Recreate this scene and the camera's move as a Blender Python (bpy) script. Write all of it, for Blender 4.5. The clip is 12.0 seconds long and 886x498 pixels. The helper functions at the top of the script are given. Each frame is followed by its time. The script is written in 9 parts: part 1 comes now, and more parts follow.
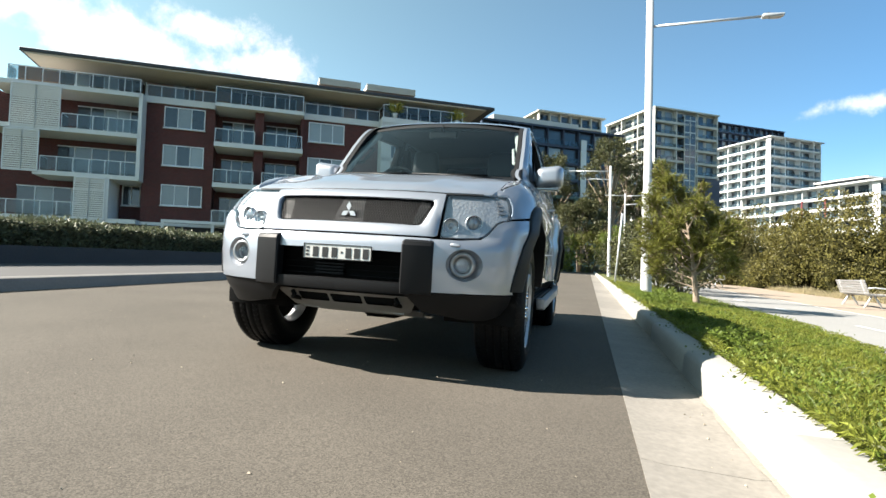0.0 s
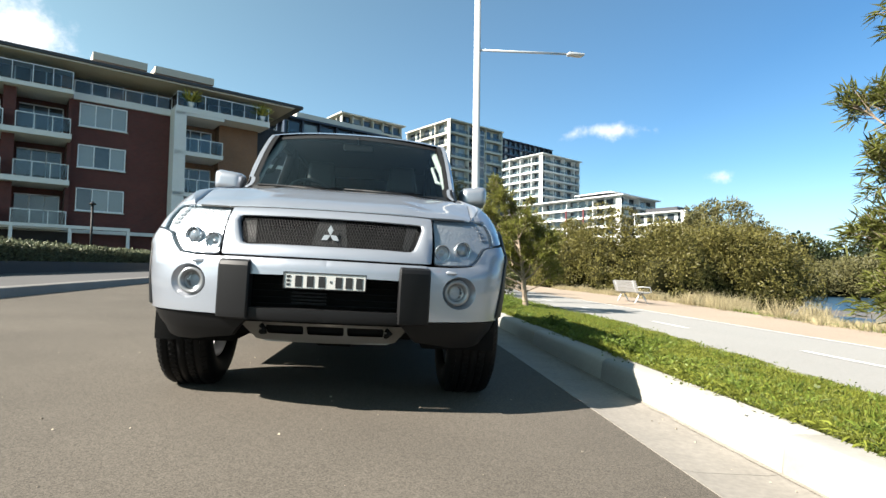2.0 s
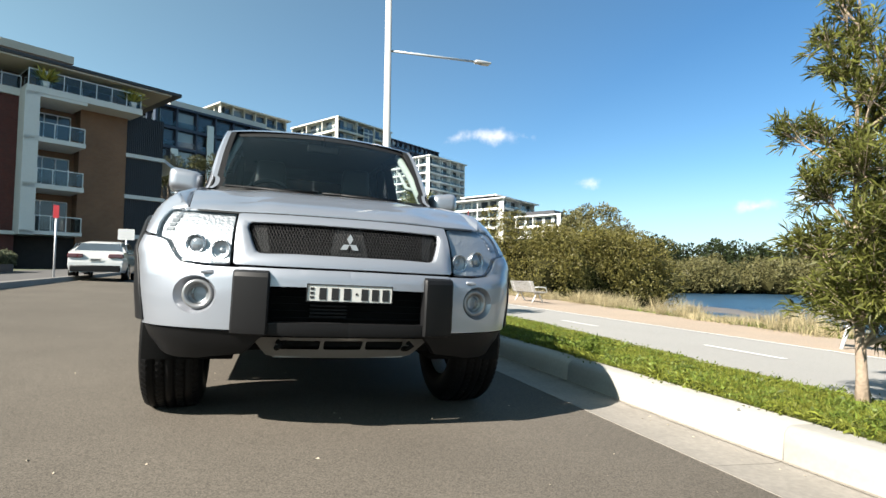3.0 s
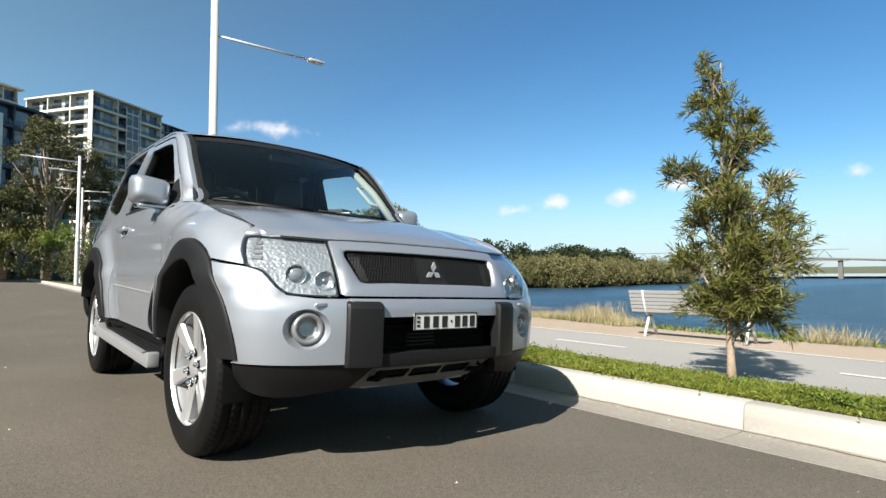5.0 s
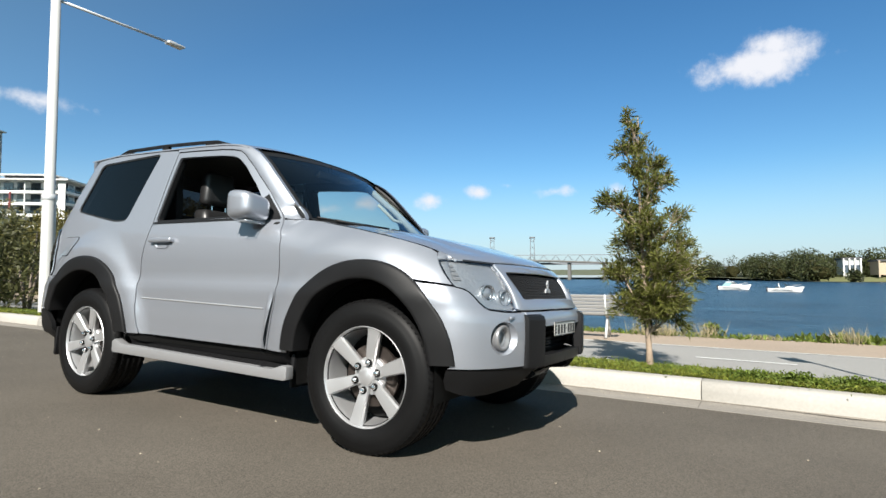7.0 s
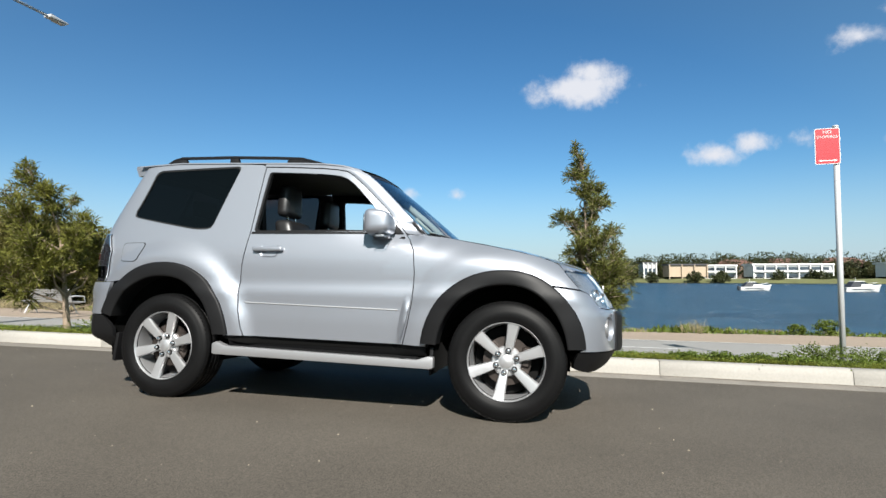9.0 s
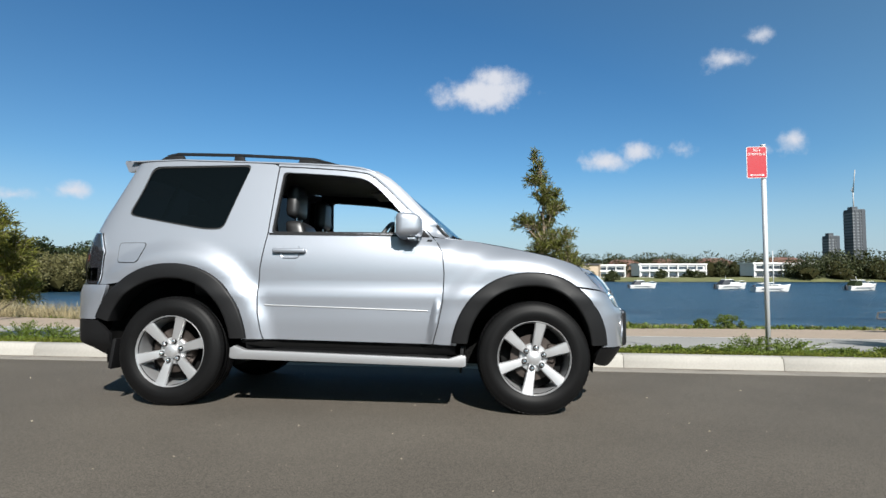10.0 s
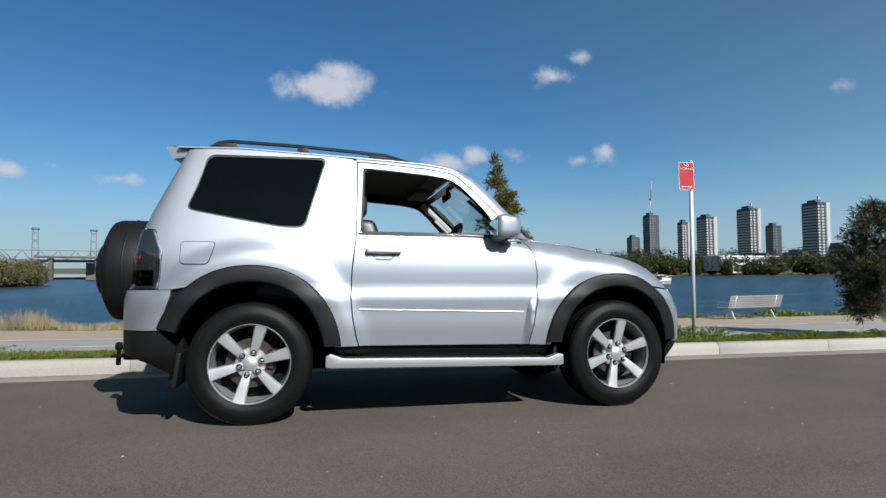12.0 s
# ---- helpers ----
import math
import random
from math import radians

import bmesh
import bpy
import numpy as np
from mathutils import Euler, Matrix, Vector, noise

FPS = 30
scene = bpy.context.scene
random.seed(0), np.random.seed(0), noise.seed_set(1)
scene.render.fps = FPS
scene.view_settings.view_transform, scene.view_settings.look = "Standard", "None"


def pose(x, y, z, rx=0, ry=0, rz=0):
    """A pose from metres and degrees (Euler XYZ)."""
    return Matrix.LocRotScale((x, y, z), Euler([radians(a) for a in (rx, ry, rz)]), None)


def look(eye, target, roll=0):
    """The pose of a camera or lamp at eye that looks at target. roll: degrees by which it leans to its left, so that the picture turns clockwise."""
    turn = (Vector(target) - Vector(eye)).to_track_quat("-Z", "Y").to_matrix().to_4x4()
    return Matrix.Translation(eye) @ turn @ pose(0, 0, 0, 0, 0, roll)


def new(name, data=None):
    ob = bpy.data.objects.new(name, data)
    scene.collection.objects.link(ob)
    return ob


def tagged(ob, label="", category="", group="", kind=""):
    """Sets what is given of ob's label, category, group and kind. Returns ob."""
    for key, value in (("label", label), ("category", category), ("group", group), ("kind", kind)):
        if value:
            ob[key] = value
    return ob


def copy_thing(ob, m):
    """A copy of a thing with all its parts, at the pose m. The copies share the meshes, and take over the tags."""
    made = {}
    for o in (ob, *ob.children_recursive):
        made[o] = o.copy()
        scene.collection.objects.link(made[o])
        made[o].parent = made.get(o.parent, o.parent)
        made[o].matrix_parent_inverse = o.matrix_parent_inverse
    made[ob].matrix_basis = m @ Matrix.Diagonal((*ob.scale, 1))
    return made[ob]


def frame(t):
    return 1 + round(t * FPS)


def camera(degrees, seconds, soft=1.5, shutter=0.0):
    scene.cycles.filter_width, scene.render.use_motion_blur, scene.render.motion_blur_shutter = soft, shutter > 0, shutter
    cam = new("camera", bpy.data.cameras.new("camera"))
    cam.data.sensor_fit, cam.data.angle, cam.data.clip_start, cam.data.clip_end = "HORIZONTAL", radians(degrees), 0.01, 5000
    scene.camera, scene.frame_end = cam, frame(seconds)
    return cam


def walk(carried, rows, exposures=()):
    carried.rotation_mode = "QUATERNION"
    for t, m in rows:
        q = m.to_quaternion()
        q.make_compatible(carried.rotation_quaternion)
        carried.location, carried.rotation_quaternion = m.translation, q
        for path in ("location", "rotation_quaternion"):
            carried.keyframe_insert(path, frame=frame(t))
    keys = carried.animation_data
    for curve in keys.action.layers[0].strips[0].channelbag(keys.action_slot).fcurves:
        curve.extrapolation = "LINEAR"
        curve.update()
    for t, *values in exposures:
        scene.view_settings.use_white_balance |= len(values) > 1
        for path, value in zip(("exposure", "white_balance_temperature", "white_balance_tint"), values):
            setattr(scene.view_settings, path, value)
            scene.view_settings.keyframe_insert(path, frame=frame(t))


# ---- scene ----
from mathutils.geometry import delaunay_2d_cdt

# ---- camera and its walk ----
cam = camera(78.3, 12.0)
PATH = [
    (0, (1.223, -4.518, 0.525), (0.705, -2.587, 0.602), 1.7),
    (0.5, (0.992, -4.585, 0.542), (0.614, -2.623, 0.626), 1.6),
    (1, (0.764, -4.551, 0.579), (0.555, -2.564, 0.669), 1.5),
    (1.5, (0.536, -4.548, 0.608), (0.525, -2.55, 0.702), 1.2),
    (2, (0.282, -4.547, 0.632), (0.488, -2.56, 0.732), 0.9),
    (2.5, (-0.031, -4.526, 0.664), (0.4, -2.575, 0.767), 0.7),
    (3, (-0.343, -4.401, 0.674), (0.272, -2.501, 0.779), 0.6),
    (3.5, (-0.663, -4.31, 0.708), (0.126, -2.475, 0.81), 0.2),
    (5.5, (-1.935, -3.653, 0.822), (-0.501, -2.262, 0.921), -0.2),
    (6, (-2.289, -3.391, 0.845), (-0.74, -2.13, 0.943), -0.1),
    (6.5, (-2.657, -3.217, 0.871), (-1.014, -2.081, 0.975), -0.2),
    (7, (-3.042, -2.972, 0.894), (-1.309, -1.98, 0.993), -0.1),
    (9, (-4.352, -1.703, 0.933), (-2.41, -1.238, 1.036), 0.0),
    (9.5, (-4.501, -1.302, 0.938), (-2.528, -0.996, 1.038), 0.0),
    (10, (-4.617, -0.892, 0.951), (-2.623, -0.77, 1.051), -0.1),
    (10.5, (-4.609, -0.431, 0.939), (-2.612, -0.468, 1.038), -0.2),
    (11, (-4.614, -0.008, 0.961), (-2.623, -0.176, 1.056), -0.2),
    (11.5, (-4.561, 0.42, 0.957), (-2.586, 0.113, 1.049), -0.3),
    (12, (-4.493, 0.847, 0.99), (-2.545, 0.403, 1.077), -0.4),
]
walk(cam, [(t, look(eye, target, roll)) for t, eye, target, roll in PATH], [(0, 2.1, 6600, 10), (1.5, 2.06, 6620, 10), (3, 1.87, 6650, 10), (5.5, 1.5, 6550, 10), (7, 1.38, 6450, 10), (9, 1.22, 6350, 10), (10.5, 0.99, 6150, 10), (12, 0.76, 6050, 10)])

# ---- world, sun, exposure ----
SUN_FROM = Vector((-1.17, -0.42, 1.0)).normalized()
world = bpy.data.worlds.new("world")
scene.world = world
world.use_nodes = True
wn, wl = world.node_tree.nodes, world.node_tree.links
sky = wn.new("ShaderNodeTexSky")
sky.sky_type, sky.sun_disc = "NISHITA", False
sky.sun_elevation = math.asin(SUN_FROM.z)
sky.sun_rotation = math.atan2(SUN_FROM.x, SUN_FROM.y)
sky.air_density, sky.dust_density, sky.ozone_density = 1.0, 0.0, 4.0
wn["Background"].inputs["Strength"].default_value = 0.050
wl.new(sky.outputs[0], wn["Background"].inputs["Color"])
sun = new("sun", bpy.data.lights.new("sun", "SUN"))
sun.data.energy, sun.data.angle, sun.data.color = 5.0, radians(0.53), (1.0, 0.95, 0.87)
sun.matrix_world = look(SUN_FROM * 50, (0, 0, 0))
# fair-weather clouds: (bearing, height, half width, half height in degrees, density)
CLOUDS = [(-46, 19.5, 9, 3.2, 1.5), (-33, 19.0, 7, 2.6, 1.4), (-58, 22.0, 8, 4.0, 1.5), (-40, 21.5, 9, 2.4, 1.3), (23.6, 14.7, 3.6, 1.2, 1.05), (19.4, 14.6, 2.2, 1.3, 0.9), (33.2, 9.6, 1.8, 0.9, 0.95),
          (90.8, 18.9, 6.0, 2.3, 1.35), (92.0, 20.2, 3.4, 1.9, 1.3), (52.0, 7.5, 2.0, 1.0, 1.1), (58.7, 7.9, 2.8, 1.1, 1.15), (64.2, 8.7, 2.0, 0.9, 1.1), (67, 9.4, 1.6, 0.7, 0.9), (48.0, 6.8, 2.4, 0.9, 1.0),
          (103.4, 11.4, 3.4, 1.4, 1.2), (106.2, 12.2, 2.4, 1.4, 1.2), (110.5, 12.0, 1.5, 1.5, 0.95), (119.6, 11.9, 2.0, 1.6, 1.2), (117.0, 11.4, 1.7, 1.0, 0.9), (114.6, 19.6, 3.0, 1.3, 0.95), (117.0, 21.2, 1.8, 1.0, 0.9), (139, 15.5, 2.4, 0.9, 0.85), (72, 8.6, 2.2, 0.9, 1.0), (78, 8.6, 1.4, 0.8, 0.95), (-90, 25, 14, 5, 1.3), (-140, 22, 16, 5, 1.2), (170, 30, 14, 5, 1.1)]
geo = wn.new("ShaderNodeTexCoord")
n1 = wn.new("ShaderNodeTexNoise")
n1.inputs["Scale"].default_value, n1.inputs["Detail"].default_value, n1.inputs["Roughness"].default_value = 17.0, 8.0, 0.62
wl.new(geo.outputs["Generated"], n1.inputs["Vector"])
total = None
for az, el, w, h, d in CLOUDS:
    a, e = radians(az), radians(el)
    c = Vector((math.sin(a) * math.cos(e), math.cos(a) * math.cos(e), math.sin(e)))
    ri = Vector((math.cos(a), -math.sin(a), 0))
    up = ri.cross(c)
    dots = []
    for axis, size in ((ri, w), (up, h)):
        q = wn.new("ShaderNodeVectorMath")
        q.operation = "DOT_PRODUCT"
        wl.new(geo.outputs["Generated"], q.inputs[0])
        q.inputs[1].default_value = axis / math.sin(radians(size))
        dots.append(q)
    front = wn.new("ShaderNodeVectorMath")
    front.operation = "DOT_PRODUCT"
    wl.new(geo.outputs["Generated"], front.inputs[0])
    front.inputs[1].default_value = c
    gate = wn.new("ShaderNodeMath")
    gate.operation = "GREATER_THAN"
    wl.new(front.outputs["Value"], gate.inputs[0])
    gate.inputs[1].default_value = 0.3
    comb = wn.new("ShaderNodeCombineXYZ")
    wl.new(dots[0].outputs["Value"], comb.inputs[0]), wl.new(dots[1].outputs["Value"], comb.inputs[1])
    ln = wn.new("ShaderNodeVectorMath")
    ln.operation = "LENGTH"
    wl.new(comb.outputs[0], ln.inputs[0])
    fall = wn.new("ShaderNodeMapRange")
    fall.inputs["From Min"].default_value, fall.inputs["From Max"].default_value = 1.35, 0.0
    fall.inputs["To Max"].default_value = d
    wl.new(ln.outputs["Value"], fall.inputs["Value"])
    k = wn.new("ShaderNodeMath")
    k.operation = "MULTIPLY"
    wl.new(fall.outputs[0], k.inputs[0]), wl.new(gate.outputs[0], k.inputs[1])
    if total is None:
        total = k
    else:
        mx = wn.new("ShaderNodeMath")
        mx.operation = "MAXIMUM"
        wl.new(total.outputs[0], mx.inputs[0]), wl.new(k.outputs[0], mx.inputs[1])
        total = mx
body = wn.new("ShaderNodeMath")
body.operation = "MULTIPLY_ADD"
wl.new(n1.outputs["Fac"], body.inputs[0])
body.inputs[1].default_value = 2.2
wl.new(total.outputs[0], body.inputs[2])
dens = wn.new("ShaderNodeMapRange")
dens.interpolation_type = "SMOOTHSTEP"
dens.inputs["From Min"].default_value, dens.inputs["From Max"].default_value = 1.50, 2.40
wl.new(body.outputs[0], dens.inputs["Value"])
some = wn.new("ShaderNodeMath")
some.operation = "MULTIPLY"
cut = wn.new("ShaderNodeMapRange")
cut.inputs["From Max"].default_value = 0.25
wl.new(total.outputs[0], cut.inputs["Value"])
wl.new(dens.outputs[0], some.inputs[0]), wl.new(cut.outputs[0], some.inputs[1])
mixc = wn.new("ShaderNodeMix")
mixc.data_type = "RGBA"
wl.new(some.outputs[0], mixc.inputs["Factor"])
deep = wn.new("ShaderNodeHueSaturation")
# the sky pales round the sun
near_sun = wn.new("ShaderNodeVectorMath")
near_sun.operation = "DOT_PRODUCT"
near_sun.inputs[1].default_value = SUN_FROM
wl.new(geo.outputs["Generated"], near_sun.inputs[0])
glow = wn.new("ShaderNodeMapRange")
glow.inputs["From Min"].default_value, glow.inputs["From Max"].default_value = -0.4, 0.7
glow.inputs["To Min"].default_value, glow.inputs["To Max"].default_value = 0.0, 0.9
wl.new(near_sun.outputs["Value"], glow.inputs["Value"])
deep.inputs["Saturation"].default_value = 1.2
wl.new(sky.outputs[0], deep.inputs["Color"])
tint = wn.new("ShaderNodeVectorMath")
tint.operation = "MULTIPLY"
tint.inputs[1].default_value = (0.92, 1.02, 0.98)
grey = wn.new("ShaderNodeRGBToBW")
wl.new(deep.outputs[0], grey.inputs[0])
glare = wn.new("ShaderNodeVectorMath")
glare.operation = "MULTIPLY"
glare.inputs[1].default_value = (1.60, 2.25, 2.56)
wl.new(grey.outputs[0], glare.inputs[0])
haze = wn.new("ShaderNodeMix")
haze.data_type = "RGBA"
wl.new(glow.outputs[0], haze.inputs["Factor"]), wl.new(deep.outputs[0], haze.inputs["A"]), wl.new(glare.outputs[0], haze.inputs["B"])
sepz = wn.new("ShaderNodeSeparateXYZ")
wl.new(geo.outputs["Generated"], sepz.inputs[0])
north = wn.new("ShaderNodeMapRange")
north.interpolation_type = "SMOOTHSTEP"
north.inputs["From Min"].default_value, north.inputs["From Max"].default_value = 0.25, 1.0
north.inputs["To Max"].default_value = 0.14
wl.new(sepz.outputs["Y"], north.inputs["Value"])
mist = wn.new("ShaderNodeVectorMath")
mist.operation = "MULTIPLY"
mist.inputs[1].default_value = (0.84, 1.04, 1.28)
wl.new(grey.outputs[0], mist.inputs[0])
veil = wn.new("ShaderNodeMix")
veil.data_type = "RGBA"
wl.new(north.outputs[0], veil.inputs["Factor"]), wl.new(haze.outputs["Result"], veil.inputs["A"]), wl.new(mist.outputs[0], veil.inputs["B"])
wl.new(veil.outputs["Result"], tint.inputs[0])
low = wn.new("ShaderNodeMapRange")
low.interpolation_type = "SMOOTHSTEP"
low.inputs["From Min"].default_value, low.inputs["From Max"].default_value = 0.20, -0.02
low.inputs["To Max"].default_value = 0.85
wl.new(sepz.outputs["Z"], low.inputs["Value"])
pale = wn.new("ShaderNodeMix")
pale.data_type = "RGBA"
pale.inputs["B"].default_value = (3.75, 4.75, 5.85, 1)
wl.new(low.outputs[0], pale.inputs["Factor"]), wl.new(tint.outputs[0], pale.inputs["A"])
wl.new(pale.outputs["Result"], mixc.inputs["A"])
mixc.inputs["B"].default_value = (6.9, 7.0, 7.4, 1)
wl.new(mixc.outputs["Result"], wn["Background"].inputs["Color"])

# ---- materials ----
def mat(name, col, rough=0.6, metal=0.0, var=0.12, scale=3.0, fine=60.0, bump=0.0, coat=0.0, spec=0.5, each=0.0, island=0.0):
    """A procedural surface: a base colour varied at a coarse and a fine scale, with fine relief."""
    m = bpy.data.materials.new(name)
    m.use_nodes = True
    n, l = m.node_tree.nodes, m.node_tree.links
    p = n["Principled BSDF"]
    p.inputs["Roughness"].default_value, p.inputs["Metallic"].default_value = rough, metal
    p.inputs["Coat Weight"].default_value, p.inputs["Coat Roughness"].default_value = coat, 0.03
    p.inputs["Specular IOR Level"].default_value = spec
    tc = n.new("ShaderNodeTexCoord")
    a, b = n.new("ShaderNodeTexNoise"), n.new("ShaderNodeTexNoise")
    a.inputs["Scale"].default_value, b.inputs["Scale"].default_value = scale, fine
    a.inputs["Detail"].default_value, b.inputs["Detail"].default_value = 4, 3
    for t in (a, b):
        l.new(tc.outputs["Object"], t.inputs["Vector"])
    add = n.new("ShaderNodeMath")
    l.new(a.outputs["Fac"], add.inputs[0]), l.new(b.outputs["Fac"], add.inputs[1])
    val = add
    for source, amount in ((("ShaderNodeObjectInfo", "Random"), each), (("ShaderNodeNewGeometry", "Random Per Island"), island)):
        if amount:
            o = n.new(source[0])
            k = n.new("ShaderNodeMath")
            k.operation = "MULTIPLY_ADD"
            l.new(o.outputs[source[1]], k.inputs[0])
            k.inputs[1].default_value = amount / max(var, 0.01)
            l.new(val.outputs[0], k.inputs[2])
            k2 = n.new("ShaderNodeMath")
            k2.operation = "SUBTRACT"
            l.new(k.outputs[0], k2.inputs[0])
            k2.inputs[1].default_value = amount / max(var, 0.01) / 2
            val = k2
    r = n.new("ShaderNodeMapRange")
    r.inputs["From Min"].default_value, r.inputs["From Max"].default_value = 0.5, 1.5
    r.inputs["To Min"].default_value, r.inputs["To Max"].default_value = 1 - var, 1 + var
    r.clamp = False
    l.new(val.outputs[0], r.inputs["Value"])
    mix = n.new("ShaderNodeVectorMath")
    mix.operation = "SCALE"
    mix.inputs[0].default_value = col
    l.new(r.outputs[0], mix.inputs["Scale"])
    l.new(mix.outputs[0], p.inputs["Base Color"])
    if bump:
        bp = n.new("ShaderNodeBump")
        bp.inputs["Strength"].default_value, bp.inputs["Distance"].default_value = min(1.0, bump * 60), max(bump, 0.001)
        l.new(b.outputs["Fac"], bp.inputs["Height"])
        l.new(bp.outputs[0], p.inputs["Normal"])
    return m


def glass(name, tint, gloss=1.0):
    """A thin pane: it lets light through, tinted, and mirrors more at a slant."""
    m = bpy.data.materials.new(name)
    m.use_nodes = True
    n, l = m.node_tree.nodes, m.node_tree.links
    n.remove(n["Principled BSDF"])
    t, g, f, x = n.new("ShaderNodeBsdfTransparent"), n.new("ShaderNodeBsdfGlossy"), n.new("ShaderNodeMath"), n.new("ShaderNodeMixShader")
    w, k = n.new("ShaderNodeLayerWeight"), n.new("ShaderNodeMath")
    t.inputs["Color"].default_value = (*tint, 1)
    g.inputs["Roughness"].default_value = 0.01
    g.inputs["Color"].default_value = (gloss, gloss, gloss, 1)
    w.inputs["Blend"].default_value = 0.5
    k.operation, k.inputs[1].default_value = "POWER", 4.5
    f.operation, f.inputs[1].default_value, f.inputs[2].default_value = "MULTIPLY_ADD", 0.93, 0.06
    l.new(w.outputs["Facing"], k.inputs[0]), l.new(k.outputs[0], f.inputs[0])
    l.new(f.outputs[0], x.inputs[0]), l.new(t.outputs[0], x.inputs[1]), l.new(g.outputs[0], x.inputs[2])
    l.new(x.outputs[0], n["Material Output"].inputs["Surface"])
    return m


paint_silver = mat("paint_silver", (0.270, 0.285, 0.318), 0.45, 0.66, 0.03, 1.5, 900, 0.0, 0.9)
plastic_black = mat("plastic_black", (0.0065, 0.0065, 0.007), 0.5, 0, 0.2, 4, 500, 0.0005, spec=0.18)
plastic_grey = mat("plastic_grey", (0.227, 0.218, 0.202), 0.5, 0, 0.15, 5, 200, 0.0004)
rubber = mat("rubber", (0.0048, 0.0048, 0.005), 0.5, 0, 0.3, 6, 150, 0.0005, spec=0.10)
alloy = mat("alloy", (0.46, 0.46, 0.468), 0.42, 0.75, 0.05, 5, 300, 0, 0.4)
lens_grey = mat("lens_grey", (0.10, 0.105, 0.115), 0.06, 0.2, 0.1, 9, 60, 0, 1.0)
bezel_grey = mat("bezel_grey", (0.22, 0.22, 0.225), 0.3, 0.5, 0.05, 5, 300)
alloy_dark = mat("alloy_dark", (0.12, 0.12, 0.12), 0.5, 0.6, 0.15, 6, 100)
brake_steel = mat("brake_steel", (0.055, 0.045, 0.04), 0.5, 0.8, 0.3, 9, 100)
chrome = mat("chrome", (0.75, 0.75, 0.76), 0.08, 1.0, 0.02, 5, 100)
bezel_bright = mat("bezel_bright", (0.45, 0.46, 0.48), 0.22, 0.9, 0.05, 9, 80)
eye_grey = mat("eye_grey", (0.20, 0.21, 0.23), 0.12, 0.4, 0.05, 9, 60, 0, 1.0)
reflector = mat("reflector", (0.33, 0.34, 0.36), 0.42, 0.7, 0.06, 14, 45, 0.0)
# pressed facets of the lamp bowls
_n, _l = reflector.node_tree.nodes, reflector.node_tree.links
_tc, _vo, _bp = _n.new("ShaderNodeTexCoord"), _n.new("ShaderNodeTexVoronoi"), _n.new("ShaderNodeBump")
_vo.inputs["Scale"].default_value = 75
_vo.feature = "SMOOTH_F1"
_bp.inputs["Strength"].default_value, _bp.inputs["Distance"].default_value = 0.5, 0.006
_l.new(_tc.outputs["Object"], _vo.inputs["Vector"]), _l.new(_vo.outputs["Distance"], _bp.inputs["Height"])
_l.new(_bp.outputs[0], _n["Principled BSDF"].inputs["Normal"])
board_silver = mat("board_silver", (0.29, 0.29, 0.297), 0.45, 0.6, 0.06, 5, 200)
mesh_grey = mat("mesh_grey", (0.034, 0.033, 0.032), 0.5, 0, 0.15, 5, 200)
interior_black = mat("interior_black", (0.007, 0.007, 0.0075), 0.7, 0, 0.2, 5, 250, 0.0006, spec=0.2)
leather_black = mat("leather_black", (0.009, 0.009, 0.0095), 0.42, 0, 0.2, 6, 350, 0.0008)
headliner_grey = mat("headliner_grey", (0.12, 0.115, 0.11), 0.9, 0, 0.1, 5, 300, 0.0006)
trim_light = mat("trim_light", (0.45, 0.44, 0.42), 0.7, 0, 0.08, 5, 200)
underbody_black = mat("underbody_black", (0.004, 0.004, 0.004), 0.8, 0, 0.3, 5, 60, spec=0.1)
plate_white = mat("plate_white", (0.420, 0.420, 0.399), 0.4, 0, 0.06, 9, 80)
ink_black = mat("ink_black", (0.005, 0.005, 0.005), 0.5, 0, 0.1)
lens_red = mat("lens_red", (0.06, 0.004, 0.004), 0.12, 0, 0.1, 9, 60, 0, 1.0)
lens_smoke = mat("lens_smoke", (0.012, 0.012, 0.014), 0.08, 0, 0.1, 9, 60, 0, 1.0)
lens_amber = mat("lens_amber", (0.55, 0.16, 0.02), 0.15, 0, 0.1, 9, 60, 0, 1.0)
glass_clear = glass("glass_clear", (0.66, 0.74, 0.73), 0.8)
glass_lens = glass("glass_lens", (0.93, 0.95, 0.96))
glass_dark = glass("glass_dark", (0.045, 0.045, 0.05), 0.55)

# ---- mesh helpers ----
def part(name, bm, material, parent, label="", smooth=True, sharp=40):
    """Links a bmesh as one mesh object under a thing or a part."""
    for e in bm.edges:
        if len(e.link_faces) == 2 and e.calc_face_angle(0) > radians(sharp):
            e.smooth = False
    for f in bm.faces:
        f.smooth = smooth
    me = bpy.data.meshes.new(name)
    bm.to_mesh(me)
    bm.free()
    me.materials.append(material)
    ob = new(name, me)
    ob.parent = parent
    if label:
        ob["label"] = label
    return ob


def again(ob, parent, m=None):
    """One more object on the same mesh, under parent."""
    o = ob.copy()
    scene.collection.objects.link(o)
    o.parent = parent
    if m is not None:
        o.matrix_basis = m
    return o


def thing(name, at=(0, 0, 0), label="", category="", group="", kind="", turn=0.0):
    e = new(name)
    e.matrix_basis = pose(*at, 0, 0, turn)
    e.empty_display_size = 0.1
    return tagged(e, label, category, group, kind)


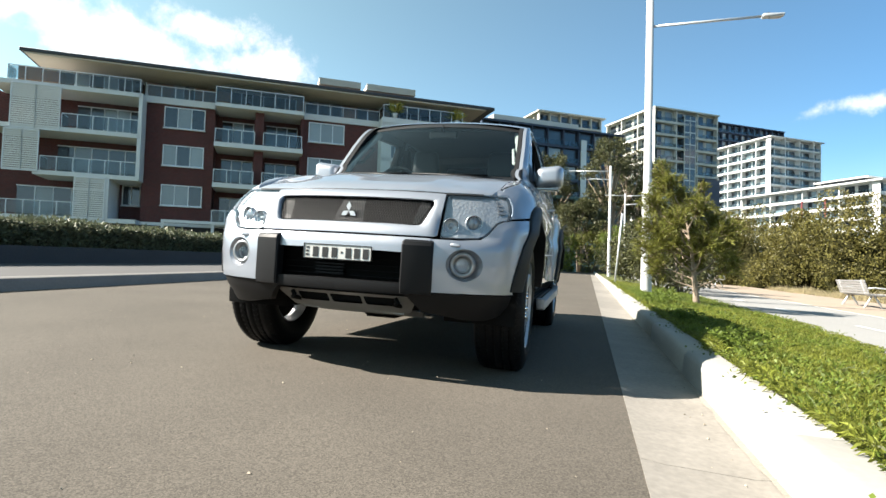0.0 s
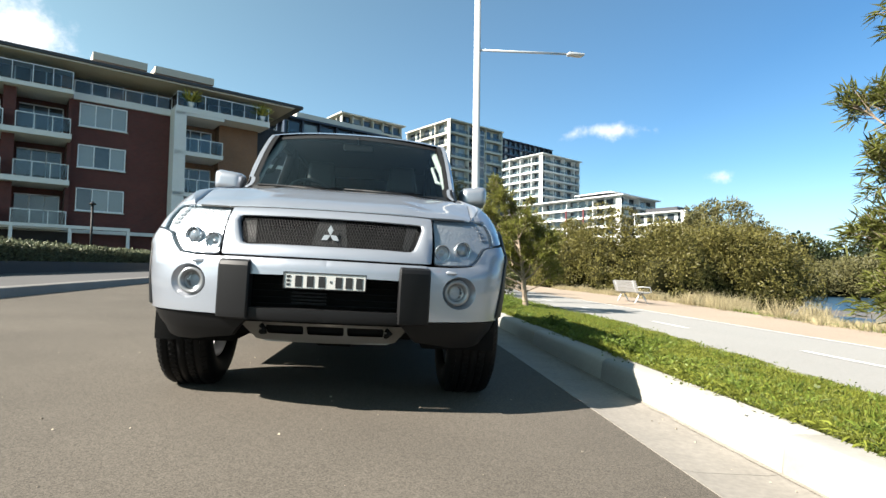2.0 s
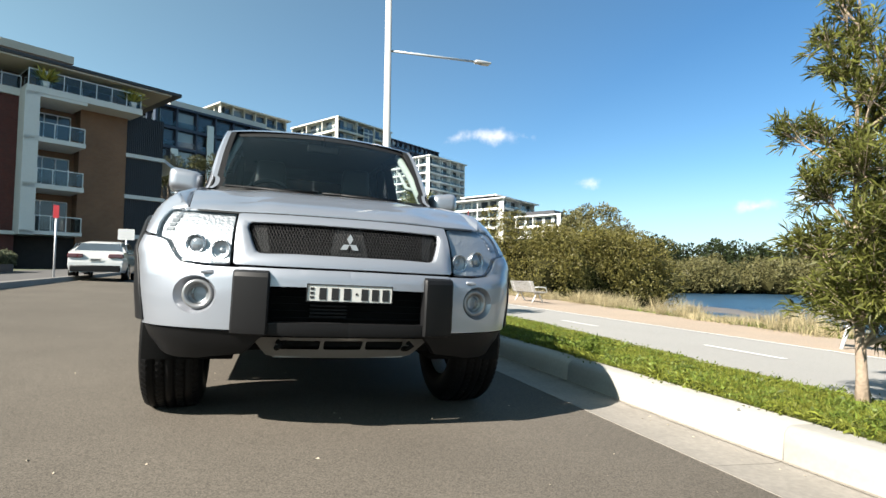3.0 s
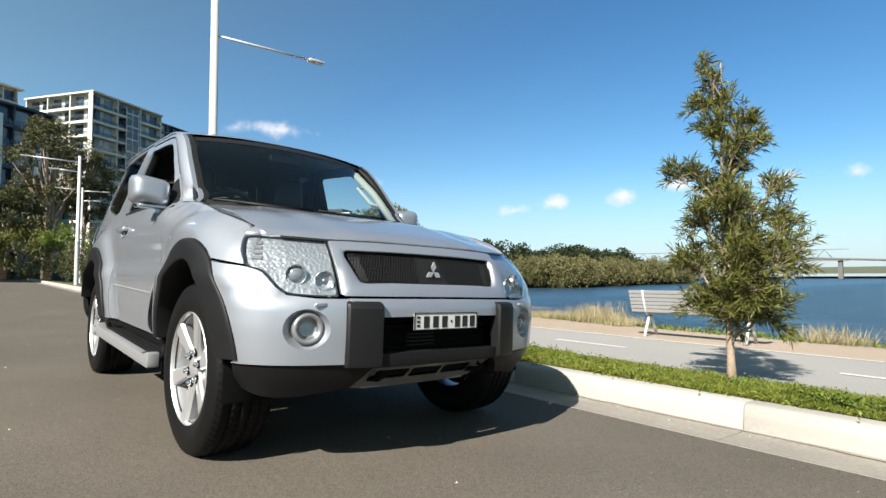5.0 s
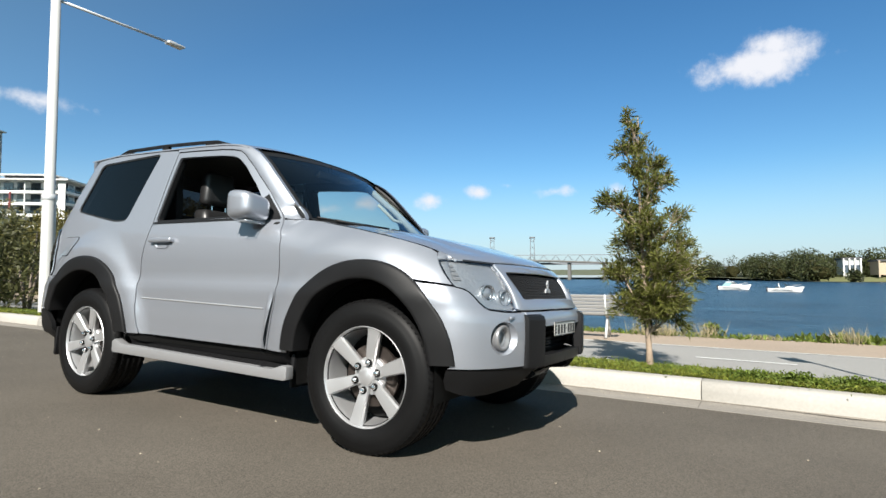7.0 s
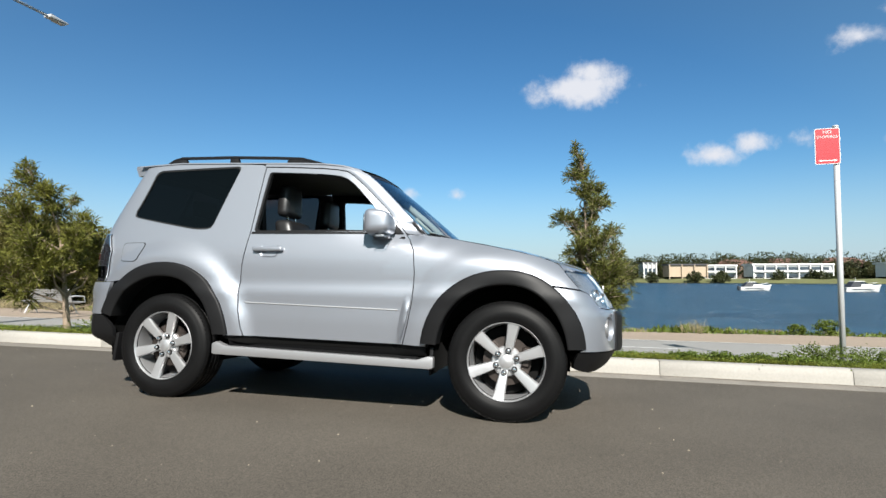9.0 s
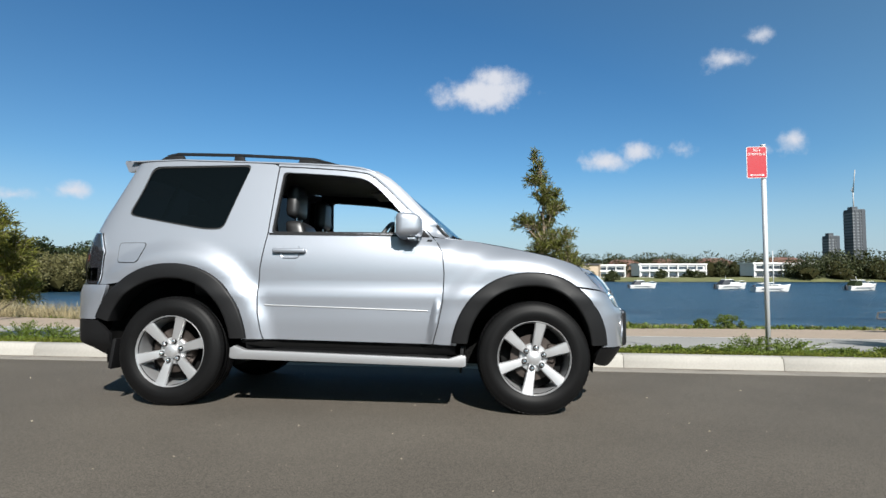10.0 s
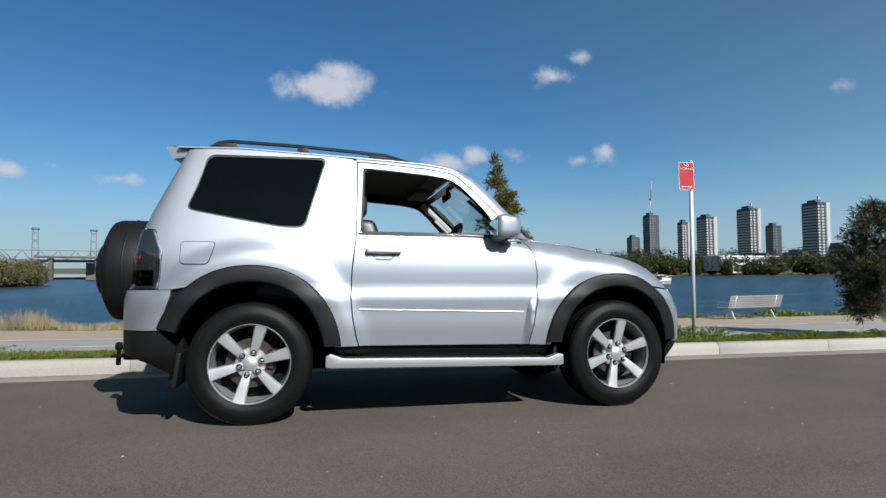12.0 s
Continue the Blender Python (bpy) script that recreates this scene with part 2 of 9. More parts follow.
def add_box(bm, c, s, bevel=0.0, m=None, seg=1):
    """A box with middle c and size s, its edges rounded by bevel."""
    got = bmesh.ops.create_cube(bm, size=1)
    vs = got["verts"]
    for v in vs:
        v.co = Vector((c[0] + v.co.x * s[0], c[1] + v.co.y * s[1], c[2] + v.co.z * s[2]))
    if bevel:
        es = list({e for v in vs for e in v.link_edges})
        made = bmesh.ops.bevel(bm, geom=es, offset=bevel, segments=seg, affect="EDGES", profile=0.6)
        vs = list({v for v in made["verts"]} | {v for v in vs if v.is_valid})
    if m is not None:
        for v in vs:
            v.co = m @ v.co
    return vs


def boxes(*items, bevel=0.0):
    bm = bmesh.new()
    for c, s in items:
        add_box(bm, c, s, bevel)
    return bm


def add_tube(bm, pts, r, seg=8, caps=True):
    """A round bar along pts; r is one radius or one for each point."""
    pts = [Vector(p) for p in pts]
    rs = r if isinstance(r, (list, tuple)) else [r] * len(pts)
    rings = []
    side = None
    for i, p in enumerate(pts):
        d = (pts[min(i + 1, len(pts) - 1)] - pts[max(i - 1, 0)]).normalized()
        if side is None:
            side = d.cross(Vector((0, 0, 1)) if abs(d.z) < 0.9 else Vector((1, 0, 0))).normalized()
        side = (side - d * side.dot(d)).normalized()
        up = d.cross(side)
        rings.append([bm.verts.new(p + (side * math.cos(a) + up * math.sin(a)) * rs[i]) for a in (2 * math.pi * k / seg for k in range(seg))])
    for a, b in zip(rings, rings[1:]):
        for k in range(seg):
            bm.faces.new((a[k], a[(k + 1) % seg], b[(k + 1) % seg], b[k]))
    if caps:
        bm.faces.new(rings[0][::-1]), bm.faces.new(rings[-1])
    return rings


def tube(pts, r, seg=8):
    bm = bmesh.new()
    add_tube(bm, pts, r, seg)
    return bm


def add_lathe(bm, prof, seg=48, axis="x", c=(0, 0, 0), closed=False):
    """Turns a profile of (along, radius) about an axis through c."""
    rings = []
    for s, r in prof:
        ring = []
        for k in range(seg):
            a = 2 * math.pi * k / seg
            q = (s, r * math.cos(a), r * math.sin(a)) if axis == "x" else (r * math.cos(a), s, r * math.sin(a)) if axis == "y" else (r * math.cos(a), r * math.sin(a), s)
            ring.append(bm.verts.new(Vector(q) + Vector(c)))
        rings.append(ring)
    pairs = list(zip(rings, rings[1:])) + ([(rings[-1], rings[0])] if closed else [])
    for a, b in pairs:
        for k in range(seg):
            bm.faces.new((a[k], b[k], b[(k + 1) % seg], a[(k + 1) % seg]))
    return rings


def add_prism(bm, poly, axis, a, b):
    """A polygon given in the two other axes, drawn out along axis from a to b."""
    def at(p, h):
        return {"x": (h, p[0], p[1]), "y": (p[0], h, p[1]), "z": (p[0], p[1], h)}[axis]
    lo, hi = [bm.verts.new(at(p, a)) for p in poly], [bm.verts.new(at(p, b)) for p in poly]
    k = len(poly)
    fs = [bm.faces.new(lo), bm.faces.new(hi)] + [bm.faces.new((lo[i], lo[(i + 1) % k], hi[(i + 1) % k], hi[i])) for i in range(k)]
    bmesh.ops.recalc_face_normals(bm, faces=fs)


def prism(poly, axis, a, b, bevel=0.0):
    bm = bmesh.new()
    add_prism(bm, poly, axis, a, b)
    if bevel:
        bmesh.ops.bevel(bm, geom=bm.edges[:], offset=bevel, segments=2, affect="EDGES", profile=0.6)
    return bm


def interp(table, v):
    """Linear reading of a table of (key, value)."""
    if v <= table[0][0]:
        return table[0][1]
    for (a, p), (b, q) in zip(table, table[1:]):
        if v <= b:
            return p + (q - p) * (v - a) / (b - a)
    return table[-1][1]


def soft(a, b, v):
    t = min(1.0, max(0.0, (v - a) / (b - a)))
    return t * t * (3 - 2 * t)


def inside(p, poly):
    hit = False
    for (x0, y0), (x1, y1) in zip(poly, poly[1:] + poly[:1]):
        if (y0 > p[1]) != (y1 > p[1]) and p[0] < (x1 - x0) * (p[1] - y0) / (y1 - y0) + x0:
            hit = not hit
    return hit


def rounded(poly, r, seg=4):
    """A polygon with its corners rounded."""
    out = []
    k = len(poly)
    for i in range(k):
        p, a, b = Vector(poly[i]), Vector(poly[i - 1]), Vector(poly[(i + 1) % k])
        d = min(r, (a - p).length * 0.45, (b - p).length * 0.45)
        s, e = p + (a - p).normalized() * d, p + (b - p).normalized() * d
        for j in range(seg + 1):
            t = j / seg
            q = s * (1 - t) ** 2 + p * 2 * t * (1 - t) + e * t * t
            out.append((q.x, q.y))
    return out


def sheet(outer, holes, step):
    """Fills a polygon with holes: points and triangles, with an even inner net."""
    pts, edges, loops = [], [], [outer] + list(holes)
    for loop in loops:
        first = len(pts)
        for p, q in zip(loop, loop[1:] + loop[:1]):
            n = max(1, round(math.dist(p, q) / step))
            pts += [Vector((p[0] + (q[0] - p[0]) * j / n, p[1] + (q[1] - p[1]) * j / n)) for j in range(n)]
        k = len(pts) - first
        edges += [(first + j, first + (j + 1) % k) for j in range(k)]
    rim = np.array([p[:] for p in pts])
    lo, hi = rim.min(0), rim.max(0)
    ok = lambda p: inside(p, outer) and not any(inside(p, h) for h in holes)
    for i in range(int((hi[0] - lo[0]) / step) + 1):
        for j in range(int((hi[1] - lo[1]) / step) + 1):
            p = (lo[0] + (i + 0.5) * step, lo[1] + (j + 0.5) * step)
            if ok(p) and ((rim - p) ** 2).sum(1).min() > (0.55 * step) ** 2:
                pts.append(Vector(p))
    vs, _, fs, *_ = delaunay_2d_cdt(pts, edges, [], 0, 1e-5)
    def fat(f):
        a, b, c = (vs[i] for i in f[:3])
        return abs((b - a).cross(c - a)) > 4e-4 * max((b - a).length, (c - b).length, (a - c).length)

    keep = [f for f in fs if fat(f) and ok(tuple(sum((vs[i] for i in f), Vector((0, 0))) / len(f)))]
    return vs, keep

# ---- ground, road, kerb, path, water ----
def road_z(x, y):
    """The road's plane: it falls to the gutter and climbs slowly along the street."""
    return -0.036 * max(-14.0, min(x, 12.0)) + 0.0122 * max(-40.0, min(y, 60.0))


def left_kerb(y):
    return -4.72 - 0.112 * max(-6.0, min(y, 40.0)) - (0.35 * (y - 40.0) if y > 40 else 0)


def verge_edge(y):
    """Where the grass ends and the footpath begins."""
    return 3.42 + 0.125 * max(0.0, min(y, 4.2) + 1.75)


def path_edge(y):
    """Where the footpath ends and the sand begins."""
    return 6.75 + 0.055 * max(0.0, -y)


def land_z(x, y):
    """Ground beyond the kerb: verge, path, sand, bank."""
    r = road_z(x, y)
    if x < 2.0:
        return r
    if x < 3.4:
        return r + 0.145 - 0.10 * (x - 2.0) / 1.4
    if x < 9.6:
        return r + 0.03 * max(0.0, 1 - (x - 3.4) / 1.0)
    return r - 2.4 * soft(bank_edge(y) + 0.3, bank_edge(y) + 4.5, x)


def speckled(name, col, grit, rough=0.9, scale=0.5, bump=0.003, var=0.16, grain=0.3):
    """Mineral ground: patches at a metre's scale, and light and dark grains."""
    m = mat(name, col, rough, 0, var, scale, grit, bump)
    n, l = m.node_tree.nodes, m.node_tree.links
    p = n["Principled BSDF"]
    tc = n.new("ShaderNodeTexCoord")
    v = n.new("ShaderNodeTexVoronoi")
    v.inputs["Scale"].default_value = grit * 0.55
    l.new(tc.outputs["Object"], v.inputs["Vector"])
    src = p.inputs["Base Color"].links[0].from_socket
    sep = n.new("ShaderNodeSeparateColor")
    l.new(v.outputs["Color"], sep.inputs[0])
    r = n.new("ShaderNodeMapRange")
    r.inputs["To Min"].default_value, r.inputs["To Max"].default_value = 1 - grain, 1 + grain
    l.new(sep.outputs[0], r.inputs["Value"])
    s = n.new("ShaderNodeVectorMath")
    s.operation = "SCALE"
    l.new(src, s.inputs[0]), l.new(r.outputs[0], s.inputs["Scale"])
    l.new(s.outputs[0], p.inputs["Base Color"])
    return m


asphalt = speckled("asphalt", (0.070, 0.061, 0.050), 420, 0.88, 0.35, 0.0022, 0.16, 0.36)
# dark pits between the stones of the asphalt, and faint broad patches
n, l = asphalt.node_tree.nodes, asphalt.node_tree.links
p = n["Principled BSDF"]
tc = n.new("ShaderNodeTexCoord")
last = p.inputs["Base Color"].links[0].from_socket
for sc_, det, lo, hi, dark in ((150, 3, 0.56, 0.72, 0.66), (55, 4, 0.60, 0.72, 0.86), (0.9, 5, 0.35, 0.75, 0.84)):
    q = n.new("ShaderNodeTexNoise")
    q.inputs["Scale"].default_value, q.inputs["Detail"].default_value = sc_, det
    l.new(tc.outputs["Object"], q.inputs["Vector"])
    r = n.new("ShaderNodeMapRange")
    r.inputs["From Min"].default_value, r.inputs["From Max"].default_value = lo, hi
    r.inputs["To Min"].default_value, r.inputs["To Max"].default_value = 1.06, dark
    l.new(q.outputs["Fac"], r.inputs["Value"])
    v = n.new("ShaderNodeVectorMath")
    v.operation = "SCALE"
    l.new(last, v.inputs[0]), l.new(r.outputs[0], v.inputs["Scale"])
    last = v.outputs[0]
l.new(last, p.inputs["Base Color"])
p.inputs["Specular IOR Level"].default_value = 0.2
path_grey = speckled("path_grey", (0.200, 0.194, 0.182), 160, 0.9, 0.5, 0.001, 0.09, 0.1)
sand_tan = speckled("sand_tan", (0.232, 0.182, 0.136), 110, 0.95, 0.8, 0.003, 0.16, 0.16)
concrete = mat("concrete", (0.258, 0.246, 0.222), 0.85, 0, 0.14, 1.3, 45, 0.002, each=0.10)
concrete_dark = mat("concrete_dark", (0.165, 0.150, 0.130), 0.88, 0, 0.34, 2.6, 40, 0.002, each=0.10)
soil = mat("soil", (0.064, 0.058, 0.029), 0.95, 0, 0.3, 2.0, 30, 0.01)
turf = mat("turf", (0.066, 0.072, 0.020), 0.95, 0, 0.35, 3.0, 60, 0.01)
far_land = mat("far_land", (0.058, 0.064, 0.029), 0.95, 0, 0.3, 0.05, 2.0, 0.0)
line_white = mat("line_white", (0.452, 0.452, 0.434), 0.7, 0, 0.12, 3, 60)
# dark tone: the far pavement's shade put into its colour, reused under the kerb
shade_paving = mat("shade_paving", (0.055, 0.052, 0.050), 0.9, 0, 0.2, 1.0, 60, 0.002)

BANK = [(-30, 12.2), (-11, 11.0), (-7.5, 10.6), (-4, 9.85), (-2.6, 9.3), (-0.4, 9.0), (3.5, 9.3), (8, 10.0), (14, 11.2)]


def bank_edge(y):
    """Where the sand ends and the river bank falls."""
    return interp(BANK, y)


YS = [-90, -60, -40, -30, -22, -16, -12, -9, -6, -4, -2, 0, 2, 4, 6, 9, 12, 16, 20, 25, 30, 36, 42, 50, 60, 75, 95]


def ribbon(name, left, right, z, material, ys=YS, cross=1, kind="structure", label="", category=""):
    """A strip of ground along the street between two lines x(y)."""
    bm = bmesh.new()
    rows = []
    for y in ys:
        a, b = left(y), right(y)
        rows.append([bm.verts.new((a + (b - a) * k / cross, y, z(a + (b - a) * k / cross, y))) for k in range(cross + 1)])
    for r0, r1 in zip(rows, rows[1:]):
        for k in range(cross):
            bm.faces.new((r0[k], r0[k + 1], r1[k + 1], r1[k]))
    return tagged(part(name, bm, material, None), label, category, "", kind)


ribbon("road", left_kerb, lambda y: 1.40, road_z, asphalt, cross=2)
ribbon("verge", lambda y: 1.97, verge_edge, land_z, turf, cross=5)
ribbon("footpath", lambda y: verge_edge(y) - 0.02, path_edge, lambda x, y: land_z(x, y) + 0.004, path_grey, cross=3)
ribbon("sand_strip", lambda y: path_edge(y) - 0.02, bank_edge, land_z, sand_tan, cross=4)
ribbon("bank", lambda y: bank_edge(y) - 0.02, lambda y: 18.0, lambda x, y: land_z(x, y) - 0.004, soil, cross=8)
# edge line and centre dashes of the path
bm = bmesh.new()
for y in np.arange(-30, 40, 0.5):
    v = [bm.verts.new((x, yy, land_z(x, yy) + 0.009)) for x, yy in ((path_edge(y) - 0.15, y), (path_edge(y) - 0.07, y), (path_edge(y + 0.5) - 0.07, y + 0.5), (path_edge(y + 0.5) - 0.15, y + 0.5))]
    bm.faces.new(v)
tagged(part("edge_line", bm, line_white, None), kind="structure")
for k in range(12):
    y = -17.6 + 3.55 * k
    bm = bmesh.new()
    bm.faces.new([bm.verts.new((x, yy, land_z(x, yy) + 0.009)) for x, yy in ((5.02, y), (5.12, y), (5.12, y + 1.15), (5.02, y + 1.15))])
    tagged(part("path_dash", bm, line_white, None), kind="structure")

# kerb and gutter in cast lengths
kerb = thing("kerb", label="pale concrete kerb and gutter in cast lengths", category="kerb", kind="structure")
gutter_mesh = kerb_mesh = None
SEG = 1.78
prof_k = [(1.80, -0.02), (1.806, 0.06), (1.815, 0.118), (1.835, 0.140), (1.865, 0.148), (1.99, 0.146), (1.99, -0.05)]
for k in range(-25, 34):
    y0 = -2.575 + SEG * k
    if kerb_mesh is None:
        bm = bmesh.new()
        ends = []
        for y in (0.0025, SEG - 0.0025):
            ends.append([bm.verts.new((x, y, -0.036 * x + 0.0122 * y + z)) for x, z in prof_k])
        n = len(prof_k)
        for i in range(n):
            bm.faces.new((ends[0][i], ends[0][(i + 1) % n], ends[1][(i + 1) % n], ends[1][i]))
        bm.faces.new(ends[0]), bm.faces.new(ends[1][::-1])
        bmesh.ops.recalc_face_normals(bm, faces=bm.faces[:])
        bmesh.ops.bevel(bm, geom=[e for e in bm.edges if abs(e.verts[0].co.y - e.verts[1].co.y) < 0.01], offset=0.004, segments=1, affect="EDGES")
        kerb_mesh = part("kerb_length", bm, concrete, kerb, sharp=50)
        kerb_mesh.location = (0, y0, 0.0122 * y0)
        bm = bmesh.new()
        add_prism(bm, [(1.40, -0.06), (1.40, 0.003), (1.47, -0.006), (1.74, -0.014), (1.803, -0.008), (1.803, -0.06)], "y", 0.0025, SEG - 0.0025)
        for v in bm.verts:
            v.co.z += -0.036 * v.co.x + 0.0122 * v.co.y
        gutter_mesh = part("gutter_length", bm, concrete_dark, kerb, sharp=30)
        gutter_mesh.location = (0, y0, 0.0122 * y0)
    else:
        again(kerb_mesh, kerb, Matrix.Translation((0, y0, 0.0122 * y0)))
        again(gutter_mesh, kerb, Matrix.Translation((0, y0, 0.0122 * y0)))
# small stones and leaf crumbs on the road
g = np.random.default_rng(21)
bm = bmesh.new()
for k in range(520):
    y = -9 + 16 * g.random()
    x = 1.75 - 4.6 * g.random() ** (2.2 if k % 2 else 0.9)
    if x < left_kerb(y) + 0.3:
        continue
    r = 0.0025 + 0.006 * g.random() ** 3
    c = Vector((x, y, road_z(x, y) + 0.002 - (0.012 if x > 1.42 else 0)))
    a = g.random() * 6.283
    v = [bm.verts.new(c + Vector((math.cos(a + i * 2.1) * r * (0.8 + 0.5 * g.random()), math.sin(a + i * 2.1) * r * (0.8 + 0.5 * g.random()), 0))) for i in range(3)]
    t = bm.verts.new(c + Vector((0, 0, r * 0.8)))
    for i in range(3):
        bm.faces.new((v[i], v[(i + 1) % 3], t))
grit_pale = mat("grit_pale", (0.244, 0.208, 0.156), 0.9, 0, 0.3, 3, 80, island=0.6)
tagged(part("road_grit", bm, grit_pale, None, "", False), "small pale stones and leaf crumbs on the asphalt", "grit", "", "stuff")
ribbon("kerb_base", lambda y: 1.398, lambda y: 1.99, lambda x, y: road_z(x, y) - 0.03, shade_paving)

# dirt washed along the foot of the kerb
dirt = mat("gutter_dirt", (0.192, 0.171, 0.142), 0.95, 0, 0.4, 4, 90, 0.002)
bm = bmesh.new()
rows = []
for k in range(420):
    y = -9 + 0.07 * k
    w = 0.02 + 0.045 * max(0.0, noise.noise(Vector((0.1, y * 1.3, 0)))) + 0.02 * noise.noise(Vector((3.1, y * 6.0, 0)))
    z = road_z(1.8, y)
    rows.append([bm.verts.new((1.8035, y, z - 0.002)), bm.verts.new((1.80 - max(0.012, w), y, z - 0.0055 + 0.036 * max(0.012, w)))])
for a, b in zip(rows, rows[1:]):
    bm.faces.new((a[0], b[0], b[1], a[1]))
tagged(part("gutter_dirt", bm, dirt, None), "thin brown dirt along the foot of the kerb", "dirt", "", "stuff")

# far side: kerb, paved strip, low wall
lk = thing("far_kerb", label="grey concrete kerb along the far side of the road", category="kerb", kind="structure")
bm = bmesh.new()
rows = []
for y in [-14 + 1.5 * k for k in range(60)]:
    x = left_kerb(y)
    rows.append([bm.verts.new((x + dx, y, road_z(x, y) + dz)) for dx, dz in ((0.16, 0.002), (0.05, -0.004), (0.0, 0.13), (-0.03, 0.145), (-0.18, 0.145), (-0.18, -0.1))])
for a, b in zip(rows, rows[1:]):
    for k in range(5):
        bm.faces.new((a[k], b[k], b[k + 1], a[k + 1]))
bmesh.ops.recalc_face_normals(bm, faces=bm.faces[:])
part("kerb_stone", bm, mat("kerb_grey", (0.156, 0.148, 0.136), 0.88, 0, 0.2, 1.5, 40, 0.002), lk)
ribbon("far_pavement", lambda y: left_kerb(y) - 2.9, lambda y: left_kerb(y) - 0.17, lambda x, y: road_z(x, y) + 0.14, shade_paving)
ribbon("building_ground", lambda y: -75.0, lambda y: left_kerb(y) - 2.8, lambda x, y: road_z(-8, y) + 0.2, far_land, cross=2)
wall = thing("low_wall", label="low dark rendered wall below the hedge", category="wall", kind="structure")
wall_dark = mat("wall_dark", (0.038, 0.037, 0.039), 0.85, 0, 0.2, 1.2, 40, 0.002)
bm = bmesh.new()
rows = []
for y in [-14 + 1.5 * k for k in range(24)]:
    x = left_kerb(y) - 2.55
    z = road_z(x, y)
    rows.append([bm.verts.new(p) for p in ((x, y, z), (x, y, z + 0.42), (x - 0.25, y, z + 0.42), (x - 0.25, y, z))])
for a, b in zip(rows, rows[1:]):
    for k in range(3):
        bm.faces.new((a[k], b[k], b[k + 1], a[k + 1]))
bm.faces.new(rows[0]), bm.faces.new(rows[-1])
bmesh.ops.recalc_face_normals(bm, faces=bm.faces[:])
part("wall_body", bm, wall_dark, wall)

# one sheet of land behind all, and the river
bm = bmesh.new()
edge = [(-2500, -2500), (60, -2500), (60, -300), (18, -120), (15, -60), (15, 30), (22, 60), (50, 92), (105, 78), (170, 86), (180, 100), (330, 330), (800, 2500), (-2500, 2500)]
vs, fs = sheet(edge, [], 150)
mk = []
for v in vs:
    d = max(0.0, -v.x) * 0.0 + max(0.0, v.y - 60)
    mk.append(bm.verts.new((v.x, v.y, -1.7 + min(9.0, 0.05 * d) * (1 if v.x < 60 else 0.15))))
for f in fs:
    bm.faces.new([mk[i] for i in f])
tagged(part("ground", bm, far_land, None), kind="structure")
bm = bmesh.new()
edge = [(440, 140), (432, 60), (335, -5), (282, -28), (268, -80), (252, -120), (243, -180), (232, -250), (190, -330), (100, -440), (-100, -700), (2500, -2500), (2500, 2500), (900, 1500)]
vs, fs = sheet(edge, [], 200)
mk = [bm.verts.new((v.x, v.y, -1.85 + min(14.0, 0.02 * max(0.0, v.x - 290 + 0.12 * v.y)))) for v in vs]
for f in fs:
    bm.faces.new([mk[i] for i in f])
tagged(part("far_shore", bm, far_land, None), kind="structure")
water_mat = bpy.data.materials.new("river_water")
water_mat.use_nodes = True
n, l = water_mat.node_tree.nodes, water_mat.node_tree.links
p = n["Principled BSDF"]
p.inputs["Base Color"].default_value = (0.010, 0.045, 0.095, 1)
p.inputs["Roughness"].default_value = 0.30
p.inputs["Specular IOR Level"].default_value = 0.35
p.inputs["IOR"].default_value = 1.33
tc = n.new("ShaderNodeTexCoord")
mp = n.new("ShaderNodeMapping")
mp.inputs["Scale"].default_value = (1.5, 0.36, 1)
mp.inputs["Rotation"].default_value = (0, 0, 0.28)
l.new(tc.outputs["Object"], mp.inputs["Vector"])
a, b = n.new("ShaderNodeTexNoise"), n.new("ShaderNodeTexNoise")
a.inputs["Scale"].default_value, b.inputs["Scale"].default_value = 0.55, 3.2
a.inputs["Detail"].default_value, b.inputs["Detail"].default_value = 4, 4
for t in (a, b):
    l.new(mp.outputs[0], t.inputs["Vector"])
ad = n.new("ShaderNodeMath")
ad.operation = "MULTIPLY_ADD"
l.new(b.outputs["Fac"], ad.inputs[0]), l.new(a.outputs["Fac"], ad.inputs[2])
ad.inputs[1].default_value = 0.5
# ripple streaks: lights and darks of the waves painted into the base colour
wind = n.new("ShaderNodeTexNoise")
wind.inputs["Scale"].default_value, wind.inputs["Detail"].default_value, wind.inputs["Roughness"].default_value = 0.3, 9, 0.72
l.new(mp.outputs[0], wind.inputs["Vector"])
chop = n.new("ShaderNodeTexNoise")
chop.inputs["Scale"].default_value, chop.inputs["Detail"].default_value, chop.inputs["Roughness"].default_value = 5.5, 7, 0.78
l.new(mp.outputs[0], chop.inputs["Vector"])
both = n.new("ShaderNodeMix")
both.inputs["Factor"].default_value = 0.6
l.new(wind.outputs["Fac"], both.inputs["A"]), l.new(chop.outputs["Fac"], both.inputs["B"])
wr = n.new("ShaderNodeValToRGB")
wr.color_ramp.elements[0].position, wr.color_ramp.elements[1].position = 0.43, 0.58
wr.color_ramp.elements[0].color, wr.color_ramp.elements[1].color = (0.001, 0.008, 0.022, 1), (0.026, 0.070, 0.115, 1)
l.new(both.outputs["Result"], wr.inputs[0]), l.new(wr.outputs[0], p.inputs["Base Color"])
bp = n.new("ShaderNodeBump")
bp.inputs["Strength"].default_value, bp.inputs["Distance"].default_value = 1.0, 0.9
l.new(ad.outputs[0], bp.inputs["Height"]), l.new(bp.outputs[0], p.inputs["Normal"])
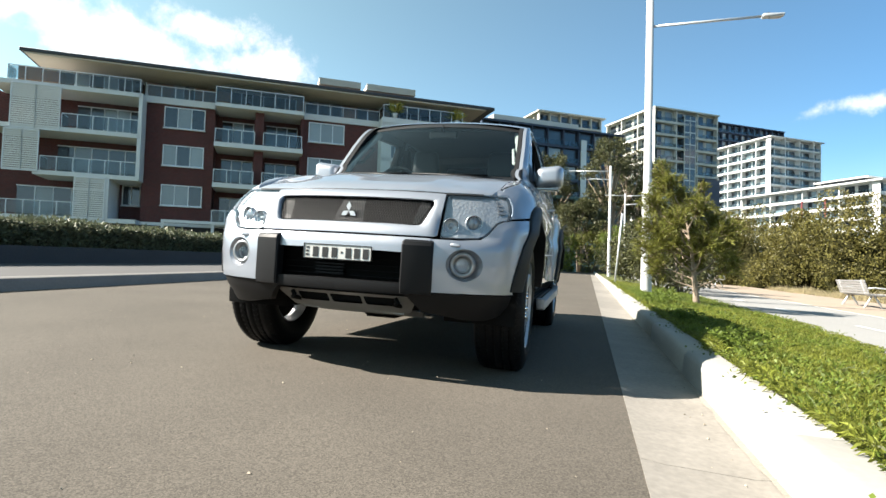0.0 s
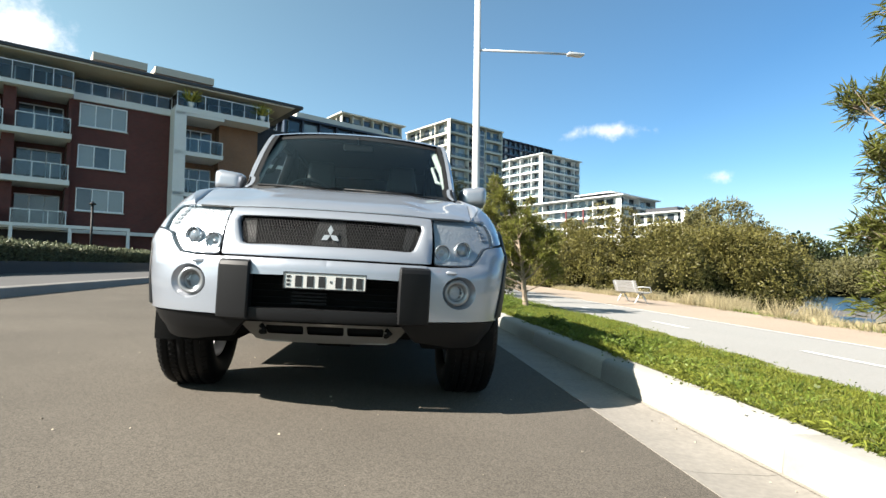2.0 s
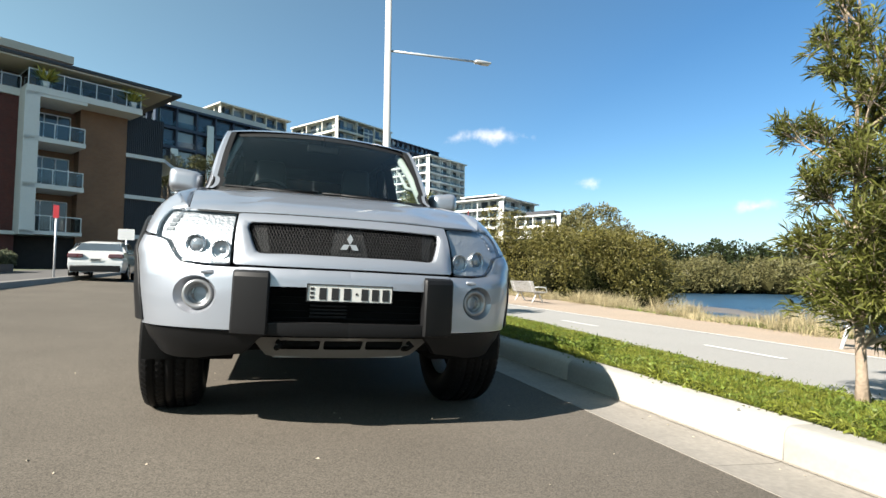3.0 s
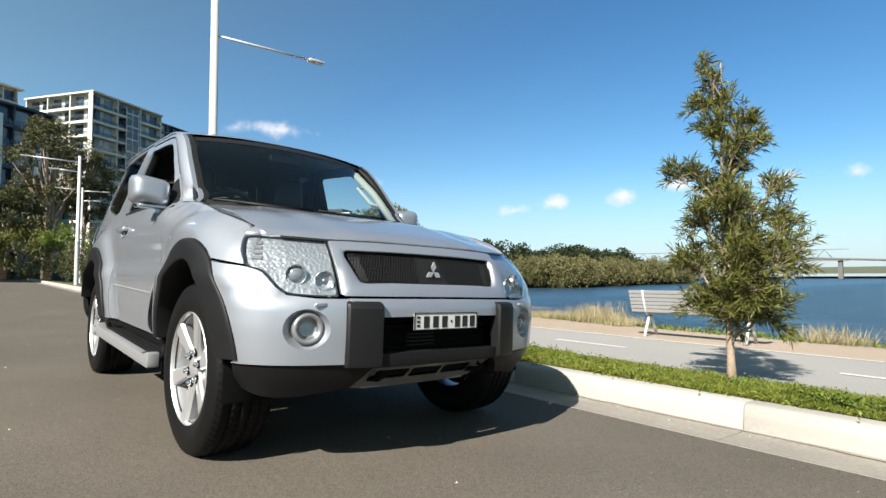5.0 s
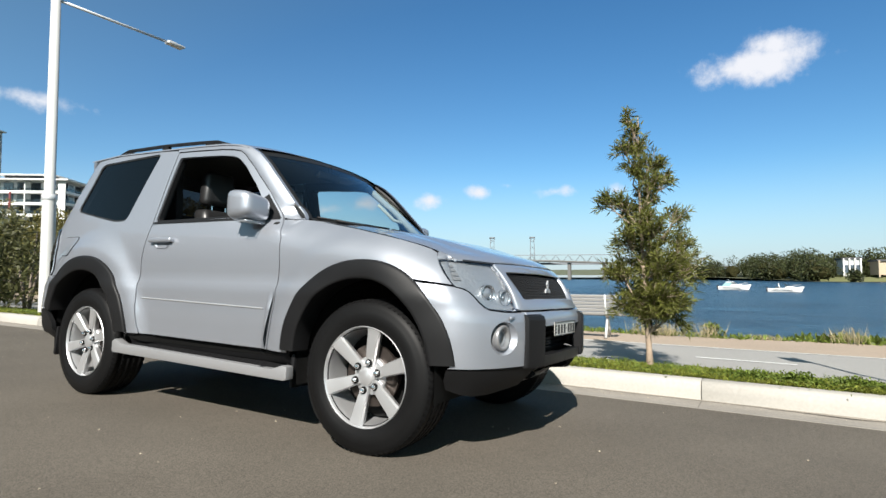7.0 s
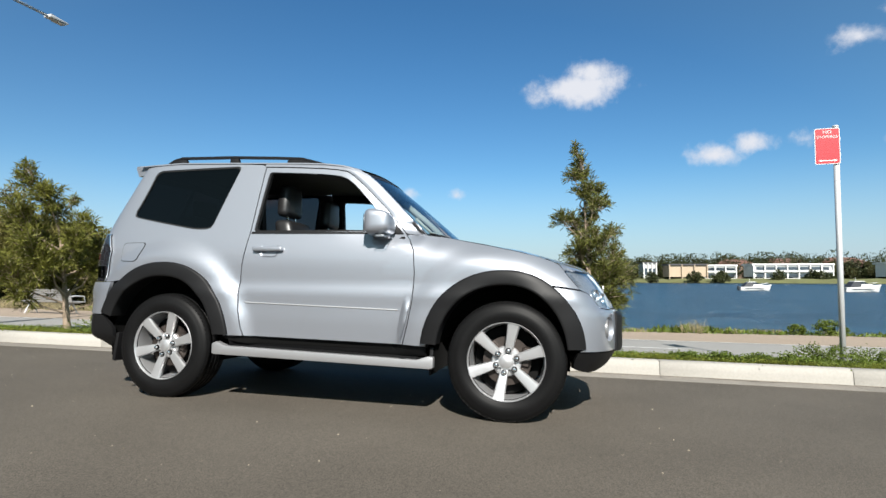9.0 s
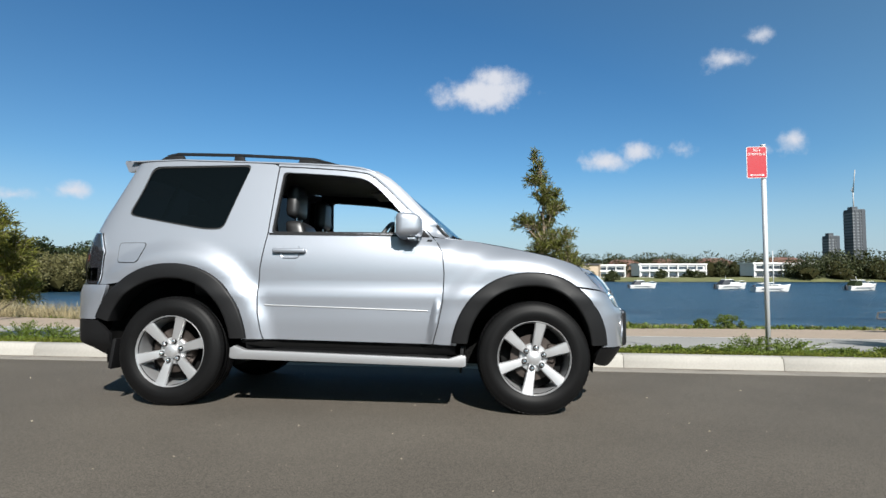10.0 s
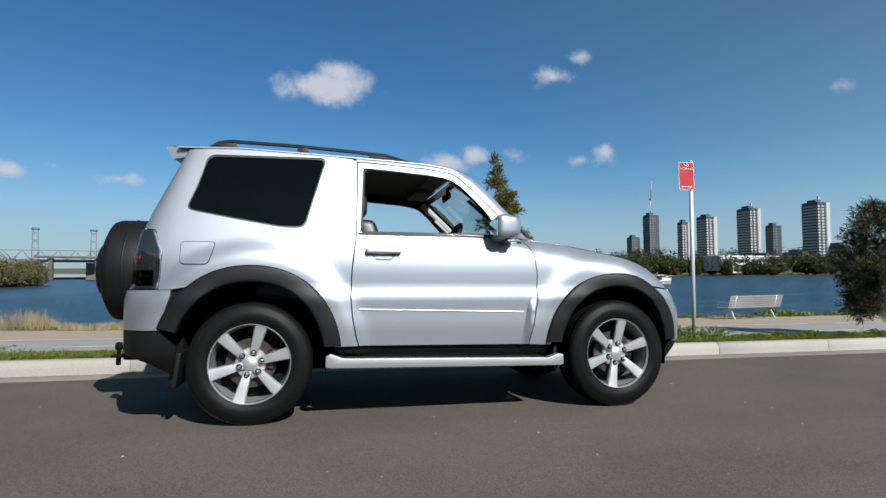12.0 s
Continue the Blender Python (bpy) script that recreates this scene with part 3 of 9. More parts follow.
# the cove behind the mangrove point is sheltered from the wind
cove, calm = n.new("ShaderNodeSeparateXYZ"), n.new("ShaderNodeMapRange")
l.new(tc.outputs["Object"], cove.inputs[0]), l.new(cove.outputs["Y"], calm.inputs["Value"])
calm.inputs["From Min"].default_value, calm.inputs["From Max"].default_value = 20.0, 42.0
calm.inputs["To Min"].default_value, calm.inputs["To Max"].default_value = 1.0, 0.10
l.new(calm.outputs[0], bp.inputs["Strength"])
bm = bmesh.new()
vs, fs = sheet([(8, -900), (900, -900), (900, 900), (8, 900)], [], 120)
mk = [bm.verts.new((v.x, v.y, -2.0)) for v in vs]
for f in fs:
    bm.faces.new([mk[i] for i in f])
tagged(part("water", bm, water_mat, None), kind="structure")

# wet mud flat off the mangrove point
wet_mud = speckled("wet_mud", (0.105, 0.088, 0.070), 40, 0.5, 0.6, 0.01)
bm = bmesh.new()
rows = []
for i in range(31):
    k = -1 + i / 15
    w = (2.6 + 0.8 * math.sin(5 * k + 1)) * math.sqrt(max(0.0, 1 - k * k)) + 0.02
    c = Vector((38.6 + 3.9 * k, 36.5 + 11.5 * k, 0))
    rows.append([bm.verts.new((c.x + w * q, c.y - 0.34 * w * q, -2.03 + 0.11 * (1 - q * q) * math.sqrt(max(0.0, 1 - k * k)) + 0.03 * noise.noise(Vector((c.x + w * q, c.y, 0))))) for q in (-1, -0.7, -0.35, 0, 0.35, 0.7, 1)])
for a, b in zip(rows, rows[1:]):
    for j in range(6):
        bm.faces.new((a[j], a[j + 1], b[j + 1], b[j]))
tagged(part("mud_flat", bm, wet_mud, None), kind="structure")

# ---- the silver three-door four-wheel drive ----
# Its own axes: x across, y from nose (minus) to tail, z up from the road; hubs at y = -1.2725 and 1.2725.
HUB_Y, HUB_Z = 1.2725, 0.380
PLAN = [(0, -2.005), (0.16, -2.003), (0.32, -1.992), (0.47, -1.967), (0.60, -1.93), (0.70, -1.888), (0.785, -1.828), (0.845, -1.742), (0.880, -1.61),
        (0.892, -1.42), (0.884, -1.15), (0.876, -0.7), (0.876, 0.0), (0.876, 0.6), (0.876, 1.15), (0.873, 1.45), (0.868, 1.68), (0.858, 1.84), (0.834, 1.94), (0.778, 2.01), (0.66, 2.05), (0.40, 2.07), (0, 2.075)]


def spline(ctrl, per=10):
    out = []
    for i in range(len(ctrl) - 1):
        a, b = Vector(ctrl[max(i - 1, 0)]), Vector(ctrl[i])
        c, d = Vector(ctrl[i + 1]), Vector(ctrl[min(i + 2, len(ctrl) - 1)])
        for j in range(per):
            t = j / per
            out.append(0.5 * (2 * b + (c - a) * t + (2 * a - 5 * b + 4 * c - d) * t * t + (3 * b - a - 3 * c + d) * t ** 3))
    return out + [Vector(ctrl[-1])]


PL = [p for p in spline(PLAN)]
PU = [0.0]
for p, q in zip(PL, PL[1:]):
    PU.append(PU[-1] + (q - p).length)
PU = np.array(PU)
PX, PY = np.array([p.x for p in PL]), np.array([p.y for p in PL])
MID = int(np.argmin(np.abs(PY)))


def plan_at(u):
    x, y = float(np.interp(u, PU, PX)), float(np.interp(u, PU, PY))
    h = 0.02
    tx = float(np.interp(u + h, PU, PX) - np.interp(u - h, PU, PX)) + (0.0 if h < u < PU[-1] - h else 1e-6)
    ty = float(np.interp(u + h, PU, PY) - np.interp(u - h, PU, PY))
    if u < h:
        tx, ty = 1, 0
    if u > PU[-1] - h:
        tx, ty = -1, 0
    k = math.hypot(tx, ty)
    return x, y, ty / k, -tx / k


def uf(x):
    """Way round the plan at which the front half stands x from the middle."""
    i = np.searchsorted(PX[:MID], x)
    return float(np.interp(x, PX[:MID], PU[:MID]))


def us(y):
    return float(np.interp(y, PY, PU))


def ur(x):
    return float(np.interp(-x, -PX[MID:], PU[MID:]))


SIDE = [(0.25, -0.13), (0.33, -0.085), (0.40, -0.045), (0.445, -0.02), (0.47, -0.012), (0.60, 0.002), (0.72, 0.006), (0.765, 0.012), (0.785, 0.015), (0.81, 0.009), (0.86, -0.002), (0.92, 0.0), (0.99, 0.001), (1.06, -0.005),
        (1.13, -0.018), (1.21, -0.04), (1.30, -0.066), (1.5, -0.122), (1.70, -0.182), (1.80, -0.218), (1.9, -0.26)]
FRONT = [(0.25, -0.16), (0.33, -0.07), (0.40, -0.02), (0.45, 0.0), (0.60, 0.004), (0.69, 0.0), (0.715, -0.012), (0.735, -0.045), (0.80, -0.068), (0.90, -0.105), (0.95, -0.13), (1.05, -0.2)]
REAR = [(0.25, -0.08), (0.45, 0.0), (0.80, 0.0), (0.845, -0.015), (0.87, -0.045), (1.05, -0.045), (1.2, -0.072), (1.35, -0.122), (1.71, -0.285), (1.82, -0.335)]
FENDER_TOP = [(-1.78, 0.975), (-1.70, 1.0), (-1.62, 1.022), (-1.42, 1.072), (-1.13, 1.135), (-0.84, 1.188), (-0.62, 1.212), (-0.5, 1.3)]
ROOF_SIDE = [(-0.2, 1.690), (-0.10, 1.724), (0.10, 1.755), (0.35, 1.770), (0.60, 1.780), (0.85, 1.79), (1.39, 1.81), (1.77, 1.797)]


def body_point(u, z, s=1, out=0.0):
    """A point of the painted skin: u along the plan from the nose, z its height, s the side."""
    x, y, nx, ny = plan_at(u)
    fw, sw, rw = max(0.0, -ny) ** 2, nx * nx, max(0.0, ny) ** 2
    tail = y > 1.5
    o = out + (0.0 if tail else sw * interp(SIDE, z))
    back, turned = interp(REAR, z), max(0.0, ny) ** 1.3
    lean = -interp(FRONT, z) * max(0.0, -ny) ** 1.3 + max(back, -0.072) * turned
    if y > 1.0 and back < -0.072:
        lean += (back + 0.072) * max(turned, min(1.0, max(0.0, (y - 1.60) / 0.43)))
    # swollen panels over both wheels
    for c, amount in ((-HUB_Y, 0.022), (HUB_Y, 0.042)):
        d = math.hypot((y - c) * 1.06, z - HUB_Z)
        o += amount * sw * (1 - soft(0.66, 0.81, d)) * (1 if z > 0.4 else 0.5)
    if y < -0.5 and z < 1.3:
        nose = soft(-1.3, -1.65, y)
        reach = 0.17 + 0.06 * nose
        d = z - (interp(FENDER_TOP, y) - reach)
        if d > 0:
            o -= (0.095 + 0.055 * nose) * min(1.0, d / reach) ** 2 * soft(-0.5, -0.8, y) * (0.4 + 0.6 * sw) * (1 - soft(1.215, 1.46, z))
    if z > 1.12 and y < -0.05:
        o -= 0.105 * (min(0.62, -0.05 - y) / 0.62) ** 1.6 * soft(1.12, 1.26, z) * (1 - soft(-0.62, -0.72, y))
    if tail:
        x += interp(SIDE, z) * min(1.0, x / 0.868)
    return Vector((s * (x + nx * o), y + ny * o + lean, z))


def skin(outer, holes=(), s=1, step=0.035, depth=0.014, out=0.0, m=body_point):
    """A panel of the skin, cut to an outline, with its edges turned in."""
    vs, fs = sheet(outer, holes, step)
    bm = bmesh.new()
    made = [bm.verts.new(m(v.x, v.y, s, out)) for v in vs]
    back = {}
    for f in fs:
        try:
            bm.faces.new([made[i] for i in (f if s > 0 else f[::-1])])
        except ValueError:
            pass
    for i, v in enumerate(made):
        back[v] = Vector(m(vs[i].x, vs[i].y, s, out - depth))
    if depth:
        rim = [e for e in bm.edges if len(e.link_faces) == 1]
        new_v = {}
        for e in rim:
            for v in e.verts:
                if v not in new_v:
                    new_v[v] = bm.verts.new(back[v])
        for e in rim:
            lo = e.link_loops[0]
            a, b = lo.vert, lo.link_loop_next.vert
            f = bm.faces.new((b, a, new_v[a], new_v[b]))
            e.smooth = False
    for v in [v for v in bm.verts if not v.link_faces]:
        bm.verts.remove(v)
    return bm


def arch(c, a, b, lo, n=26, e=2.15):
    """The outline of a wheel arch from its rear foot over to its front foot, as (y, z)."""
    out = []
    start = math.asin(min(1.0, max(-1.0, (lo - HUB_Z) / b)))
    for i in range(n + 1):
        t = start + (math.pi - 2 * start) * i / n
        cs, sn = math.cos(t), math.sin(t)
        k = a - 0.07 if c < 0 and cs < 0 else a
        out.append((c + k * math.copysign(abs(cs) ** (2 / e), cs), HUB_Z + b * math.copysign(abs(sn) ** (2 / e), sn)))
    return out


def on_side(poly):
    return [(us(y), z) for y, z in poly]


CAR = pose(-0.015, 0, 0, 0.7, 2.06, 0)
car = thing("four_wheel_drive", label="silver three-door four-wheel drive with black wheel flares, parked beside the kerb", category="car")
car.matrix_basis = CAR

# outlines on the side, y and z
DOOR_FRONT = [(-0.582, 0.462), (-0.618, 0.60), (-0.647, 0.755), (-0.654, 0.95), (-0.640, 1.09), (-0.60, 1.165), (-0.565, 1.205)]
DOOR_REAR = [(0.612, 1.225), (0.642, 0.98), (0.649, 0.80), (0.638, 0.66), (0.612, 0.53), (0.594, 0.478)]
DOOR_TOP = [(-0.40, 1.395), (-0.24, 1.553), (-0.13, 1.648), (-0.075, 1.682), (0.0, 1.698), (0.113, 1.712), (0.40, 1.733), (0.60, 1.743)]
WINDOW = [(-0.372, 1.226), (-0.365, 1.345), (-0.30, 1.43), (-0.16, 1.575), (-0.085, 1.632), (-0.02, 1.655), (0.113, 1.674), (0.40, 1.694), (0.566, 1.703), (0.592, 1.226)]
QUARTER_WINDOW = rounded([(0.955, 1.25), (1.10, 1.25), (1.40, 1.302), (1.716, 1.362), (1.588, 1.752), (0.815, 1.765)], 0.05)
rear_arch = arch(HUB_Y, 0.53, 0.575, 0.46)
front_arch = arch(-HUB_Y, 0.53, 0.545, 0.46)
gap = 0.007

for s, side in ((1, "kerb"), (-1, "road")):
    # door: lower skin with the window frame in one pressing
    outline = on_side(DOOR_FRONT + DOOR_TOP + DOOR_REAR)
    door = part("door", skin(outline, [on_side(rounded(WINDOW, 0.03))], s, 0.032, 0.02), paint_silver, car)
    # recess and handle
    hy, hz = 0.435, 1.094
    bm = bmesh.new()
    vs, fs = sheet(rounded([(us(hy - 0.072), hz - 0.028), (us(hy - 0.052), hz - 0.05), (us(hy + 0.052), hz - 0.05), (us(hy + 0.072), hz - 0.028), (us(hy + 0.072), hz + 0.022), (us(hy + 0.05), hz + 0.04), (us(hy - 0.05), hz + 0.04), (us(hy - 0.072), hz + 0.022)], 0.02), [], 0.012)
    cu = us(hy)
    mk = [bm.verts.new(body_point(v.x, v.y, s, 0.0065 - 0.032 * max(0.0, 1 - ((v.x - cu) / 0.07) ** 2) * max(0.0, 1 - ((v.y - hz) / 0.05) ** 2))) for v in vs]
    for f in fs:
        bm.faces.new([mk[i] for i in (f if s > 0 else f[::-1])])
    part("handle_recess", bm, paint_silver, door)
    c = body_point(us(hy), hz, s, 0.022)
    bm = bmesh.new()
    add_box(bm, (c.x, 0.44, hz + 0.004), (0.026, 0.235, 0.032), 0.013, seg=3)
    add_box(bm, (c.x - s * 0.012, 0.535, hz + 0.006), (0.03, 0.05, 0.036), 0.01, seg=2)
    add_box(bm, (c.x - s * 0.016, 0.335, hz + 0.003), (0.03, 0.03, 0.026), 0.008, seg=2)
    part("handle", bm, paint_silver, door, "silver pull handle")
    # side moulding line on the door
    bm = bmesh.new()
    for i in range(12):
        y0, y1 = 0.60 - i * 0.0955, 0.60 - (i + 1) * 0.0955
        z0, z1 = 0.714 - 0.026 * i / 12, 0.714 - 0.026 * (i + 1) / 12
        q = [body_point(us(y), z + dz, s, o) for y, z in ((y0, z0), (y1, z1)) for dz, o in ((-0.005, 0.0), (-0.003, 0.004), (0.003, 0.004), (0.005, 0.0))]
        v = [bm.verts.new(p) for p in q]
        for k in range(3):
            bm.faces.new((v[k], v[k + 1], v[k + 5], v[k + 4]) if s < 0 else (v[k + 4], v[k + 5], v[k + 1], v[k]))
    part("moulding", bm, alloy, door, "thin bright moulding strip")
    # front lower corner swelling of the door
    swell = lambda u, z, s2, o: body_point(u, z, s2, o + 0.024 * (1 - soft(0.0, 1.0, abs((u - us(-0.585 + (0.5 * (z - 0.47)) * -0.22)) / 0.045))) * (1 - soft(0.70, 0.79, z)) * soft(0.455, 0.52, z))
    part("door_corner", skin(on_side([(-0.53, 0.475), (-0.575, 0.475), (-0.612, 0.61), (-0.640, 0.755), (-0.640, 0.79), (-0.60, 0.785), (-0.575, 0.70), (-0.55, 0.58)]), [], s, 0.016, 0, 0.002, swell), paint_silver, door)
    # black sail and window seals
    part("mirror_sail", skin(on_side([(-0.545, 1.213), (-0.405, 1.372), (-0.368, 1.345), (-0.375, 1.215)]), [], s, 0.04, 0.01, 0.003), plastic_black, door)
    ring = rounded(WINDOW, 0.03)
    cy, cz = sum(p[0] for p in ring) / len(ring), sum(p[1] for p in ring) / len(ring)
    small = [(cy + (y - cy) * 0.972, cz + (z - cz) * 0.955) for y, z in ring]
    part("window_seal", skin(on_side(ring), [on_side(small)], s, 0.05, 0.03, -0.008), plastic_black, door)
    part("window_strip", skin(on_side([(-0.545, 1.207), (-0.545, 1.221), (0.605, 1.229), (0.605, 1.214)]), [], s, 0.05, 0.006, 0.004), plastic_black, door)

    # front wing
    top = [(y, z - 0.001) for y, z in ((-0.615, 1.208), (-0.84, 1.184), (-1.13, 1.131), (-1.42, 1.068), (-1.60, 1.022), (-1.655, 1.0))]
    head = [(us(-1.655), 0.990), (1.008, 0.972), (0.951, 0.901), (0.894, 0.845)]
    foot = [p for p in front_arch if p[1] > 0.47]
    seam = [p for p in foot if not (p[0] < -1.4 and p[1] < 0.860)]
    wing = on_side(top) + head + on_side(sorted(seam, key=lambda p: p[0]) + [(-0.745, 0.455)] + [(y - gap, z) for y, z in DOOR_FRONT])
    part("front_wing", skin(wing, [], s, 0.032), paint_silver, car)

    # rear quarter with the pillar, round the corner to the tailgate
    foot = [p for p in rear_arch if p[1] > 0.47]
    rear_edge = [(us(1.745), 0.846), (us(1.815), 0.846), (us(1.806), 1.083), (us(1.868), 1.222), (ur(0.79), 1.238), (ur(0.735), 1.24), (ur(0.72), 1.45), (ur(0.70), 1.77)]
    quarter = [(us(0.602), 0.478), (us(0.62), 0.53), (us(0.646), 0.66), (us(0.657), 0.80), (us(0.650), 0.98), (us(0.620), 1.225), (us(0.609), 1.748), (us(0.64), 1.766)]
    roofline = on_side([(0.85, 1.783), (1.10, 1.792), (1.39, 1.803), (1.60, 1.798), (1.77, 1.79)])
    back_arch = sorted([p for p in foot if not (p[0] > 1.45 and p[1] < 0.845)], key=lambda p: p[0])
    quarter = quarter + roofline + [(ur(0.70), 1.785)] + rear_edge[::-1][1:] + on_side(back_arch[::-1]) + [(us(0.74), 0.478)]
    part("rear_quarter", skin(quarter, [on_side(QUARTER_WINDOW)], s, 0.034), paint_silver, car)
    qg = part("quarter_window", skin(on_side([(1.27 + (y - 1.27) * 1.015, 1.5 + (z - 1.5) * 1.025) for y, z in QUARTER_WINDOW]), [], s, 0.035, 0.004, -0.011), glass_dark, car, "dark tinted fixed glass")
    part("window_gasket", skin(on_side([(1.27 + (y - 1.27) * 1.01, 1.5 + (z - 1.5) * 1.015) for y, z in QUARTER_WINDOW]), [on_side([(1.27 + (y - 1.27) * 0.975, 1.5 + (z - 1.5) * 0.95) for y, z in QUARTER_WINDOW])], s, 0.035, 0.0, -0.007), ink_black, qg)
    # fuel flap on the road side only
    if s < 0:
        flap = rounded([(1.70, 1.145), (1.50, 1.147), (1.53, 1.003), (1.70, 1.006)], 0.03)
        part("fuel_flap", skin(on_side(flap), [], s, 0.02, 0.008, 0.006), paint_silver, car)
        part("flap_gap", skin(on_side([(1.608 + (y - 1.608) * 1.035, 1.075 + (z - 1.075) * 1.05) for y, z in flap]), [on_side(flap)], s, 0.02, 0.006, 0.004), underbody_black, car)

    # pillar beside the windscreen and the rail over the door
    outer_line = [(-0.60, 1.211), (-0.70, 1.206), (-0.598, 1.309), (-0.492, 1.418), (-0.408, 1.503), (-0.322, 1.588), (-0.235, 1.660), (-0.148, 1.708), (-0.05, 1.731), (0.10, 1.752), (0.35, 1.768), (0.612, 1.780)]
    inner_line = [(0.612, 1.752)] + [(y + 0.002, z + 0.008) for y, z in reversed(DOOR_TOP)]
    def rounded_pillar(u, z, s2, o):
        y = body_point(u, z).y
        zo = interp(outer_line[1:], y)
        zi = interp(DOOR_TOP, y) if y > -0.4 else 1.395 + (y + 0.4) * 0.99
        f = min(1.0, max(0.0, (zo - z) / max(0.02, zo - zi)))
        o += min(1.0, max(0.0, (z - 1.24) / 0.14)) * (0.011 * math.sin(math.pi * f) - 0.004 * (1 - f))
        if y > -0.60:
            return body_point(u, z, s2, o)
        p = body_point(us(-0.60), z, s2, o)
        return Vector((p.x - s2 * 0.25 * (-0.60 - y), y, z))

    part("windscreen_pillar", skin(on_side(outer_line + inner_line + [(-0.563, 1.218)]), [], s, 0.012, 0.025, 0.0, rounded_pillar), paint_silver, car)
    gap_top = [(y + 0.004, z + 0.002) for y, z in DOOR_TOP]
    part("door_gap", skin(on_side([(y, z + 0.006) for y, z in gap_top] + [(y, z + 0.002) for y, z in reversed(gap_top)]), [], s, 0.02, 0.004, 0.0015), underbody_black, car)
    part("inner_frame", skin(on_side([(-0.62, 1.2)] + outer_line[1:] + [(0.66, 1.77), (0.66, 1.21)]), [on_side(WINDOW)], s, 0.05, 0.03, -0.03, rounded_pillar), interior_black, car)

    # dark liner behind the gaps
    part("liner", skin(on_side([(-1.60, 0.86), (-1.55, 0.99), (-0.62, 1.17), (0.70, 1.19), (1.70, 1.2), (1.75, 0.85)] + sorted([p for p in arch(HUB_Y, 0.52, 0.57, 0.44)], key=lambda p: -p[0]) + [(0.6, 0.42), (-0.6, 0.42)] + sorted([p for p in arch(-HUB_Y, 0.52, 0.535, 0.44)], key=lambda p: -p[0])), [], s, 0.08, 0, -0.022), underbody_black, car)

    # wheel flares and housings
    for c in (-HUB_Y, HUB_Y):
        bm = bmesh.new()
        lo = 0.462 if c < 0 else 0.47
        rings = []
        outer = arch(c, 0.566, 0.582 if c < 0 else 0.62, lo, 40)
        inner = arch(c, 0.455, 0.485 if c < 0 else 0.513, lo, 40)
        low_rear = 0.60
        for (yo, zo), (yi, zi) in zip(outer, inner):
            if c > 0 and yo > c + 0.3 and zo < low_rear:
                continue
            ring = []
            for t, bulge in ((0.0, -0.002), (0.0, 0.010), (0.03, 0.017), (0.14, 0.021), (0.45, 0.026), (0.85, 0.031), (0.97, 0.029), (1.0, 0.022)):
                y, z = yo + (yi - yo) * t, zo + (zi - zo) * t
                ring.append(bm.verts.new(body_point(us(y), z, s, bulge * (1 - 0.55 * soft(-1.35, -1.7, y)))))
            ring.append(bm.verts.new((s * 0.80, yi, zi)))
            rings.append(ring)
        for a, b in zip(rings, rings[1:]):
            for k in range(len(a) - 1):
                bm.faces.new((a[k], b[k], b[k + 1], a[k + 1]) if s < 0 else (a[k], a[k + 1], b[k + 1], b[k]))
        part("wheel_flare", bm, plastic_black, car, "black plastic wheel arch flare", sharp=35)
        bm = bmesh.new()
        rows = [[bm.verts.new((s * x, y, z)) for x in (0.86, 0.48)] for y, z in arch(c, 0.47, 0.495 if c < 0 else 0.52, 0.30, 30)]
        for a, b in zip(rows, rows[1:]):
            bm.faces.new((a[0], b[0], b[1], a[1]))
        bm.faces.new([r[1] for r in rows])
        part("wheel_housing", bm, underbody_black, car)

    # sill and running board
    part("sill", skin(on_side([(0.73, 0.40), (0.73, 0.474), (0.60, 0.472), (-0.58, 0.455), (-0.74, 0.45), (-0.74, 0.385)]), [], s, 0.06, 0.02, -0.022), plastic_black, car)
    step_poly = [(-0.815, 0.325), (-0.79, 0.318), (0.79, 0.345), (0.81, 0.352), (0.81, 0.418), (0.78, 0.434), (0.70, 0.405), (-0.70, 0.372), (-0.78, 0.398), (-0.815, 0.392)]
    board = part("running_board", prism(step_poly, "x", s * 0.89, s * 0.945, 0.006), board_silver, car, "silver edged side step")
    bm = bmesh.new()
    add_prism(bm, [(-0.74, 0.34), (0.74, 0.365), (0.70, 0.405), (-0.70, 0.374)], "x", s * 0.72, s * 0.90)
    for i in range(5):
        x = s * (0.76 + 0.03 * i)
        add_prism(bm, [(-0.68, 0.374), (0.68, 0.404), (0.68, 0.409), (-0.68, 0.379)], "x", x - 0.006, x + 0.006)
    part("tread", bm, plastic_black, board, "black ribbed tread")
    part("bracket", boxes(((s * 0.80, -0.6, 0.36), (0.25, 0.04, 0.03))), underbody_black, board)
    part("bracket", boxes(((s * 0.80, 0.6, 0.37), (0.25, 0.04, 0.03))), underbody_black, board)

    # door mirror
    mx, my, mz = s * 0.906, -0.415, 1.27
    bm = bmesh.new()
    add_box(bm, (0, 0, 0), (0.206, 0.182, 0.172), 0.055, seg=4)
    for v in bm.verts:
        k = soft(0.0, -0.08, v.co.y)
        v.co.x *= 1 - 0.10 * k
        v.co.z = v.co.z * (1 - 0.22 * k) + 0.012 * v.co.x * s / 0.1
        v.co += Vector((mx - s * 0.005, my, mz))
    shell = part("door_mirror", bm, paint_silver, car, "silver door mirror shell")
    part("mirror_glass", boxes(((mx, my + 0.088, mz), (0.15, 0.010, 0.11)), bevel=0.003), chrome, shell)
    part("mirror_lamp", boxes(((mx - s * 0.01, my - 0.028, mz - 0.088), (0.17, 0.085, 0.026)), bevel=0.008), glass_lens, shell)
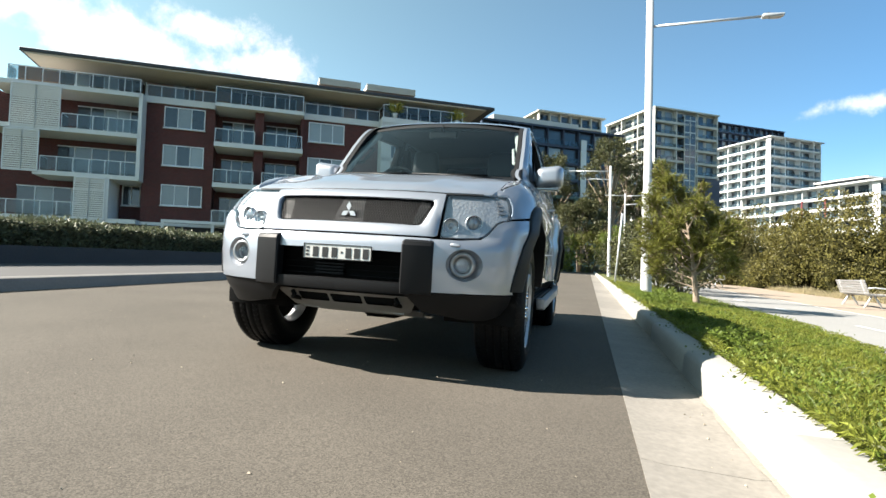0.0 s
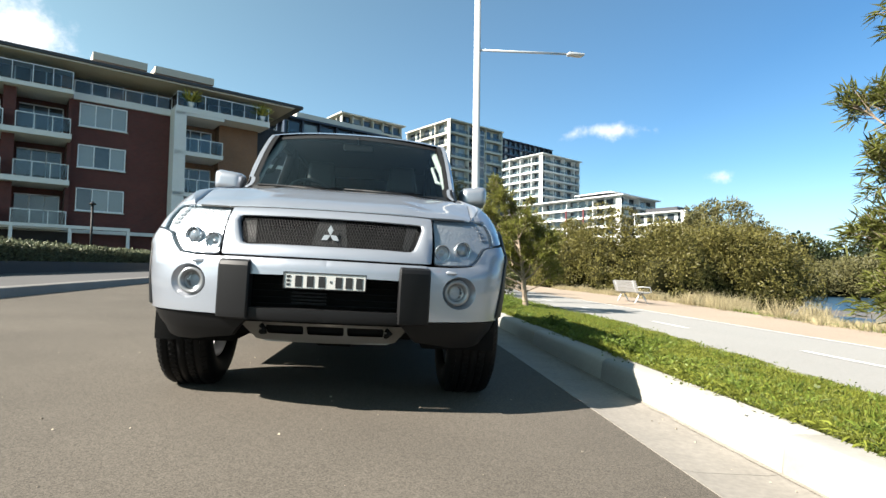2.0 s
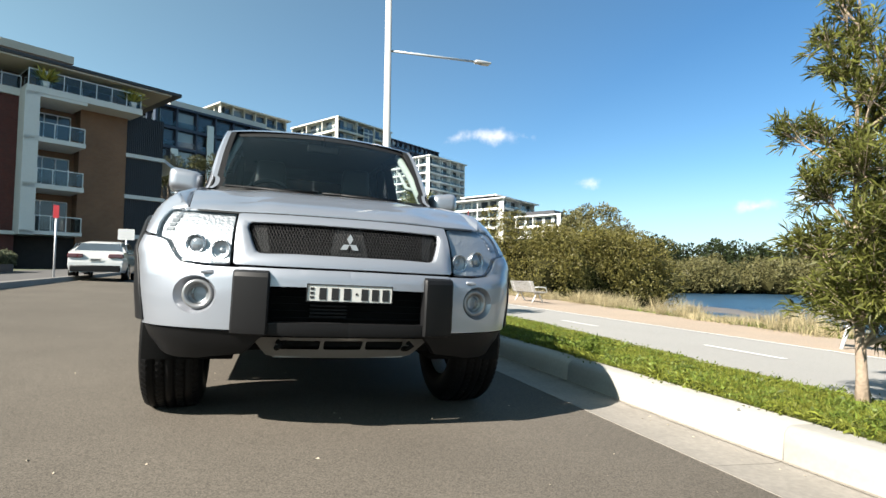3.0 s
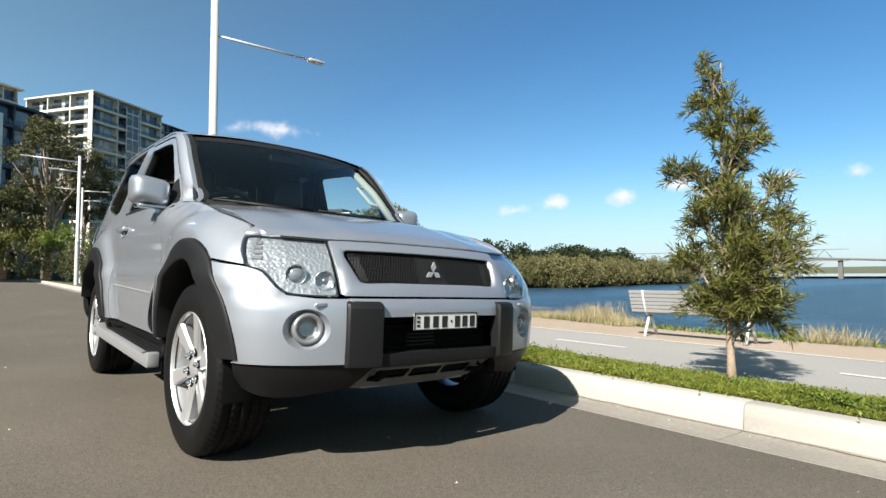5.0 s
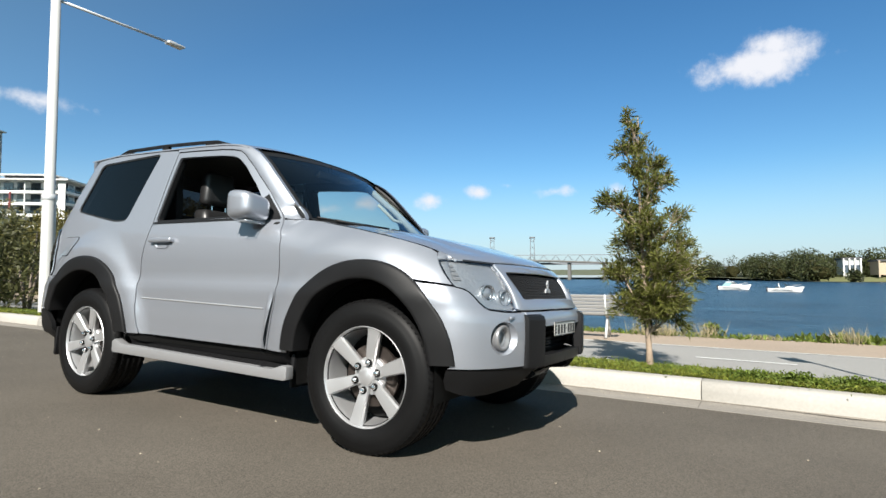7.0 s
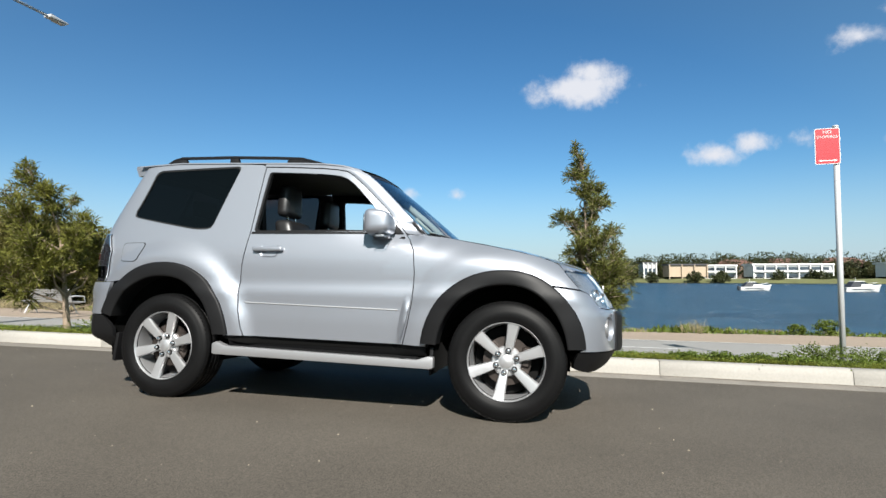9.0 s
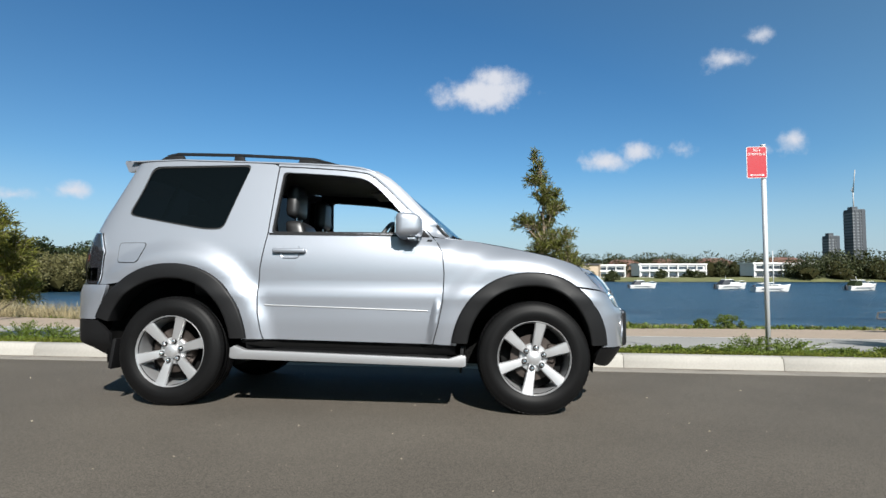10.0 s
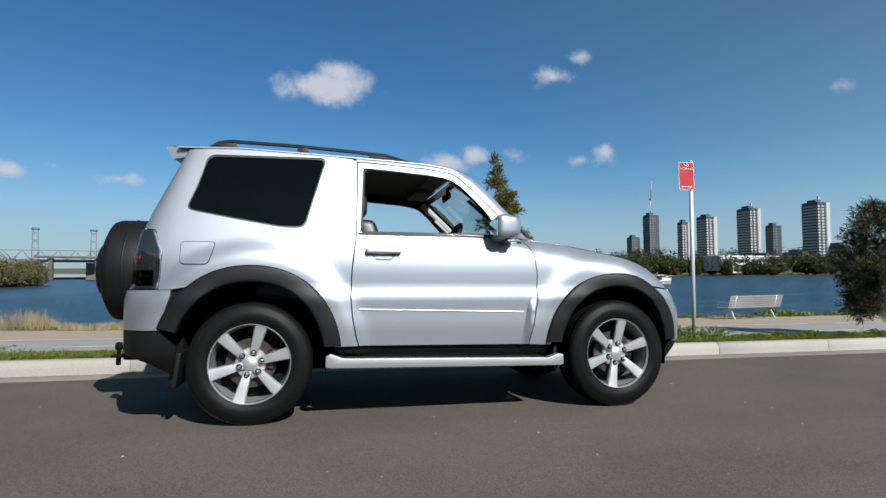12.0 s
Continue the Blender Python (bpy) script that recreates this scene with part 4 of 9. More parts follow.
    part("lamp_base", boxes(((mx - s * 0.02, my - 0.02, mz - 0.088), (0.15, 0.06, 0.016)), bevel=0.004), reflector, shell)
    part("mirror_arm", boxes(((s * 0.83, my - 0.01, mz - 0.055), (0.15, 0.07, 0.05)), bevel=0.012), plastic_black, shell)

    # roof rail
    path = [(1.63, 1.815), (1.56, 1.868), (1.48, 1.886), (1.0, 1.876), (0.60, 1.856), (0.38, 1.84), (0.13, 1.775)]
    bm = bmesh.new()
    rows = []
    for i, (y, z) in enumerate(path):
        x = s * (0.53 if i not in (0, 6) else 0.545)
        w, h = (0.017, 0.010) if i < 6 else (0.018, 0.004)
        rows.append([bm.verts.new((x + dx, y, z + dz)) for dx, dz in ((-w, -h), (w, -h), (w, h * 0.4), (w * 0.5, h), (-w * 0.5, h), (-w, h * 0.4))])
    for a, b in zip(rows, rows[1:]):
        for k in range(6):
            bm.faces.new((a[k], b[k], b[(k + 1) % 6], a[(k + 1) % 6]))
    bm.faces.new(rows[0]), bm.faces.new(rows[-1][::-1])
    bmesh.ops.recalc_face_normals(bm, faces=bm.faces[:])
    rail = part("roof_rail", bm, plastic_black, car, "black roof rail")
    part("rail_foot", prism([(1.64, 1.80), (1.55, 1.872), (1.44, 1.872), (1.40, 1.80)], "x", s * 0.515, s * 0.545, 0.005), plastic_black, rail)
    part("rail_foot", prism([(1.03, 1.79), (1.02, 1.866), (0.95, 1.864), (0.93, 1.79)], "x", s * 0.515, s * 0.545, 0.005), plastic_black, rail)
    part("rail_foot", prism([(0.52, 1.79), (0.50, 1.842), (0.42, 1.836), (0.22, 1.79)], "x", s * 0.515, s * 0.545, 0.005), plastic_black, rail)

    # tail lamp
    tl = [(us(1.82), 0.85), (us(1.811), 1.081), (us(1.872), 1.216), (ur(0.79), 1.23), (ur(0.755), 1.23), (ur(0.72), 1.05), (ur(0.715), 0.85)]
    lamp = part("tail_lamp", skin(tl, [], s, 0.025, 0.03, 0.010), lens_smoke, car, "smoked tail lamp")
    part("red_lens", skin([(us(1.95), 1.01), (us(1.95), 1.06), (ur(0.79), 1.07), (ur(0.76), 1.06), (ur(0.76), 1.01)], [], s, 0.03, 0.004, 0.013), lens_red, lamp)
    part("clear_lens", skin([(us(1.85), 0.87), (us(1.85), 0.965), (ur(0.74), 0.965), (ur(0.74), 0.87)], [], s, 0.03, 0.004, 0.013), glass_dark, lamp)
    part("lamp_rim", skin([(us(1.816), 0.848), (us(1.807), 1.083), (us(1.868), 1.222), (us(1.877), 1.214), (us(1.818), 1.079), (us(1.826), 0.848)], [], s, 0.03, 0.006, 0.016), chrome, lamp)

    # mud flap
    part("mud_flap", prism([(1.675, 0.46), (1.70, 0.46), (1.725, 0.255), (1.70, 0.245)], "x", s * 0.62, s * 0.87, 0.004), plastic_black, car)
    part("front_flap", prism([(-0.80, 0.45), (-0.775, 0.45), (-0.77, 0.27), (-0.785, 0.27)], "x", s * 0.68, s * 0.87, 0.003), plastic_black, car)

# rear bumper and tailgate
for s in (1, -1):
    part("rear_bumper", skin([(us(1.735), 0.842), (us(1.735), 0.80), (us(1.80), 0.60), (us(1.95), 0.60), (PU[-1], 0.60), (PU[-1], 0.842)], [], s, 0.05, 0.03, 0.012), paint_silver, car)
    part("bumper_skirt", skin([(us(1.795), 0.592), (us(1.70), 0.50), (us(1.70), 0.34), (us(1.76), 0.335), (us(1.90), 0.42), (ur(0.70), 0.47), (PU[-1], 0.47), (PU[-1], 0.592)], [], s, 0.05, 0.03, 0.010), plastic_black, car)
    part("tailgate", skin([(ur(0.71), 0.86), (ur(0.71), 1.22), (ur(0.70), 1.75), (PU[-1], 1.80), (PU[-1], 0.86)], [[(ur(0.62), 1.26), (ur(0.60), 1.70), (ur(0.02), 1.72), (ur(0.02), 1.26)]], s, 0.05), paint_silver, car)
    part("rear_window", skin([(ur(0.62), 1.26), (ur(0.60), 1.70), (PU[-1], 1.72), (PU[-1], 1.26)], [], s, 0.06, 0.004, -0.005), glass_dark, car, "dark tinted rear glass")

# roof skin and spoiler
ROOF_MID = [(-0.14, 1.75), (-0.05, 1.778), (0.10, 1.80), (0.35, 1.815), (0.60, 1.832), (0.85, 1.845), (1.39, 1.855), (1.60, 1.85), (1.80, 1.832)]
bm = bmesh.new()
rows = []
NX = 24
for i in range(40):
    y = -0.13 + 1.92 * i / 39
    e = body_point(us(y), interp(ROOF_SIDE, y), 1)
    row = []
    for j in range(NX + 1):
        q = -1 + 2 * j / NX
        front = -0.05 * (1 - q * q) * max(0.0, 1 - i / 4)
        z = e.z + (interp(ROOF_MID, y) - e.z) * (1 - abs(q) ** 2.6)
        row.append(bm.verts.new((q * (e.x + 0.009), y + front, z + 0.003 - (0.012 * (1 - i / 2) if i < 2 else 0))))
    for j, at in ((0, 0), (NX, len(row) + 1)):
        row.insert(at, bm.verts.new(row[0 if at == 0 else -1].co + Vector((0.001 * (1 if at else -1), 0, -0.009))))
    rows.append(row)
for a, b in zip(rows, rows[1:]):
    for j in range(NX + 2):
        bm.faces.new((a[j], a[j + 1], b[j + 1], b[j]))
part("roof", bm, paint_silver, car)
bm = bmesh.new()
rows = []
for i in range(17):
    q = -1 + 2 * i / 16
    z = 1.80 + 0.035 * (1 - abs(q) ** 2.5)
    w = 0.655 * q
    dy = 0.006 - 0.01 * q * q
    rows.append([bm.verts.new(p) for p in ((w * 0.97, 1.66 + dy, z), (w * 0.96, 1.78 + dy, z + 0.010), (w * 0.92, 1.868 + dy, z + 0.014), (w * 0.92, 1.875 + dy, z - 0.002), (w * 0.95, 1.825 + dy, z - 0.08), (w * 0.97, 1.72 + dy, z - 0.06))])
for a, b in zip(rows, rows[1:]):
    for k in range(6):
        bm.faces.new((a[k], b[k], b[(k + 1) % 6], a[(k + 1) % 6]))
bm.faces.new(rows[0][::-1]), bm.faces.new(rows[-1])
bmesh.ops.recalc_face_normals(bm, faces=bm.faces[:])
part("roof_spoiler", bm, paint_silver, car)

# bonnet
BONNET_BACK = [(0.0, 0.968), (0.015, 0.979), (0.05, 0.995), (0.10, 1.012), (0.20, 1.038), (0.35, 1.072), (0.60, 1.120), (0.85, 1.160), (1.05, 1.188), (1.2, 1.205)]


LAMP_TOP = [(0.0, 0.967), (uf(0.3), 0.966), (uf(0.5), 0.963), (uf(0.60), 0.966), (uf(0.70), 0.969), (0.86, 0.971), (0.985, 0.970), (us(-1.606), 0.970)]
NOSE = [body_point(u, interp(LAMP_TOP, u)) for u in [k * us(-1.66) / 40 for k in range(41)]]


def bonnet_nose(x):
    return interp([(p.x, p.y) for p in NOSE], abs(x)) - 0.003


def bonnet_lip(x):
    return interp([(p.x, p.z) for p in NOSE], abs(x)) + 0.006


def bonnet_point(x, y, s=1, out=0.0):
    w = soft(-1.25, -1.65, y)
    d = (y - bonnet_nose(x)) * w + (y + 1.902) * (1 - w)
    z = interp(BONNET_BACK, d) + (bonnet_lip(x) - 0.968) * (1 - soft(0.0, 0.25, d))
    z += 0.014 * (1 - soft(0.36, 0.50, abs(x) - 0.06 * (y + 1.3))) * soft(-1.92, -1.6, y)
    z -= 0.018 * soft(0.55, 0.80, abs(x)) * soft(-1.8, -1.5, y)
    return Vector((x, y, z + out))


front_edge = [(x, bonnet_nose(x)) for x in [k * 0.688 / 12 for k in range(-12, 13)]]
right = [(0.700, -1.685), (0.7065, -1.652), (0.715, -1.56), (0.730, -1.35), (0.742, -1.10), (0.748, -0.85), (0.742, -0.70)]
back = [(x, -0.70 - 0.145 * (1 - (x / 0.742) ** 2)) for x in [0.742 - k * 0.1484 for k in range(1, 10)]]
left = [(-x, y) for x, y in reversed(right)]
part("bonnet", skin(front_edge + right + back + left, [], 1, 0.04, 0.007, 0.0, bonnet_point), paint_silver, car, "", True, 60)
part("bonnet_liner", skin([(-0.58, -1.66), (0.58, -1.66), (0.72, -1.1), (0.78, -0.6), (-0.78, -0.6), (-0.72, -1.1)], [], 1, 0.12, 0, -0.06, bonnet_point), underbody_black, car)
# flat top of the wings, between bonnet and side
for s in (1, -1):
    bm = bmesh.new()
    rows = []
    for y, x in ((-1.685, 0.704), (-1.652, 0.7105), (-1.56, 0.719), (-1.35, 0.734), (-1.10, 0.746), (-0.85, 0.752), (-0.62, 0.745)):
        ye = max(y, -1.655)
        e = body_point(us(ye), interp(FENDER_TOP, ye), s)
        i0 = bonnet_point(x, y)
        rows.append([bm.verts.new((s * x, y, i0.z - 0.012)), bm.verts.new((s * x, y, i0.z - 0.001)), bm.verts.new((s * (x + abs(e.x)) / 2, (y + e.y) / 2, (i0.z + e.z) / 2 + 0.003)), bm.verts.new(e)])
    for a, b in zip(rows, rows[1:]):
        for k in range(3):
            bm.faces.new((a[k], b[k], b[k + 1], a[k + 1]) if s < 0 else (a[k], a[k + 1], b[k + 1], b[k]))
    part("wing_top", bm, paint_silver, car, "", True, 40)
    # tip of the wing over the outer end of the headlamp
    bm = bmesh.new()
    rows = []
    e = body_point(us(-1.655), interp(FENDER_TOP, -1.655), s)
    far = bonnet_point(0.704, -1.685)
    u0, u1 = [u for u in (k * us(-1.66) / 200 for k in range(201)) if body_point(u, interp(LAMP_TOP, u)).x < 0.690][-1], 1.007
    for i in range(9):
        k = i / 8
        a = body_point(u0 + (u1 - u0) * k, interp(LAMP_TOP, u0 + (u1 - u0) * k) + 0.004, s, 0.004)
        inner = Vector((s * far.x, far.y, far.z - 0.001))
        middle = Vector(((inner.x + e.x) / 2, (inner.y + e.y) / 2, (inner.z + e.z) / 2 + 0.003))
        b = inner.lerp(middle, 2 * k) if k < 0.5 else middle.lerp(e, 2 * k - 1)
        rows.append([bm.verts.new(a + Vector((0, 0.01, -0.012)))] + [bm.verts.new(a.lerp(b, j / 4) + Vector((0, 0, 0.003 * math.sin(math.pi * j / 4)))) for j in range(5)])
    for a, b in zip(rows, rows[1:]):
        for k in range(5):
            bm.faces.new((a[k], b[k], b[k + 1], a[k + 1]) if s > 0 else (a[k], a[k + 1], b[k + 1], b[k]))
    part("wing_tip", bm, paint_silver, car)

# windscreen, seals, cowl, wipers
SCREEN_SIDE = [(-0.70, 1.206), (-0.598, 1.309), (-0.492, 1.418), (-0.408, 1.503), (-0.322, 1.588), (-0.235, 1.660), (-0.148, 1.708)]


def screen_point(q, t, out=0.0):
    b = Vector((0.735 * q, -0.845 + 0.165 * q * q, 1.182 + 0.020 * q * q))
    e = Vector((0.635 * q, -0.185 + 0.065 * q * q, 1.735 - 0.035 * q * q))
    p = b.lerp(e, t)
    n = Vector((0.25 * q, -0.62, 0.72)).normalized()
    return p + n * (0.035 * 4 * t * (1 - t) * 0.25 + out)


bm = bmesh.new()
rows = [[bm.verts.new(screen_point(-1 + 2 * j / 20, i / 12)) for j in range(21)] for i in range(13)]
for a, b in zip(rows, rows[1:]):
    for j in range(20):
        bm.faces.new((a[j], a[j + 1], b[j + 1], b[j]))
ws = part("windscreen", bm, glass_clear, car, "clear windscreen with a dark edge band")
bm = bmesh.new()
for q0, q1, t0, t1 in ((-1, 1, 0.93, 1.0), (-1, 1, 0.0, 0.05), (-1, -0.955, 0.05, 0.93), (0.955, 1, 0.05, 0.93)):
    g = [[bm.verts.new(screen_point(q0 + (q1 - q0) * j / 12, t0 + (t1 - t0) * i / 4, 0.002)) for j in range(13)] for i in range(5)]
    for a, b in zip(g, g[1:]):
        for j in range(12):
            bm.faces.new((a[j], a[j + 1], b[j + 1], b[j]))
part("edge_band", bm, ink_black, ws)
for s in (1, -1):
    bm = bmesh.new()
    rows = []
    for k in range(23):
        y = -0.70 + 0.55 * k / 22
        z = interp(SCREEN_SIDE, y)
        a = screen_point(s * 0.99, min(1.0, max(0.0, (y + 0.68) / 0.56)), 0.006)
        if y > -0.60:
            b = body_point(us(y), z, s, 0.004)
        else:
            b = body_point(us(-0.60), z, s, 0.004)
            b = Vector((b.x - s * 0.25 * (-0.60 - y), y, z))
        b = a.lerp(b + Vector((-s * 0.006, -0.004, 0.004)), 0.6)
        rows.append([bm.verts.new(a + Vector((0, 0, -0.01))), bm.verts.new(a), bm.verts.new(a.lerp(b, 0.5) + Vector((0, -0.003, 0.003))), bm.verts.new(b), bm.verts.new(b + Vector((0, 0.012, -0.012)))])
    for p, q in zip(rows, rows[1:]):
        for k in range(4):
            bm.faces.new((p[k], p[k + 1], q[k + 1], q[k]) if s > 0 else (p[k], q[k], q[k + 1], p[k + 1]))
    part("screen_seal", bm, plastic_black, car, "black rubber seal along the windscreen")
bm = bmesh.new()
rows = [[bm.verts.new((0.75 * q, y - 0.145 * (1 - q * q) + 0.13, z)) for q in [-1 + j / 8 for j in range(17)]] for y, z in ((-0.86, 1.15), (-0.80, 1.158), (-0.72, 1.162))]
for a, b in zip(rows, rows[1:]):
    for j in range(16):
        bm.faces.new((a[j], a[j + 1], b[j + 1], b[j]))
part("cowl", bm, plastic_black, car)
for x0, x1 in ((-0.52, 0.03), (0.08, 0.60)):
    bm = bmesh.new()
    add_tube(bm, [screen_point(x1 / 0.735, -0.01, 0.012), screen_point((x0 + x1) / 1.47, 0.02, 0.016), screen_point(x0 / 0.735, 0.04, 0.014)], 0.009, 6)
    add_tube(bm, [screen_point((x0 - 0.12) / 0.735, 0.045, 0.012), screen_point((x1 - 0.10) / 0.735, 0.05, 0.012)], 0.007, 6)
    part("wiper", bm, plastic_black, car, "black wiper arm and blade")

# ---- nose ----
for s in (1, -1):
    # painted frame of the grille, half
    inner = [(0.0, 0.785), (0.12, 0.785), (0.24, 0.785), (0.365, 0.781), (0.388, 0.783), (0.402, 0.791), (0.417, 0.822), (0.434, 0.865), (0.446, 0.892), (0.443, 0.912), (0.428, 0.918), (0.36, 0.919), (0.24, 0.921), (0.12, 0.922), (0.0, 0.922)]
    outer = [(0.0, 0.729), (0.14, 0.729), (0.29, 0.728), (0.43, 0.728), (0.475, 0.728), (0.4875, 0.735), (0.490, 0.80), (0.494, 0.86), (0.497, 0.915), (0.498, 0.959), (0.48, 0.962), (0.40, 0.964), (0.27, 0.966), (0.13, 0.967), (0.0, 0.967)]
    bm = bmesh.new()
    rows = []
    for (xi, zi), (xo, zo) in zip(inner, outer):
        row = [body_point(uf(xo), zo, s, -0.02)]
        for t, o in ((0.0, 0.006), (0.05, 0.011), (0.5, 0.013), (0.9, 0.011), (1.0, 0.004)):
            row.append(body_point(uf(xo + (xi - xo) * t), zo + (zi - zo) * t, s, o))
        row.append(body_point(uf(xi), zi, s, -0.022))
        rows.append([bm.verts.new(p) for p in row])
    for a, b in zip(rows, rows[1:]):
        for k in range(6):
            bm.faces.new((a[k], b[k], b[k + 1], a[k + 1]) if s > 0 else (a[k], a[k + 1], b[k + 1], b[k]))
    bmesh.ops.recalc_face_normals(bm, faces=bm.faces[:])
    part("grille_frame", bm, paint_silver, car, "", True, 50)
    # headlamp: glass over a bright bowl
    lamp_out = [(uf(0.500), 0.724), (uf(0.60), 0.724), (0.709, 0.732), (0.745, 0.760), (0.775, 0.796), (0.800, 0.819), (0.835, 0.831), (0.886, 0.838), (0.944, 0.902), (1.0, 0.964), (0.97, 0.968), (0.86, 0.968), (uf(0.70), 0.966), (uf(0.60), 0.963), (uf(0.507), 0.959)]
    # black strip added on the skin to draw the bonnet's shut gap
    part("bonnet_gap", skin([(k * uf(0.70) / 24, interp(LAMP_TOP, k * uf(0.70) / 24) - 0.006) for k in range(25)] + [(k * uf(0.70) / 24, interp(LAMP_TOP, k * uf(0.70) / 24) + 0.004) for k in range(24, -1, -1)], [], s, 0.03, 0.01, 0.0085), ink_black, car, "dark shut line under the bonnet edge")
    lens = part("headlamp", skin(rounded(lamp_out, 0.015), [], s, 0.025, 0.012, 0.006), glass_lens, car, "clear headlamp with a bright bowl")
    cu, cv = uf(0.62), 0.845
    part("lamp_bezel", skin(rounded(lamp_out, 0.015), [rounded([(cu + (u - cu) * 0.965, cv + (z - cv) * 0.955) for u, z in lamp_out], 0.02)], s, 0.012, 0.02, -0.003), lens_smoke, lens)
    bowl = lambda u, z, s2, o: body_point(u, z, s2, o - 0.004 * max(0.0, 1 - (((u - cu) / 0.19) ** 2 + ((z - cv) / 0.13) ** 2)))
    part("lamp_bowl", skin([(cu + (u - cu) * 0.97, cv + (z - cv) * 0.955) for u, z in lamp_out], [[(u + 0.034 * math.cos(k * math.pi / 10), z + 0.034 * math.sin(k * math.pi / 10)) for k in range(20)] for u, z in ((0.666, 0.808), (0.551, 0.788))], s, 0.016, 0.0, -0.016, bowl), reflector, lens, "", False)
    for u, z, r, eye in ((0.666, 0.808, 0.043, eye_grey), (0.551, 0.788, 0.041, reflector)):
        c0, n0 = body_point(u, z, s, -0.027), (body_point(u, z, s, 0.0) - body_point(u, z, s, -0.05)).normalized()
        turn = Matrix.Translation(c0) @ n0.to_track_quat("X", "Z").to_matrix().to_4x4()
        bm = bmesh.new()
        add_lathe(bm, [(0.004, r * 0.76), (0.012, r * 0.80), (0.022, r * 0.90), (0.026, r * 0.96), (0.024, r), (0.0, r)], 28)
        bm.transform(turn)
        ring = part("lamp_ring", bm, bezel_bright, lens)
        bm = bmesh.new()
        add_lathe(bm, [(0.008, r * 0.80), (0.017, r * 0.58), (0.022, r * 0.30), (0.023, 0.001)] if eye is eye_grey else [(0.014, r * 0.86), (0.006, r * 0.56), (0.002, r * 0.26), (0.012, r * 0.2), (0.014, 0.001)], 24)
        bm.transform(turn)
        part("lamp_eye", bm, eye, ring)
    # ribbed indicator in the outer end
    for k in range(4):
        z = 0.868 + 0.021 * k
        u0 = 0.815 + 0.30 * (z - 0.868)
        part("indicator_rib", skin([(u0, z), (u0 + 0.062, z), (u0 + 0.068, z + 0.013), (u0 + 0.004, z + 0.013)], [], s, 0.01, 0.003, -0.009), bezel_grey, lens)
    # painted bumper corner, outside the guard
    fogc = (uf(0.642), 0.597)
    fogh = (fogc[0] - 0.010, fogc[1] - 0.001)
    fog_hole = [(fogh[0] + 0.092 * math.cos(a), fogh[1] + 0.079 * math.sin(a)) for a in [2 * math.pi * k / 28 for k in range(28)]]
    fa = [p for p in arch(-HUB_Y, 0.545, 0.56, 0.455) if p[0] < -1.3 and p[1] < 0.866]
    corner = [(uf(0.455), 0.455), (uf(0.455), 0.716), (uf(0.60), 0.716), (0.712, 0.727), (0.749, 0.756), (0.779, 0.791), (0.803, 0.814), (0.837, 0.826), (0.890, 0.835), (us(-1.60), 0.851)] + on_side(sorted(fa, key=lambda p: -p[1])) + [(us(-1.73), 0.46)]
    part("front_bumper", skin(corner, [fog_hole], s, 0.028, 0.03), paint_silver, car)
    dish = lambda u, z, s2, o: body_point(u, z, s2, o - 0.05 * (1 - min(1.0, (((u - fogh[0]) / 0.092) ** 2 + ((z - fogh[1]) / 0.079) ** 2) ** 2)))
    part("fog_dish", skin(fog_hole, [], s, 0.014, 0, 0.0, dish), paint_silver, car)
    c0, n0 = body_point(fogc[0], fogc[1], s, -0.05), Vector((s * 0.12, -1, 0)).normalized()
    turn = Matrix.Translation(c0 + Vector((-s * 0.008, 0, 0))) @ n0.to_track_quat("X", "Z").to_matrix().to_4x4()
    bm = bmesh.new()
    add_lathe(bm, [(0.0, 0.060), (0.033, 0.063), (0.041, 0.060), (0.040, 0.046), (0.020, 0.042), (0.016, 0.03)], 32)
    bm.transform(turn)
    fog = part("fog_lamp", bm, bezel_grey, car, "round fog lamp with a grey bezel")
    bm = bmesh.new()
    add_lathe(bm, [(0.022, 0.0415), (0.030, 0.034), (0.035, 0.02), (0.036, 0.001)], 28)
    bm.transform(turn)
    part("fog_glass", bm, glass_lens, fog)
    bm = bmesh.new()
    add_lathe(bm, [(0.022, 0.042), (0.0, 0.03), (-0.012, 0.001)], 28)
    bm.transform(turn)
    part("fog_bowl", bm, lens_grey, fog)
    # small washer cover
    c0 = body_point(uf(0.585), 0.692, s, 0.004)
    part("washer_cover", boxes(((c0.x, c0.y, c0.z), (0.052, 0.012, 0.016)), bevel=0.004), paint_silver, car)
    # black skirt below
    fa2 = [(us(-1.725), 0.452), (us(-1.715), 0.40), (us(-1.73), 0.352)]
    part("front_skirt", skin([(uf(0.33), 0.448)] + [fa2[0]] + fa2[1:] + [(uf(0.79), 0.330), (uf(0.72), 0.318), (uf(0.62), 0.320), (uf(0.56), 0.332), (uf(0.43), 0.350), (uf(0.37), 0.42)], [], s, 0.035, 0.04, -0.010), plastic_black, car)
    # bumper guard, two facets
    bm = bmesh.new()
    a, b = body_point(uf(0.335), 0.57, s), body_point(uf(0.485), 0.57, s)
    poly = [(s * 0.333, a.y + 0.03), (s * 0.337, a.y - 0.022), (s * 0.345, a.y - 0.030), (s * 0.415, a.y - 0.018), (s * 0.478, b.y - 0.018), (s * 0.485, b.y - 0.010), (s * 0.487, b.y + 0.02)]
    lev = [(0.437, 0.04, 0.9), (0.444, 0.006, 0.99), (0.47, 0.0, 1), (0.68, 0.0, 1), (0.698, 0.008, 0.985), (0.708, 0.028, 0.93)]
    rows = [[bm.verts.new((s * 0.41 + (x - s * 0.41) * k, y + d, z)) for x, y in poly] for z, d, k in lev]
